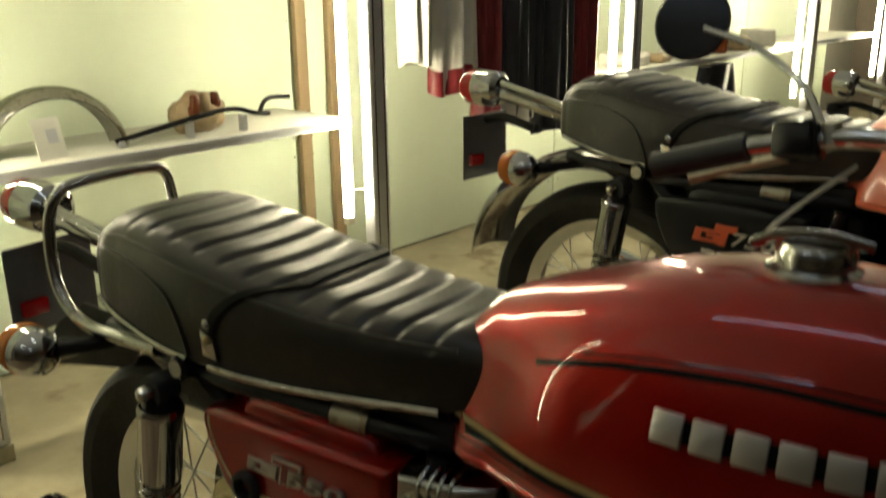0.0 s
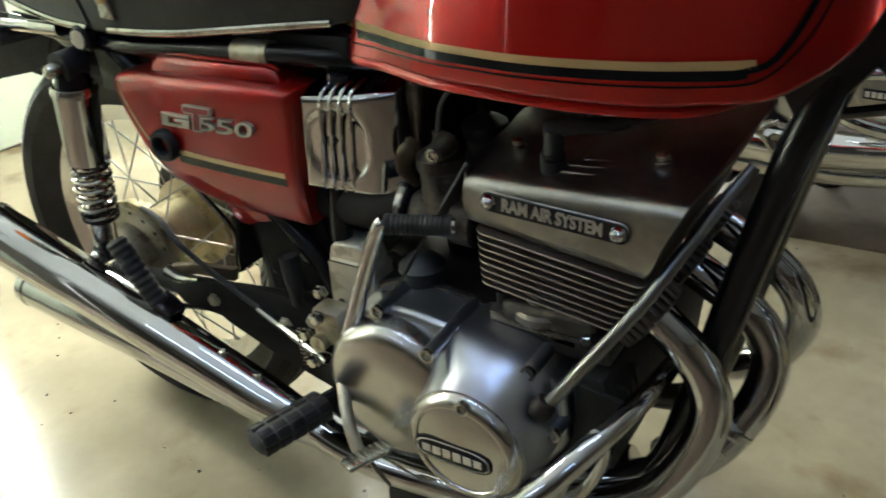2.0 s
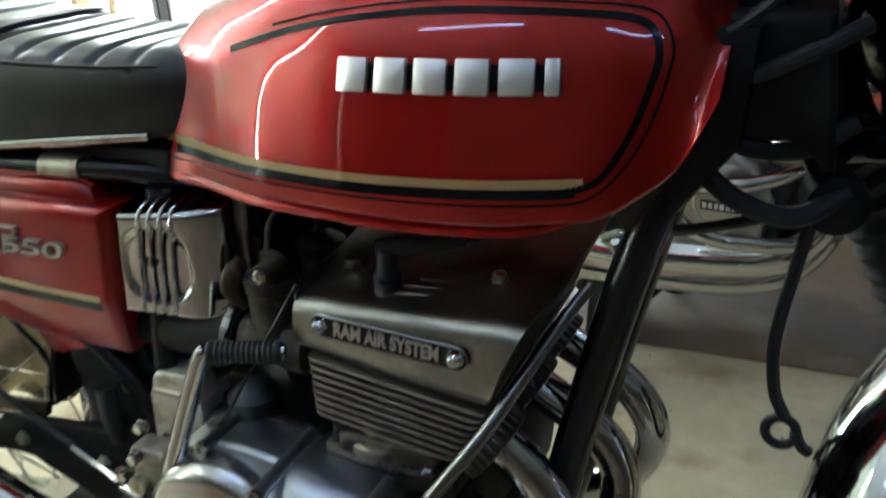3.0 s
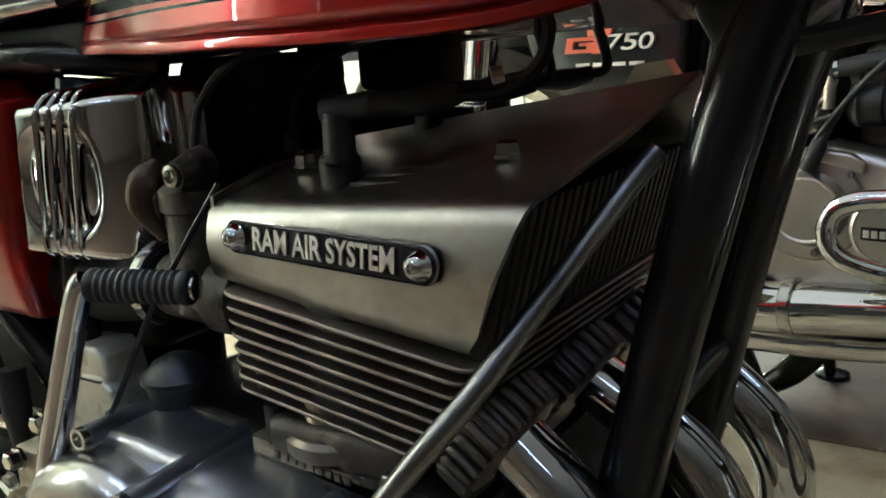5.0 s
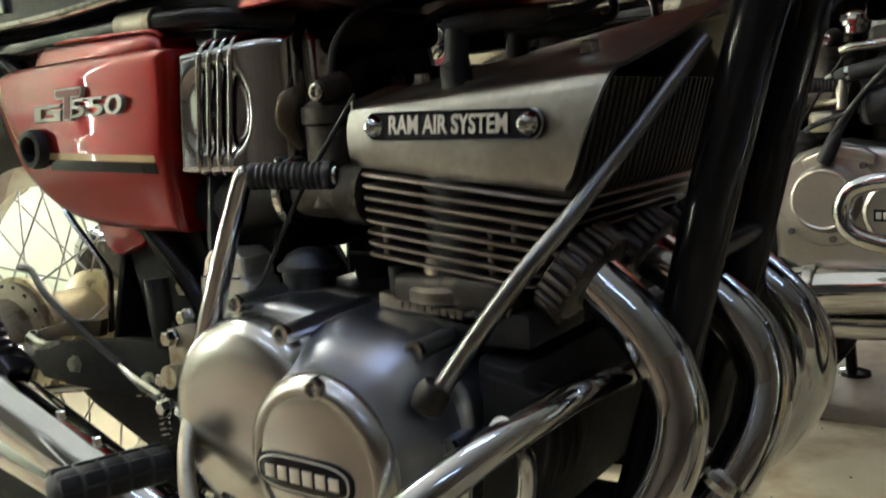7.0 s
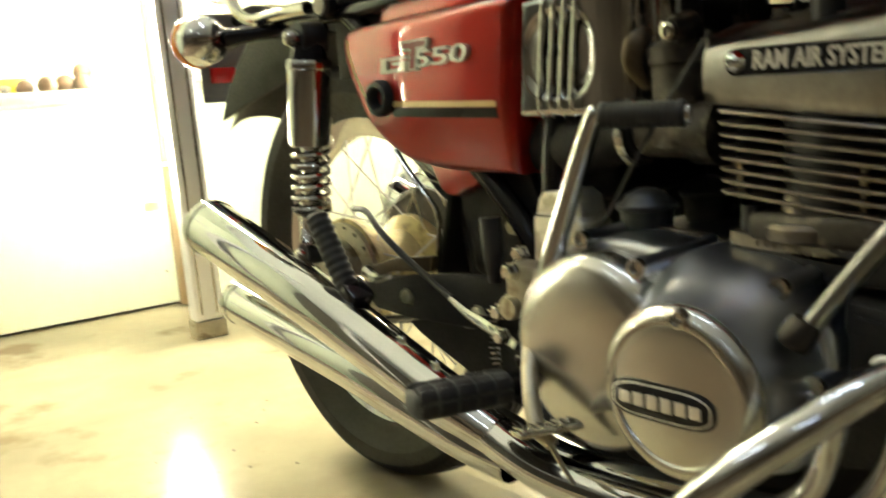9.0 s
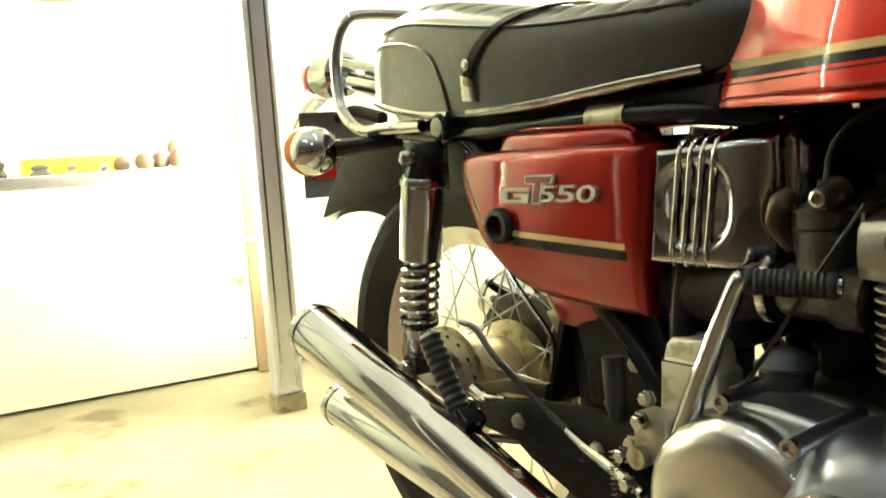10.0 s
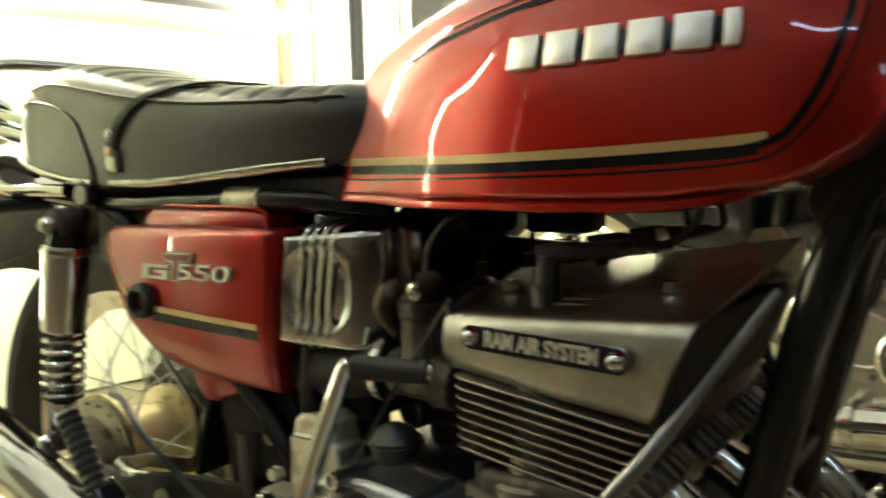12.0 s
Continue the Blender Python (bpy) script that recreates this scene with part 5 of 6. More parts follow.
    part("stand_bracket", plate([(-0.80, 0.335), (-0.52, 0.365), (-0.47, 0.21), (-0.60, 0.165), (-0.70, 0.205)], 0.0, -0.02, 0.004), BLACK_MATT, b, "added black plate that darkens the space by the centre stand")
    part("stand_spring", tube([(-0.70 + 0.0025 * k + 0.0, -0.05 + 0.008 * math.sin(k * 1.1), 0.255 - 0.0008 * k + 0.008 * math.cos(k * 1.1)) for k in range(60)], 0.0018, 6, n=1), CHROME_OLD, b, "coiled stand return spring")
    part("peg_bracket", plate([(-0.895, 0.352), (-0.885, 0.370), (-0.80, 0.384), (-0.70, 0.396), (-0.61, 0.400), (-0.57, 0.375), (-0.585, 0.335), (-0.70, 0.330), (-0.80, 0.326), (-0.875, 0.330)], -0.128, -0.140, 0.004), BLACK_MATT, b, "black pressed pillion peg bracket")
    for at in ((-0.795, -0.141, 0.357), (-0.60, -0.141, 0.372), (-0.655, -0.141, 0.352)):
        part("bracket_bolt", bolt(at, (0, -1, 0), 0.009, 0.008), ALU_DULL, b)
    for at in ((-0.69, -0.124, 0.335), (-0.60, -0.124, 0.30), (-0.565, -0.124, 0.345), (-0.75, -0.124, 0.345)):
        part("bracket_bolt", bolt(at, (0, -1, 0), 0.009, 0.011), CHROME_OLD, b)
    part("frame_bracket", plate([(-0.735, 0.535), (-0.60, 0.53), (-0.57, 0.44), (-0.58, 0.37), (-0.68, 0.37), (-0.715, 0.45)], -0.085, -0.100, 0.004), BLACK_MATT, b, "black frame plate")
    for at in ((-0.62, -0.102, 0.455), (-0.66, -0.102, 0.40)):
        part("bracket_bolt", bolt(at, (0, -1, 0), 0.010, 0.012), ALU_DULL, b)
    # centre stand
    part("centre_stand_leg", plate([(-0.513, 0.215), (-0.476, 0.215), (-0.470, 0.155), (-0.452, 0.115), (-0.436, 0.070), (-0.432, 0.020), (-0.445, 0.004), (-0.515, 0.004), (-0.526, 0.020), (-0.522, 0.080), (-0.513, 0.145)], -0.115, -0.140, 0.006, 3), BLACK, b, "black pressed steel centre stand leg")
    part("centre_stand_leg", tube([(-0.40, 0.10, 0.16), (-0.415, 0.06, 0.105), (-0.452, 0.030, 0.060), (-0.500, 0.020, 0.026), (-0.56, 0.020, 0.016)], [0.020, 0.024, 0.025, 0.020, 0.014], 14), BLACK, b, "black curved centre stand leg")
    part("stand_cross_bar", rod((-0.545, -0.12, 0.115), (-0.545, 0.12, 0.115), 0.012, 12), BLACK, b)
    ss = part("side_stand", tube([(-0.44, 0.13, 0.20), (-0.435, 0.150, 0.12), (-0.432, 0.172, 0.012)], 0.011, 10), BLACK, b)
    part("stand_foot", lathe([(0.001, 0.0), (0.030, 0.0), (0.032, 0.004), (0.030, 0.010), (0.012, 0.016), (0.001, 0.017)], (-0.430, 0.180, 0.001), "z", 20), BLACK, ss)


def steer(angle):
    """The turn of the bars and fork about the steering axis, to the left."""
    d = Vector((0.44, 0, -0.90)).normalized()
    c = Vector((0.055, 0, 0.95))
    return Matrix.Translation(c) @ Matrix.Rotation(radians(angle), 4, -d) @ Matrix.Translation(-c)


def front_end(b, turn=42.0, mirrors=(1,)):
    fork = part("steering_stem", lathe([(0.020, -0.12), (0.020, 0.20)], (0.055, 0, 0.95), seg=16, tilt=aim((0.44, 0, -0.90))), BLACK, b, "bars and front fork turned to the left")
    fork.matrix_basis = steer(turn)
    ax = Vector((0.480, 0, 0.338))
    d = Vector((0.47, 0, -0.88)).normalized()
    L = (ax.z - 0.98) / d.z
    top0 = ax - d * L
    for s in (-1, 1):
        top = top0 + Vector((0, s * 0.095, 0))
        part("fork_leg", lathe([(0.0185, 0.0), (0.0185, 0.45)], top, seg=18, tilt=aim(d)), CHROME, fork, "chrome fork tube")
        part("fork_slider", lathe([(0.022, 0.42), (0.029, 0.425), (0.029, 0.55), (0.024, 0.66), (0.020, L + 0.01)], top, seg=18, tilt=aim(d)), ALU_COVER, fork)
        gait = [(0.034, 0.02), (0.036, 0.03), (0.036, 0.20)]
        for k in range(9):
            gait += [(0.039, 0.206 + 0.024 * k), (0.033, 0.218 + 0.024 * k)]
        part("fork_gaiter", lathe(gait, top, seg=20, tilt=aim(d)), RUBBER, fork, "ribbed black fork gaiter")
    for k in (0.03, 0.20):
        c = top0 + d * k
        part("fork_yoke", box(c.x - 0.02, 0, c.z, 0.10, 0.26, 0.035, 0.012, 3, Matrix.Rotation(-0.455, 4, "Y")), BLACK, fork)
    part("headlamp", lathe([(0.02, -0.12), (0.06, -0.10), (0.085, -0.06), (0.092, 0.0), (0.094, 0.01), (0.088, 0.018)], (0.30, 0, 0.90), seg=32, tilt=aim((1, 0, -0.05))), BLACK, fork, "black round headlamp")
    part("lamp_glass", lathe([(0.088, 0.012), (0.08, 0.026), (0.04, 0.036), (0.001, 0.038)], (0.30, 0, 0.90), seg=32, tilt=aim((1, 0, -0.05))), GLASS, fork)
    part("handlebar", tube([(-0.195, -0.365, 1.120), (-0.10, -0.275, 1.142), (0.0, -0.17, 1.135), (0.060, -0.06, 1.03), (0.060, 0.06, 1.03), (0.0, 0.17, 1.135), (-0.10, 0.275, 1.142), (-0.195, 0.365, 1.120)], 0.011, 12), CHROME, fork, "chrome handlebar")
    for s in (-1, 1):
        part("grip", tube([(-0.200, s * 0.370, 1.119), (-0.118, s * 0.293, 1.139)], 0.0165, 12), RUBBER, fork, "black rubber grip")
        part("switch_block", box(-0.080, s * 0.250, 1.145, 0.05, 0.045, 0.042, 0.008, 2, Matrix.Rotation(s * 0.7, 4, "Z")), BLACK, fork, "black switch block")
        part("lever_pivot", lathe([(0.011, -0.012), (0.011, 0.012), (0.004, 0.014)], (-0.055, s * 0.230, 1.150), "z", 14), ALU_DULL, fork)
        part("hand_lever", tube([(-0.045, s * 0.230, 1.148), (-0.050, s * 0.295, 1.140), (-0.105, s * 0.360, 1.124), (-0.145, s * 0.40, 1.112)], [0.009, 0.007, 0.006, 0.008], 10), ALU_DULL, fork)
        part("gauge", lathe([(0.03, -0.05), (0.043, -0.04), (0.043, 0.02), (0.038, 0.024), (0.001, 0.022)], (0.15, s * 0.055, 1.03), seg=24, tilt=aim((-0.55, 0, 0.83))), BLACK, fork)
        if s in mirrors:
            part("mirror_stalk", tube([(-0.060, s * 0.235, 1.155), (-0.062, s * 0.29, 1.215), (-0.087, s * 0.364, 1.272), (-0.135, s * 0.415, 1.305)], 0.005, 8), CHROME, fork)
            part("mirror", lathe([(0.002, -0.020), (0.034, -0.016), (0.046, -0.006), (0.050, 0.0), (0.047, 0.003)], (-0.147, s * 0.430, 1.315), seg=28, tilt=aim((-0.60, -0.80 * s, -0.05))), BLACK, fork, "round rear view mirror in a black rim")
            part("mirror_glass", lathe([(0.047, 0.001), (0.047, 0.002), (0.001, 0.002)], (-0.147, s * 0.430, 1.315), seg=28, tilt=aim((-0.60, -0.80 * s, -0.05))), MIRROR, fork)
    w = wheel(b, ax.x, ax.z, 0.335, 0.043, "front_wheel", "spoked chrome front wheel", drum=False)
    w.matrix_basis = steer(turn)
    R = 0.362
    arc = [(ax.x + R * math.cos(a), ax.z + R * math.sin(a)) for a in np.radians(np.linspace(212, 25, 15))]
    g = fender(b, arc, 0.066, 0.030, CHROME, BLACK_MATT, "front_fender", "polished chrome front fender")
    g.matrix_basis = steer(turn)


def front_clutter(b):
    """Horn, looms and the hanging breather hose ahead of the engine."""
    part("breather_hose", tube([(0.137, -0.005, 0.73), (0.126, -0.008, 0.67), (0.116, -0.012, 0.60), (0.120, -0.012, 0.545), (0.132, -0.01, 0.515)], 0.0062, 10), RUBBER, b, "black hanging breather hose")
    ring = [(0.130 + 0.0145 * math.cos(a), -0.01 + 0.004 * math.sin(a), 0.498 + 0.013 * math.sin(a)) for a in [math.tau * k / 12 for k in range(12)]]
    part("hose_loop", tube(ring, 0.005, 8, n=4, closed=True), RUBBER, b)
    part("hose_tail", tube([(0.143, -0.01, 0.500), (0.150, -0.01, 0.485), (0.158, -0.008, 0.478)], 0.006, 8), RUBBER, b)
    part("horn", lathe([(0.026, -0.02), (0.028, 0.0), (0.026, 0.02), (0.012, 0.026), (0.001, 0.026)], (0.150, -0.01, 0.742), seg=24, tilt=aim((0.2, -1, 0))), BLACK_MATT, b)
    part("horn_bracket", tube([(-0.005, -0.062, 0.712), (0.06, -0.05, 0.722), (0.13, -0.03, 0.738)], 0.009, 8, flat=0.5), BLACK, b)
    for k, (z0, z1, y) in enumerate(((0.795, 0.735, -0.045), (0.825, 0.79, -0.03), (0.86, 0.875, -0.05))):
        part("wiring_loom", tube([(0.02, y, z0), (0.07, y - 0.012, (z0 + z1) / 2 - 0.012), (0.12, y, z1), (0.16, y + 0.02, z1 + 0.02)], 0.0095 - 0.001 * k, 10), RUBBER, b, "black wiring loom")
    part("tag_string", tube([(-0.205, -0.01, 1.006), (-0.208, 0.03, 1.012), (-0.195, 0.10, 1.025), (-0.165, 0.18, 1.05)], 0.0028, 6), CREAM, b, "cream string tied to the filler cap")
    for k in range(3):
        part("control_cable", tube([(0.0, -0.06 + 0.03 * k, 0.872), (0.07, -0.07 + 0.03 * k, 0.90), (0.13, -0.06 + 0.03 * k, 0.97), (0.10, -0.08 + 0.06 * k, 1.04)], 0.0042, 8), RUBBER, b)


STEEL = mk("dull_zinc_steel", (0.23, 0.23, 0.225), 0.30, 1.0, var=0.2, scale=25, bump=0.05, rvar=0.04)
# casting colour holds the shade below and between the cooling fins
CASE = mk("shaded_black_casting", (0.017, 0.016, 0.015), 0.55, 0.0, var=0.35, scale=22, bump=0.3, bscale=200, spec=0.25)
ALU_BRIGHT = mk("polished_cover_aluminium", (0.55, 0.54, 0.51), 0.24, 1.0, var=0.12, scale=12, rvar=0.03, bump=0.02, bscale=420)
ALU_FLANGE = mk("sooty_cast_collar", (0.125, 0.112, 0.098), 0.34, 0.9, var=0.35, scale=34, bump=0.2, bscale=240)
# head fins coloured near black for the shade under the cover
FIN_SHADED = mk("shaded_head_fin", (0.055, 0.050, 0.044), 0.5, 0.7, var=0.25, scale=20, bump=0.2, bscale=240)
FIN = mk("aged_fin", (0.23, 0.20, 0.165), 0.42, 0.9, var=0.2, scale=20, bump=0.2, bscale=240, spot=((0.16, 0.13, 0.10), 0.08, 40))
DUSTY = mk("dusty_rubber", (0.055, 0.056, 0.055), 0.7, 0.0, var=0.3, scale=40, spec=0.2)
STAINED = mk("stained_brown_casting", (0.17, 0.145, 0.11), 0.40, 0.8, var=0.3, scale=24, bump=0.25, bscale=230, spot=((0.30, 0.25, 0.16), 0.06, 45))
BRASS = mk("tarnished_brass", (0.075, 0.055, 0.032), 0.5, 0.7, var=0.25, scale=30, bump=0.15)
BOWL = mk("grey_float_bowl", (0.040, 0.041, 0.043), 0.42, 0.4, var=0.15, scale=20, bump=0.15)
CREAM_ALU = mk("pale_cast_aluminium", (0.62, 0.59, 0.48), 0.4, 0.6, var=0.12, scale=16, bump=0.1, spot=((0.35, 0.31, 0.22), 0.05, 40))
MIRROR = mk("mirror_glass", (0.8, 0.82, 0.8), 0.03, 1.0, var=0.02, rvar=0.01)
GLASS = mk("lamp_glass", (0.9, 0.9, 0.9), 0.05, var=0.0, trans=0.9)


def red_motorcycle():
    b = thing("motorcycle", "red classic three-cylinder road motorcycle on its centre stand", "motorcycle", "motorcycles")
    t = tank(b, RED)
    tank_stripes(t)
    tank_badge(t)
    fuel_cap(t)
    seat(b)
    grab_rail(b)
    for s in (-1, 1):
        lamp_indicator(b, -1.195, s * 0.205, 0.728)
        shock(b, s)
    tail(b)
    fender(b, [(-0.775, 0.56), (-0.82, 0.66), (-0.92, 0.735), (-1.05, 0.760), (-1.18, 0.748), (-1.30, 0.70), (-1.425, 0.612)], 0.075, 0.035, CHROME, BLACK_MATT, "rear_fender", "chrome rear fender, black inside")
    for s in (-1, 1):
        part("fender_skirt", plate([(-1.245, 0.752), (-1.16, 0.748), (-1.10, 0.715), (-1.125, 0.675), (-1.16, 0.659), (-1.29, 0.632), (-1.413, 0.604), (-1.375, 0.655), (-1.32, 0.705)], s * 0.074, s * 0.079, 0.001), BLACK_MATT, b, "black skirt of the rear fender")
    wheel(b, -1.055, 0.340, 0.340, 0.052, "rear_wheel", "spoked chrome rear wheel")
    side_cover(b, RED)
    part("left_side_cover", plate(COVER_OUT, 0.10, 0.150, 0.012, 4), RED, b, "red left side panel")
    chrome_box(b)
    cylinder_fins(b)
    ram_cover(b)
    heads(b)
    engine_cases(b)
    right_cover(b)
    kick_lever(b)
    foot_controls(b)
    exhaust(b)
    guards(b)
    frame_tubes(b)
    front_end(b)
    front_clutter(b)
    return b


ALU_SATIN = mk("satin_cover_aluminium", (0.44, 0.42, 0.365), 0.36, 1.0, var=0.10, scale=12, rvar=0.03, bump=0.02, bscale=350)


def twin_cover(b):
    """Right cover with a plain round clutch lid and a smaller badged cap."""
    out = [(-0.440, 0.30), (-0.445, 0.42), (-0.405, 0.472), (-0.34, 0.492), (-0.265, 0.478), (-0.195, 0.445), (-0.160, 0.38), (-0.175, 0.30), (-0.25, 0.268), (-0.38, 0.262)]
    rc = part("right_engine_cover", plate(out, -0.12, -0.188, 0.016, 4), ALU_SATIN, b, "satin right engine cover")
    part("cover_shoulder", plate([(-0.395, 0.462), (-0.345, 0.486), (-0.300, 0.480), (-0.281, 0.468), (-0.284, 0.452), (-0.300, 0.455), (-0.345, 0.466), (-0.388, 0.446)], -0.18, -0.196, 0.005, 3), ALU_SATIN, rc)
    lid = part("clutch_lid", lathe([(0.078, 0.17), (0.077, 0.189), (0.074, 0.193), (0.055, 0.194), (0.0525, 0.197), (0.0505, 0.209), (0.0485, 0.2125), (0.0455, 0.2135), (0.0430, 0.2115), (0.001, 0.2105)], (-0.355, 0, 0.400), seg=56), ALU_SATIN, rc, "round clutch lid with a dished middle")
    for x, z in ((-0.397, 0.4095), (-0.4095, 0.3465), (-0.3445, 0.336), (-0.292, 0.372), (-0.300, 0.452)):
        part("lid_screw", lathe([(0.0056, 0), (0.0056, 0.004), (0.0046, 0.005), (0.0026, 0.005), (0.0022, 0.003), (0.0005, 0.003)], (x, -0.193, z), seg=14), PLATE, lid)
    cap = part("contact_cap", lathe([(0.058, 0.17), (0.0505, 0.215), (0.0500, 0.236), (0.047, 0.243), (0.043, 0.245), (0.041, 0.243), (0.001, 0.243)], (-0.237, 0, 0.386), seg=48), ALU_SATIN, rc, "round cap with a dark badge")
    part("badge_ground", box(-0.237, -0.2440, 0.382, 0.066, 0.003, 0.018, 0.001), BLACK, cap)
    for i in range(6):
        part("badge_bar", box(-0.2625 + 0.0102 * i, -0.2460, 0.382, 0.0076, 0.0014, 0.010, 0.0008), SILVER, cap)
    part("oil_line", tube([(-0.358, -0.200, 0.457), (-0.350, -0.200, 0.472), (-0.341, -0.199, 0.493), (-0.336, -0.197, 0.503), (-0.320, -0.19, 0.534), (-0.29, -0.17, 0.58), (-0.26, -0.15, 0.60)], [0.0115, 0.012, 0.011, 0.006, 0.0045, 0.0045, 0.0045], 12), RUBBER, rc)


def twin_inlets(b):
    """Carburettor, coolant hose and inlet trunk on the right of the smooth barrels."""
    part("inlet_trunk", lathe([(0.024, -0.052), (0.030, -0.050), (0.0305, -0.008), (0.027, -0.005), (0.027, 0.004), (0.031, 0.006), (0.031, 0.012), (0.024, 0.014)], (-0.262, -0.150, 0.5435), seg=28, tilt=aim((1, 0, 0))), RUBBER, b, "black rubber inlet trunk")
    part("trunk_clip", lathe([(0.0305, -0.046), (0.0320, -0.045), (0.0320, -0.039), (0.0305, -0.038)], (-0.262, -0.150, 0.5435), seg=28, tilt=aim((1, 0, 0))), STEEL, b)
    part("coolant_hose", tube([(-0.350, -0.155, 0.589), (-0.335, -0.160, 0.592), (-0.281, -0.160, 0.602), (-0.24, -0.15, 0.610), (-0.20, -0.12, 0.64)], [0.011, 0.0125, 0.0125, 0.012, 0.012], 14), RUBBER, b, "black coolant hose")
    part("hose_clip", lathe([(0.0125, 0), (0.0138, 0.001), (0.0138, 0.007), (0.0125, 0.008)], (-0.336, -0.160, 0.592), seg=20, tilt=aim((1, 0, 0.17))), CHROME, b)
    cb = part("carburettor", box(-0.371, -0.150, 0.520, 0.042, 0.05, 0.034, 0.008, 3), ALU_DULL, b, "dull cast carburettor body")
    part("mixing_chamber", lathe([(0.0085, 0), (0.0085, 0.030), (0.0075, 0.034), (0.005, 0.040), (0.004, 0.046)], (-0.3415, -0.165, 0.538), "z", 16), ALU_DULL, cb)
    part("throttle_arm", rod((-0.385, -0.160, 0.548), (-0.345, -0.168, 0.551), 0.0055, 10), ALU_DULL, cb)
    part("throttle_arm", tube([(-0.384, -0.160, 0.566), (-0.372, -0.165, 0.582), (-0.355, -0.168, 0.592)], 0.0035, 8), STEEL, cb)
    part("choke_cable", tube([(-0.385, -0.20, 0.508), (-0.373, -0.20, 0.515), (-0.350, -0.20, 0.524), (-0.325, -0.20, 0.532)], 0.0045, 8), RUBBER, cb)
    part("clutch_cable", tube([(-0.349, -0.20, 0.494), (-0.323, -0.20, 0.532), (-0.290, -0.20, 0.572), (-0.254, -0.20, 0.608), (-0.20, -0.17, 0.66)], 0.0042, 8), RUBBER, b, "black control cable")
    th = part("thermostat_housing", lathe([(0.012, -0.016), (0.015, -0.014), (0.015, -0.004), (0.021, -0.002), (0.021, 0.004), (0.016, 0.007), (0.013, 0.016), (0.006, 0.020)], (-0.324, -0.160, 0.668), "z", 20), CHROME_OLD, b, "bright thermostat housing")
    part("housing_bolt", bolt((-0.336, -0.172, 0.672), (0, 0, 1), 0.006, 0.009), CHROME, th)
    part("housing_bolt", bolt((-0.313, -0.172, 0.672), (0, 0, 1), 0.006, 0.009), CHROME, th)
    part("coolant_pipe", tube([(-0.345, -0.155, 0.629), (-0.325, -0.160, 0.633), (-0.290, -0.160, 0.634), (-0.24, -0.15, 0.64)], 0.0075, 12), CHROME_OLD, b, "bright coolant pipe")


def black_motorcycle(paint=None):
    """A larger water-cooled machine with smooth barrels."""
    b = thing("motorcycle", "black road motorcycle with chrome pipes parked on its stand", "motorcycle", "motorcycles")
    tank(b, paint or BLACK)
    fuel_cap(bpy.context.scene.objects[b.children[0].name])
    seat(b)
    for s in (-1, 1):
        lamp_indicator(b, -1.195, s * 0.205, 0.728)
        shock(b, s)
    tail(b)
    fender(b, [(-0.775, 0.56), (-0.82, 0.66), (-0.92, 0.735), (-1.05, 0.760), (-1.18, 0.748), (-1.30, 0.70), (-1.40, 0.625), (-1.455, 0.54), (-1.475, 0.45)], 0.085, 0.035, CHROME, CHROME_OLD, "rear_fender", "broad chrome rear fender")
    wheel(b, -1.055, 0.340, 0.340, 0.056, "rear_wheel", "spoked rear wheel with a broad tyre")
    side_cover(b, BLACK, badge=False)
    part("cylinder_block", box(-0.235, 0.02, 0.545, 0.16, 0.28, 0.16, 0.02, 3), ALU_CAST, b, "smooth dark cylinder block")
    part("cylinder_head", box(-0.235, 0.02, 0.645, 0.17, 0.29, 0.04, 0.014, 3), ALU_CAST, b)
    part("radiator", box(0.0, 0, 0.60, 0.05, 0.34, 0.26, 0.01, 2), BLACK_MATT, b)
    engine_cases(b)
    twin_inlets(b)
    twin_cover(b)
    kick_lever(b)
    foot_controls(b)
    for s in (-1, 1):
        up = [(-0.155, s * 0.11, 0.50), (-0.09, s * 0.13, 0.47), (-0.065, s * 0.16, 0.39), (-0.10, s * 0.185, 0.315), (-0.17, s * 0.20, 0.278), (-0.33, s * 0.206, 0.258), (-0.45, s * 0.21, 0.250), (-0.70, s * 0.215, 0.272), (-1.20, s * 0.22, 0.40)]
        part("silencer", tube(up, [0.023, 0.024, 0.025, 0.028, 0.034, 0.039, 0.040, 0.042, 0.046], 28, 7), CHROME, b, "thick chrome exhaust pipe and silencer")
        low = [(-0.155, s * 0.04, 0.50), (-0.09, s * 0.05, 0.46), (-0.06, s * 0.07, 0.37), (-0.10, s * 0.11, 0.26), (-0.20, s * 0.15, 0.205), (-0.45, s * 0.175, 0.190), (-0.75, s * 0.185, 0.205), (-1.18, s * 0.19, 0.285)]
        part("silencer", tube(low, [0.021, 0.021, 0.021, 0.021, 0.022, 0.024, 0.036, 0.040], 24, 6), CHROME, b)
    part("hose_clip", lathe([(0.042, 0), (0.044, 0.002), (0.044, 0.016), (0.042, 0.018)], (-0.36, -0.207, 0.256), seg=24, tilt=aim((-1, 0, -0.06))), CHROME_OLD, b)
    loop = [(-0.085, -0.10, 0.455), (-0.130, -0.22, 0.447), (-0.190, -0.285, 0.440), (-0.250, -0.302, 0.437), (-0.283, -0.304, 0.424), (-0.2945, -0.304, 0.396), (-0.285, -0.304, 0.368), (-0.255, -0.302, 0.352), (-0.200, -0.29, 0.340), (-0.12, -0.24, 0.328), (-0.06, -0.12, 0.315)]
    part("engine_guard", tube(loop, 0.0135, 14), CHROME, b, "chrome hoop guard")
    frame_tubes(b)
    front_end(b, turn=30.0, mirrors=(-1, 1))
    return b


red_motorcycle()
second = black_motorcycle(ORANGE)
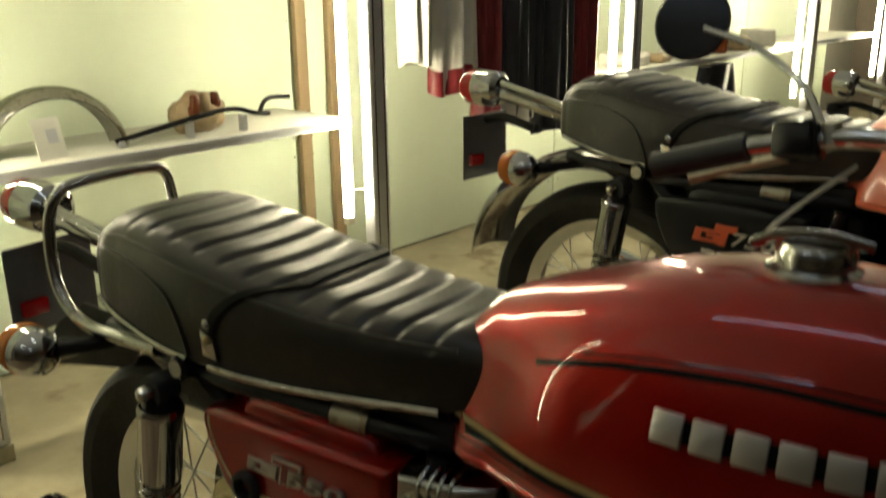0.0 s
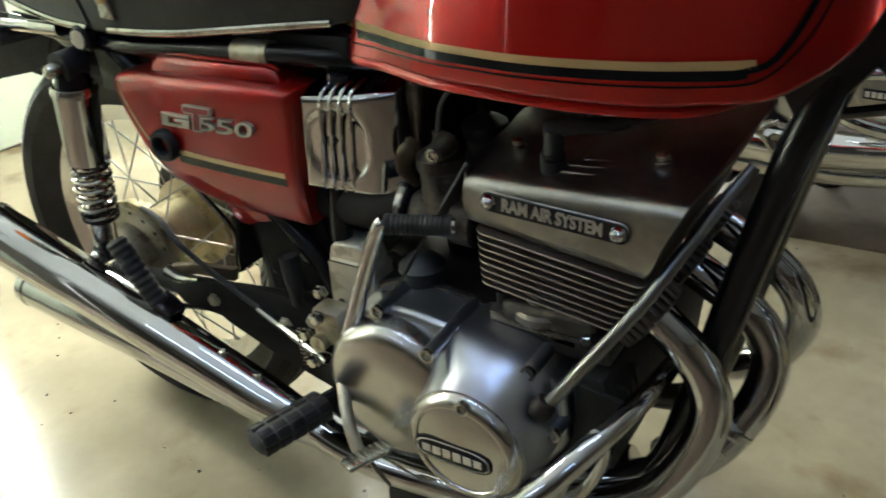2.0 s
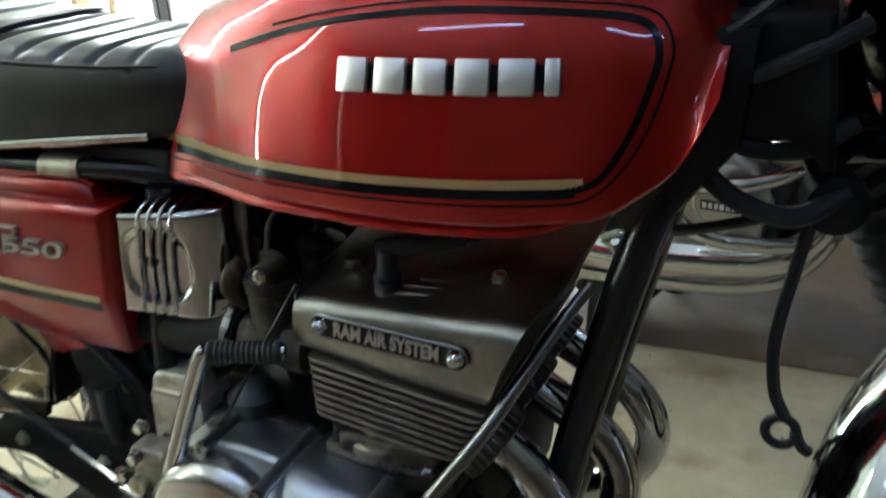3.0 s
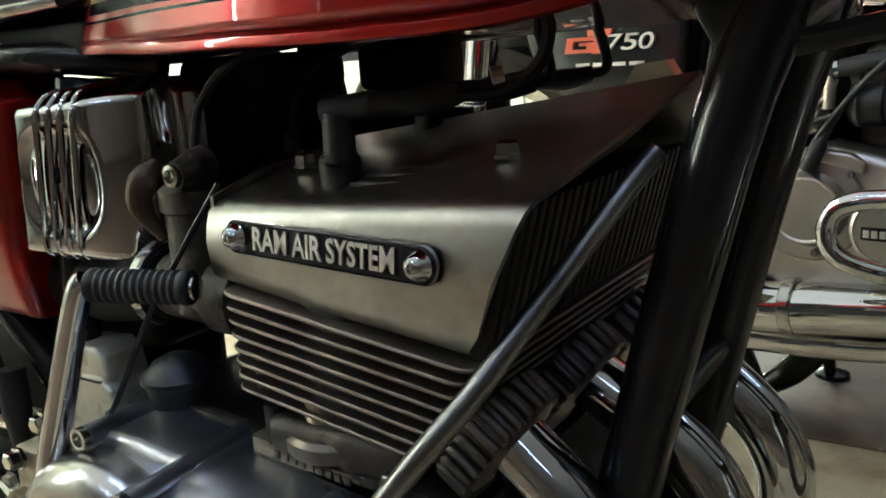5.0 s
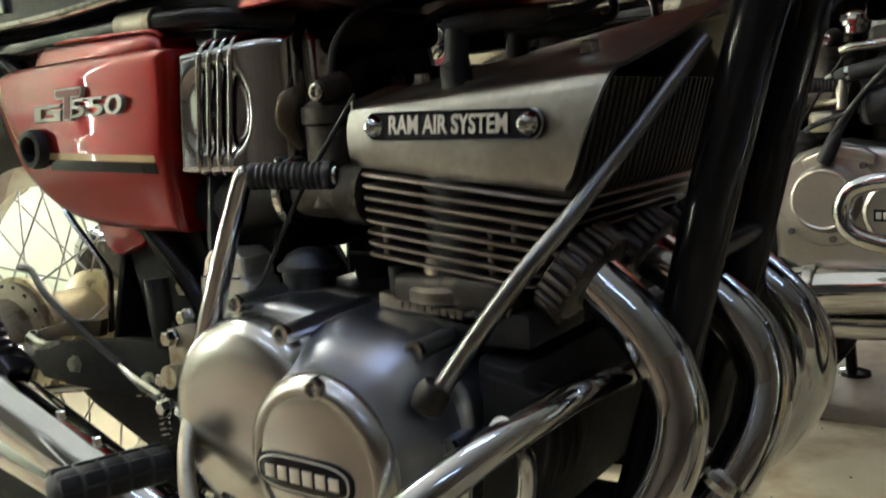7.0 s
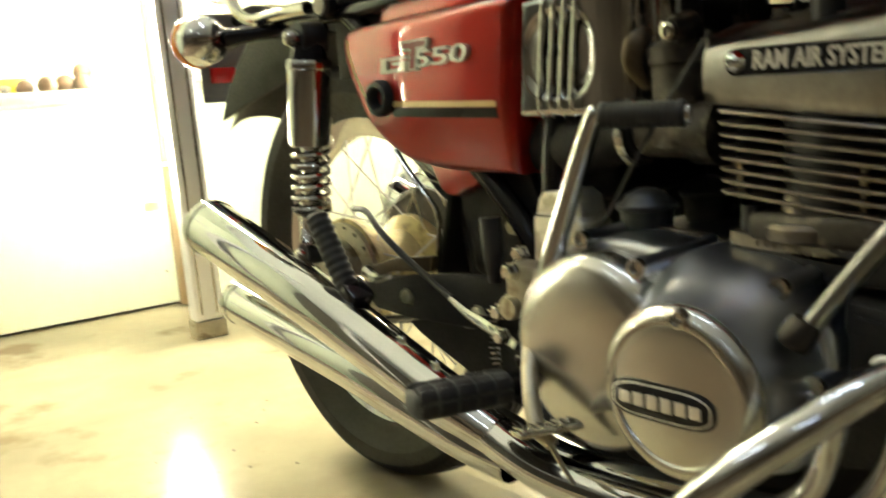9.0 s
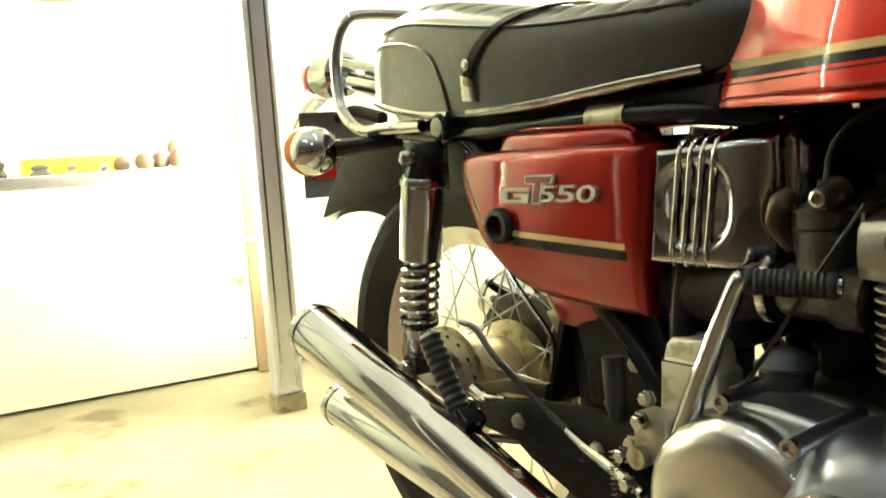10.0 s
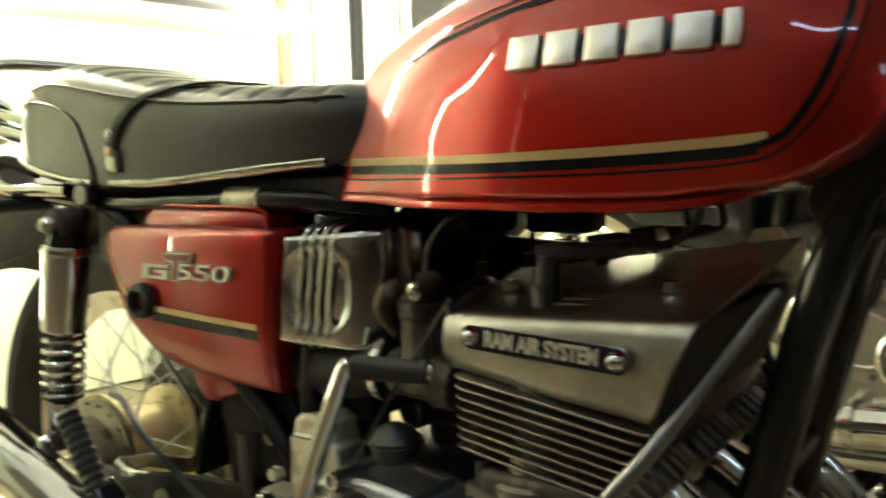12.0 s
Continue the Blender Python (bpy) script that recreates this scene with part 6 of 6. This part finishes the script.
tagged(second, "road motorcycle with black side panels and an orange red tank", "motorcycle", "motorcycles")
second.matrix_world = pose(0.264, 1.049, 0.0, 0, 0, -8.2) @ Matrix.Scale(1.10, 4)
third = black_motorcycle()
third.matrix_world = pose(0.75, 2.25, 0.0, 0, 0, -16)
tagged(third, "black road motorcycle standing at the back of the row", "motorcycle", "motorcycles")

# ---- room ----
def slab(name, m, sx, sy, sz, mat, label, bev=0.0):
    ob = part(name, box(0, 0, 0, sx, sy, sz, bev), mat)
    ob.matrix_world = m
    return tagged(ob, label, name.split("_")[0], kind="structure")


slab("floor", pose(-0.75, 1.0, -0.05), 11.5, 16.2, 0.1, FLOOR, "glossy beige painted floor with dark stains")
slab("floor_band", pose(2.0, 4.9, -0.046), 5.8, 7.8, 0.1, FLOOR_DARK, "dark brown mottled strip of floor", 0.002)
# unseen aisle floor, darkened for what the chrome and pipes reflect
slab("floor_aisle", pose(-0.7, -3.85, -0.046), 11.3, 6.2, 0.1, FLOOR_AISLE, "unseen brown aisle floor darkened for the chrome to reflect", 0.002)
slab("ceiling", pose(-0.75, 1.0, 2.75), 11.5, 16.2, 0.1, CEILING, "pale painted ceiling")
# these three closing walls are coloured dark to dim the reflections
slab("wall_north", pose(1.3, 9.0, 1.35), 7.3, 0.1, 2.7, PLASTER_DIMMED, "plain room wall coloured dark to dim reflections")
slab("wall_south", pose(-0.75, -7.0, 1.35), 11.4, 0.1, 2.7, PLASTER_DIMMED, "plain room wall coloured dark to dim reflections")
slab("wall_east", pose(5.0, 1.0, 1.35), 0.1, 15.9, 2.7, PLASTER_DIMMED, "plain unseen room wall coloured dark to dim reflections")
slab("wall_west", WALL @ pose(-0.10, 1.05, 1.35), 0.1, 16.2, 2.7, PLASTER, "painted room wall behind the display rack")
POSTS = (-2.75, -1.25, 0.25, 1.73, 3.58, 6.15, 8.0)


def rack_panel(y0, y1):
    p = tagged(part("rack_panel", box(0, 0, 1.34, 0.018, y1 - y0 - 0.012, 2.66, 0.002), PANEL), "pale green white back panel of the display rack", "panel", "rack panels")
    p.matrix_world = WALL @ pose(-0.012, (y0 + y1) / 2, 0)
    for dy in (-1, 1):
        for z in (0.12, 0.55, 0.63, 1.1):
            part("screw", lathe([(0.004, 0), (0.004, 0.0015), (0.001, 0.002)], (0.009, dy * ((y1 - y0) / 2 - 0.05), z), "x", 8), PLATE, p)
    return p


for y0, y1 in zip(POSTS, POSTS[1:]):
    rack_panel(y0 + 0.09, y1 + 0.09)


def upright(y, x=0.53):
    p = thing("display_post", "grey metal upright post of the display rack", "post", "display posts")
    p.matrix_world = WALL @ pose(x, y, 0)
    part("post", box(0, 0, 1.37, 0.06, 0.085, 2.64, 0.010, 3), GREY_POST, p)
    for dy in (-0.022, 0.022):
        part("post_groove", box(0.0305, dy, 1.37, 0.002, 0.006, 2.60, 0), CHROME_OLD, p)
    part("post_foot", box(0, 0, 0.025, 0.066, 0.091, 0.05, 0.003), ALU_DULL, p, "scuffed dull foot")
    return p


def strip_light(y, x=0.46, z0=0.40, z1=2.45):
    t = thing("strip_light", "lit vertical fluorescent strip beside a rack post", "light", "strip lights")
    t.matrix_world = WALL @ pose(x, y, 0)
    part("tube", rod((0.012, 0, z0), (0.012, 0, z1), 0.019, 14), TUBE, t, "glowing tube")
    part("holder", box(-0.010, 0, (z0 + z1) / 2, 0.006, 0.010, z1 - z0, 0.002), GREY_POST, t)
    for z in (z0 + 0.10, (z0 + z1) / 2 + 0.3, z1 - 0.10):
        part("bracket", tube([(-0.008, 0.002, z), (0.03, 0.045, z), (0.055, 0.062, z)], 0.004, 6), GREY_POST, t)
    for z in (z0 - 0.012, z1 + 0.012):
        part("end_cap", rod((0.012, 0, z - 0.014), (0.012, 0, z + 0.014), 0.021, 14), CREAM, t)


for y in POSTS:
    upright(y)
for y in POSTS[1:]:
    strip_light(y - 0.095)


def shelf(y0, y1, z, name="shelf"):
    s = thing(name, "white display shelf with a rounded metal edge", "shelf", "rack shelves")
    s.matrix_world = WALL @ pose(0, (y0 + y1) / 2, z)
    part("board", box(0.225, 0, -0.012, 0.45, y1 - y0, 0.024, 0.003), WHITE, s)
    part("metal_edge", box(0.455, 0, -0.012, 0.012, y1 - y0, 0.034, 0.004), GREY_POST, s)


shelf(-1.2, 0.08, 0.715)
shelf(0.33, 1.69, 0.765)
shelf(0.33, 1.69, 1.33)
shelf(3.68, 6.05, 0.775)
shelf(6.25, 7.9, 0.775)
shelf(-1.2, 0.08, 1.40)


def on_rack(ob, x, y, z, rz=0):
    ob.matrix_world = WALL @ pose(x, y, z, 0, 0, rz)
    return ob


# wooden trims behind the posts
for x, y in ((0.055, 0.335), (0.035, 1.80), (0.035, 1.97)):
    t = tagged(part("trim_strip", box(0, 0, 1.34, 0.03, 0.055, 2.66, 0.004), TAN), "tan wooden upright trim strip", "trim", "trim strips")
    on_rack(t, x, y, 0)

# first batten matches a tank reflection; the others are added, unseen fill
for x, y in ((-0.40, -0.35), (1.7, 1.6), (-0.4, 2.6), (-1.0, -2.3), (1.3, -2.3)):
    f = thing("ceiling_light", "unseen white fluorescent batten on the ceiling", "light", "ceiling lights", at=(x, y, 2.64))
    part("body", box(0, 0, 0.035, 1.25, 0.09, 0.05, 0.006), CREAM, f)
    part("tube", rod((-0.6, 0, -0.01), (0.6, 0, -0.01), 0.018, 14), TUBE_TOP if y > -2 else TUBE_FILL, f)

# ---- goods on the rack ----
BROWN = mk("brown_wood_ball", (0.10, 0.065, 0.04), 0.4, var=0.3, scale=30)
YELLOW = mk("yellow_plastic", (0.80, 0.62, 0.05), 0.4, var=0.08)
LEATHER_W = mk("white_leather", (0.68, 0.66, 0.60), 0.45, var=0.1, bump=0.2, bscale=120)
LEATHER_B = mk("dark_leather", (0.022, 0.024, 0.032), 0.42, var=0.2, bump=0.25, bscale=120)
COPPER = mk("orange_brown_gloss", (0.12, 0.03, 0.008), 0.24, 0.3, var=0.3, coat=0.15)

for x, y, z, r in ((0.36, -0.05, 0.0, 0.026), (0.34, 0.00, 0.0, 0.027), (0.36, 0.045, 0.0, 0.028), (0.30, 0.055, 0.035, 0.026), (0.30, -0.10, 0.0, 0.024)):
    bm = bmesh.new()
    bmesh.ops.create_uvsphere(bm, u_segments=20, v_segments=12, radius=r)
    for v in bm.verts:
        v.co += v.co.normalized() * 0.002 * noise.noise(v.co * 60)
        v.co.z = max(v.co.z, -r * 0.96)
    on_rack(tagged(part("knob_ball", bm, BROWN), "small brown wooden ball knob on the shelf", "knob", "ball knobs"), x, y, 0.715 + r * 0.96 + z, 0)
tray = thing("parts_tray", "shallow yellow plastic parts tray", "tray")
on_rack(tray, 0.22, -0.22, 0.716)
part("tray_base", box(0, 0, 0.004, 0.16, 0.26, 0.006, 0.002), YELLOW, tray)
for sx, sy, lx, ly in ((1, 0, 0.006, 0.26), (-1, 0, 0.006, 0.26), (0, 1, 0.16, 0.006), (0, -1, 0.16, 0.006)):
    part("tray_wall", box(sx * 0.08, sy * 0.13, 0.025, lx, ly, 0.05, 0.002), YELLOW, tray)
for k, (x, y, w, h, mat) in enumerate(((0.36, -0.42, 0.05, 0.05, ALU_CAST), (0.38, -0.32, 0.06, 0.035, PLATE), (0.37, -0.24, 0.035, 0.03, TAN), (0.39, -0.16, 0.04, 0.028, CHROME_OLD))):
    bm = lathe([(w * 0.35, 0), (w * 0.5, h * 0.2), (w * 0.3, h * 0.5), (w * 0.42, h * 0.8), (w * 0.2, h), (0.001, h)], (0, 0, 0), "z", 14)
    on_rack(tagged(part("small_fitting", bm, mat), "small turned metal fitting lying on the shelf", "fitting", "small fittings"), x, y, 0.7155, 30 * k)


def hanging(name, y0, y1, z0, z1, mat, label, x=0.40, folds=5, seed=1, cuff=None):
    """A soft garment that hangs in folds."""
    rnd = random.Random(seed)
    ph = [rnd.uniform(0, 6) for _ in range(4)]
    rings = []
    for i in range(15):
        u = i / 14
        z = z1 + (z0 - z1) * u
        half = (y1 - y0) / 2 * (0.72 + 0.28 * min(1, u * 2.2) + 0.05 * math.sin(5 * u + ph[0]))
        ring = []
        for k in range(48):
            a = math.tau * k / 48
            yy = math.cos(a) * half
            xx = math.sin(a) * (0.055 + 0.012 * math.sin(folds * a + ph[1] + 2 * u)) + 0.014 * math.sin(folds * 2.1 * yy / half + ph[2] + 1.5 * u)
            ring.append(Vector((xx, yy, z + 0.012 * math.sin(3 * a + ph[3]) * u)))
        rings.append(ring)
    h = thing(name, label, "clothes", "hanging clothes")
    part("garment", loft(rings), mat, h, angle=60)
    mid = [Vector((0.03 * math.sin(ph[1]), w * (y1 - y0) * 0.34, z1 + 0.004 - 0.03 * abs(w))) for w in (-1, -0.5, 0, 0.5, 1)]
    part("hanger", tube(mid, 0.006, 8), CHROME, h)
    part("hanger_hook", tube([(mid[2].x, 0, z1 + 0.002), (mid[2].x, 0, z1 + 0.012), (0.012, 0, z1 + 0.022), (0, 0, z1 + 0.028)], 0.003, 6), CHROME, h)
    if cuff:
        last = rings[-1]
        band = [[v + Vector((0, 0, dz)) + (v - Vector((0, 0, v.z))) * 0.035 for v in last] for dz in (0.10, 0.05, -0.002)]
        part("cuff", loft(band, caps=False), cuff, h, "contrasting leather cuff", 60)
    return on_rack(h, x, (y0 + y1) / 2, 0)


rail = tagged(part("clothes_rail", rod((0, -0.80, 0), (0, 0.80, 0), 0.014, 12), CHROME), "chrome hanging rail of the rack", "rail")
on_rack(rail, 0.42, 2.655, 1.80)
hanging("racing_suit", 2.02, 2.16, 0.93, 1.79, LEATHER_W, "white leather racing suit hanging in folds", seed=2)
hanging("racing_suit", 2.18, 2.46, 0.80, 1.79, LEATHER_W, "white and red leather racing suit hanging in folds", seed=3, cuff=LEATHER_R)
hanging("racing_suit", 2.46, 2.60, 0.66, 1.79, LEATHER_R, "dark red leather racing suit hanging in folds", seed=4)
hanging("racing_suit", 2.62, 2.86, 0.62, 1.79, LEATHER_B, "black leather racing suit hanging in folds", seed=5, cuff=LEATHER_W)
hanging("racing_suit", 2.88, 3.18, 0.55, 1.79, LEATHER_B, "navy leather racing suit hanging in folds", seed=6)
hanging("racing_suit", 3.20, 3.40, 0.60, 1.79, LEATHER_R, "dark red leather racing suit hanging in folds", seed=7)
hanging("jacket", 4.55, 5.15, 0.25, 0.72, LEATHER_B, "black and grey jacket hanging under the shelf", seed=8, folds=3)


# ---- spare parts on the middle shelf ----
def arch(name, label, r, width, x, y, z, rz, mat, a0=10, a1=170):
    path = [(r * math.cos(t), r * math.sin(t)) for t in np.radians(np.linspace(a1, a0, 15))]
    holder = thing(name, label, "fender")
    g = []
    for q0 in smooth_path([(px, 0, pz) for px, pz in path], 3):
        n = Vector((q0.x, 0, q0.z)).normalized()
        row = [q0 + Vector((0, (k / 8 - 0.5) * width, 0)) - n * 0.03 * abs(k / 4 - 1) ** 2.5 for k in range(9)]
        g.append(row + [v - n * 0.003 for v in row[::-1]])
    part("guard", loft(g), mat, holder)
    return on_rack(holder, x, y, z, rz)


arch("spare_fender", "pale steel spare fender standing on the shelf", 0.235, 0.13, 0.24, 0.66, 0.768 - 0.04, 84, CHROME_OLD)
card = thing("price_card", "white folded price card with a grey print square", "card")
on_rack(card, 0.36, 0.60, 0.766, 10)
part("card_face", box(0, 0, 0.06, 0.002, 0.09, 0.12, 0, 1, Matrix.Rotation(radians(-14), 4, "Y")), WHITE, card)
part("print_square", box(0.0165, 0.0, 0.07, 0.0012, 0.035, 0.04, 0, 1, Matrix.Rotation(radians(-14), 4, "Y")), GREY_POST, card)


def helmet_half():
    h = thing("leather_glove", "worn tan and orange leather glove bundle", "glove")
    bm = bmesh.new()
    bmesh.ops.create_icosphere(bm, subdivisions=4, radius=0.075)
    for v in bm.verts:
        n = v.co.normalized()
        v.co = Vector((n.x * 0.075, n.y * 0.11, max(-0.055, n.z * 0.075))) * (1 + 0.18 * noise.noise(n * 2.2) + 0.05 * noise.noise(n * 7))
    part("palm", bm, TAN, h)
    for k in range(3):
        part("finger", tube([(0.03, -0.07 + 0.05 * k, 0.0), (0.06, -0.075 + 0.05 * k, 0.035), (0.05, -0.065 + 0.05 * k, 0.07)], [0.020, 0.019, 0.014], 12), COPPER if k != 1 else TAN, h)
    return on_rack(h, 0.24, 1.17, 0.765 + 0.056, 15)


helmet_half()
sword = thing("machete", "long dark tool with a pale blade lying across a stand", "tool")
on_rack(sword, 0.36, 1.06, 0.766, -4)
part("blade", box(0, -0.06, 0.045, 0.035, 0.30, 0.004, 0.001, 1, Matrix.Rotation(radians(9), 4, "X")), CHROME_OLD, sword)
part("spine", tube([(0.0, -0.25, 0.02), (0.0, 0.0, 0.062), (0.0, 0.16, 0.078), (0.01, 0.24, 0.058), (0.01, 0.30, 0.05)], 0.008, 10), BLACK_MATT, sword)
part("handle", tube([(0.01, 0.26, 0.055), (0.0, 0.29, 0.09), (-0.01, 0.33, 0.10), (-0.01, 0.40, 0.096)], 0.008, 10), BLACK_MATT, sword)
part("rest", box(0.0, 0.0, 0.028, 0.03, 0.02, 0.056, 0.003), GREY_POST, sword)
part("rest", box(0.0, -0.235, 0.010, 0.03, 0.02, 0.02, 0.003), GREY_POST, sword)
part("rest", box(0.0, 0.20, 0.028, 0.03, 0.02, 0.056, 0.003), GREY_POST, sword)

# goods on the far shelf
for k, (y, w, h, mat) in enumerate(((3.95, 0.22, 0.07, LEATHER_W), (4.25, 0.16, 0.05, TAN), (4.62, 0.26, 0.09, LEATHER_W), (5.05, 0.14, 0.11, COPPER), (5.40, 0.24, 0.08, TAN), (5.80, 0.2, 0.12, LEATHER_W))):
    bm = box(0, 0, h / 2, 0.22, w, h, 0.022, 3)
    bmesh.ops.subdivide_edges(bm, edges=[e for e in bm.edges if e.calc_length() > 0.05], cuts=3, use_grid_fill=True)
    for v in bm.verts:
        v.co += Vector((0.3, 0.3, 1.0)) * 0.012 * noise.noise(v.co * 14 + Vector((3 * k, 0, 0))) * (v.co.z > 0.01)
    on_rack(tagged(part("folded_leather", bm, mat), "folded pale leather goods lying on the far shelf", "clothes", "folded goods"), 0.27, y, 0.7755, 7 * k)
# pale goods on the upper shelf
for k, (y, w, h, mat) in enumerate(((0.50, 0.20, 0.06, LEATHER_W), (0.74, 0.18, 0.05, TAN), (1.10, 0.06, 0.16, LEATHER_B), (1.28, 0.22, 0.06, LEATHER_W))):
    bm = box(0, 0, h / 2, 0.20, w, h, 0.02, 3)
    for v in bm.verts:
        v.co.z += 0.006 * noise.noise(v.co * 20 + Vector((k, 0, 0))) * (v.co.z > 0.01)
    on_rack(tagged(part("folded_cloth" if mat != LEATHER_B else "boot_shaft", bm, mat), "folded pale cloth lying on the upper shelf" if mat != LEATHER_B else "dark leather boot shaft on the upper shelf", "cloth"), 0.28, y, 1.3305, 4 * k)

# orange bowl-shaped cowl hanging in the first bay
cowl = part("headlamp_cowl", lathe([(0.02, -0.11), (0.09, -0.10), (0.135, -0.06), (0.15, 0.0), (0.145, 0.02), (0.13, 0.0), (0.08, -0.08), (0.001, -0.095)], (0, 0, 0), "z", 40), COPPER)
tagged(cowl, "glossy orange brown headlamp cowl above the shelf", "cowl")
on_rack(cowl, 0.40, -0.24, 1.28, 0)
hook = tagged(part("hook_rod", tube([(-0.003, -0.24, 1.42), (0.20, -0.24, 1.41), (0.39, -0.24, 1.37), (0.405, -0.24, 1.30), (0.402, -0.24, 1.19)], 0.004, 8), CHROME), "thin chrome hook rod holding the cowl", "hook")
on_rack(hook, 0, 0, 0)
paper = tagged(part("paper_sheet", box(0, 0, 0, 0.19, 0.14, 0.002, 0, 1), SPECKLED_WHITE), "white flat patch with brown speckles on the floor", "paper")
paper.matrix_world = pose(-0.632, 0.078, 0.001, 0, 0, 9)
note = tagged(part("paper_card", box(0, 0, 0, 0.082, 0.066, 0.002, 0, 1), WHITE), "small white flat rectangle on the floor", "card")
note.matrix_world = pose(-0.602, 0.832, 0.001, 0, 0, -2)

# grit and flakes of dirt on the floor
rnd = random.Random(11)
bm = bmesh.new()
for _ in range(160):
    x, y, r = rnd.uniform(-1.6, 0.9), rnd.uniform(-0.55, 0.98), rnd.uniform(0.0012, 0.0042)
    a0, n = rnd.uniform(0, 6), rnd.randint(5, 7)
    ring = [(x + r * rnd.uniform(0.6, 1.3) * math.cos(a0 + math.tau * k / n), y + r * rnd.uniform(0.6, 1.3) * math.sin(a0 + math.tau * k / n)) for k in range(n)]
    low = [bm.verts.new((p, q, 0.0003)) for p, q in ring]
    tip = bm.verts.new((x, y, 0.0008 + r * 0.35))
    for k in range(n):
        bm.faces.new((low[k], low[(k + 1) % n], tip))
tagged(part("floor_grit", bm, ALU_CAST), "dark grit and flakes of dirt scattered on the floor", "grit", kind="stuff")
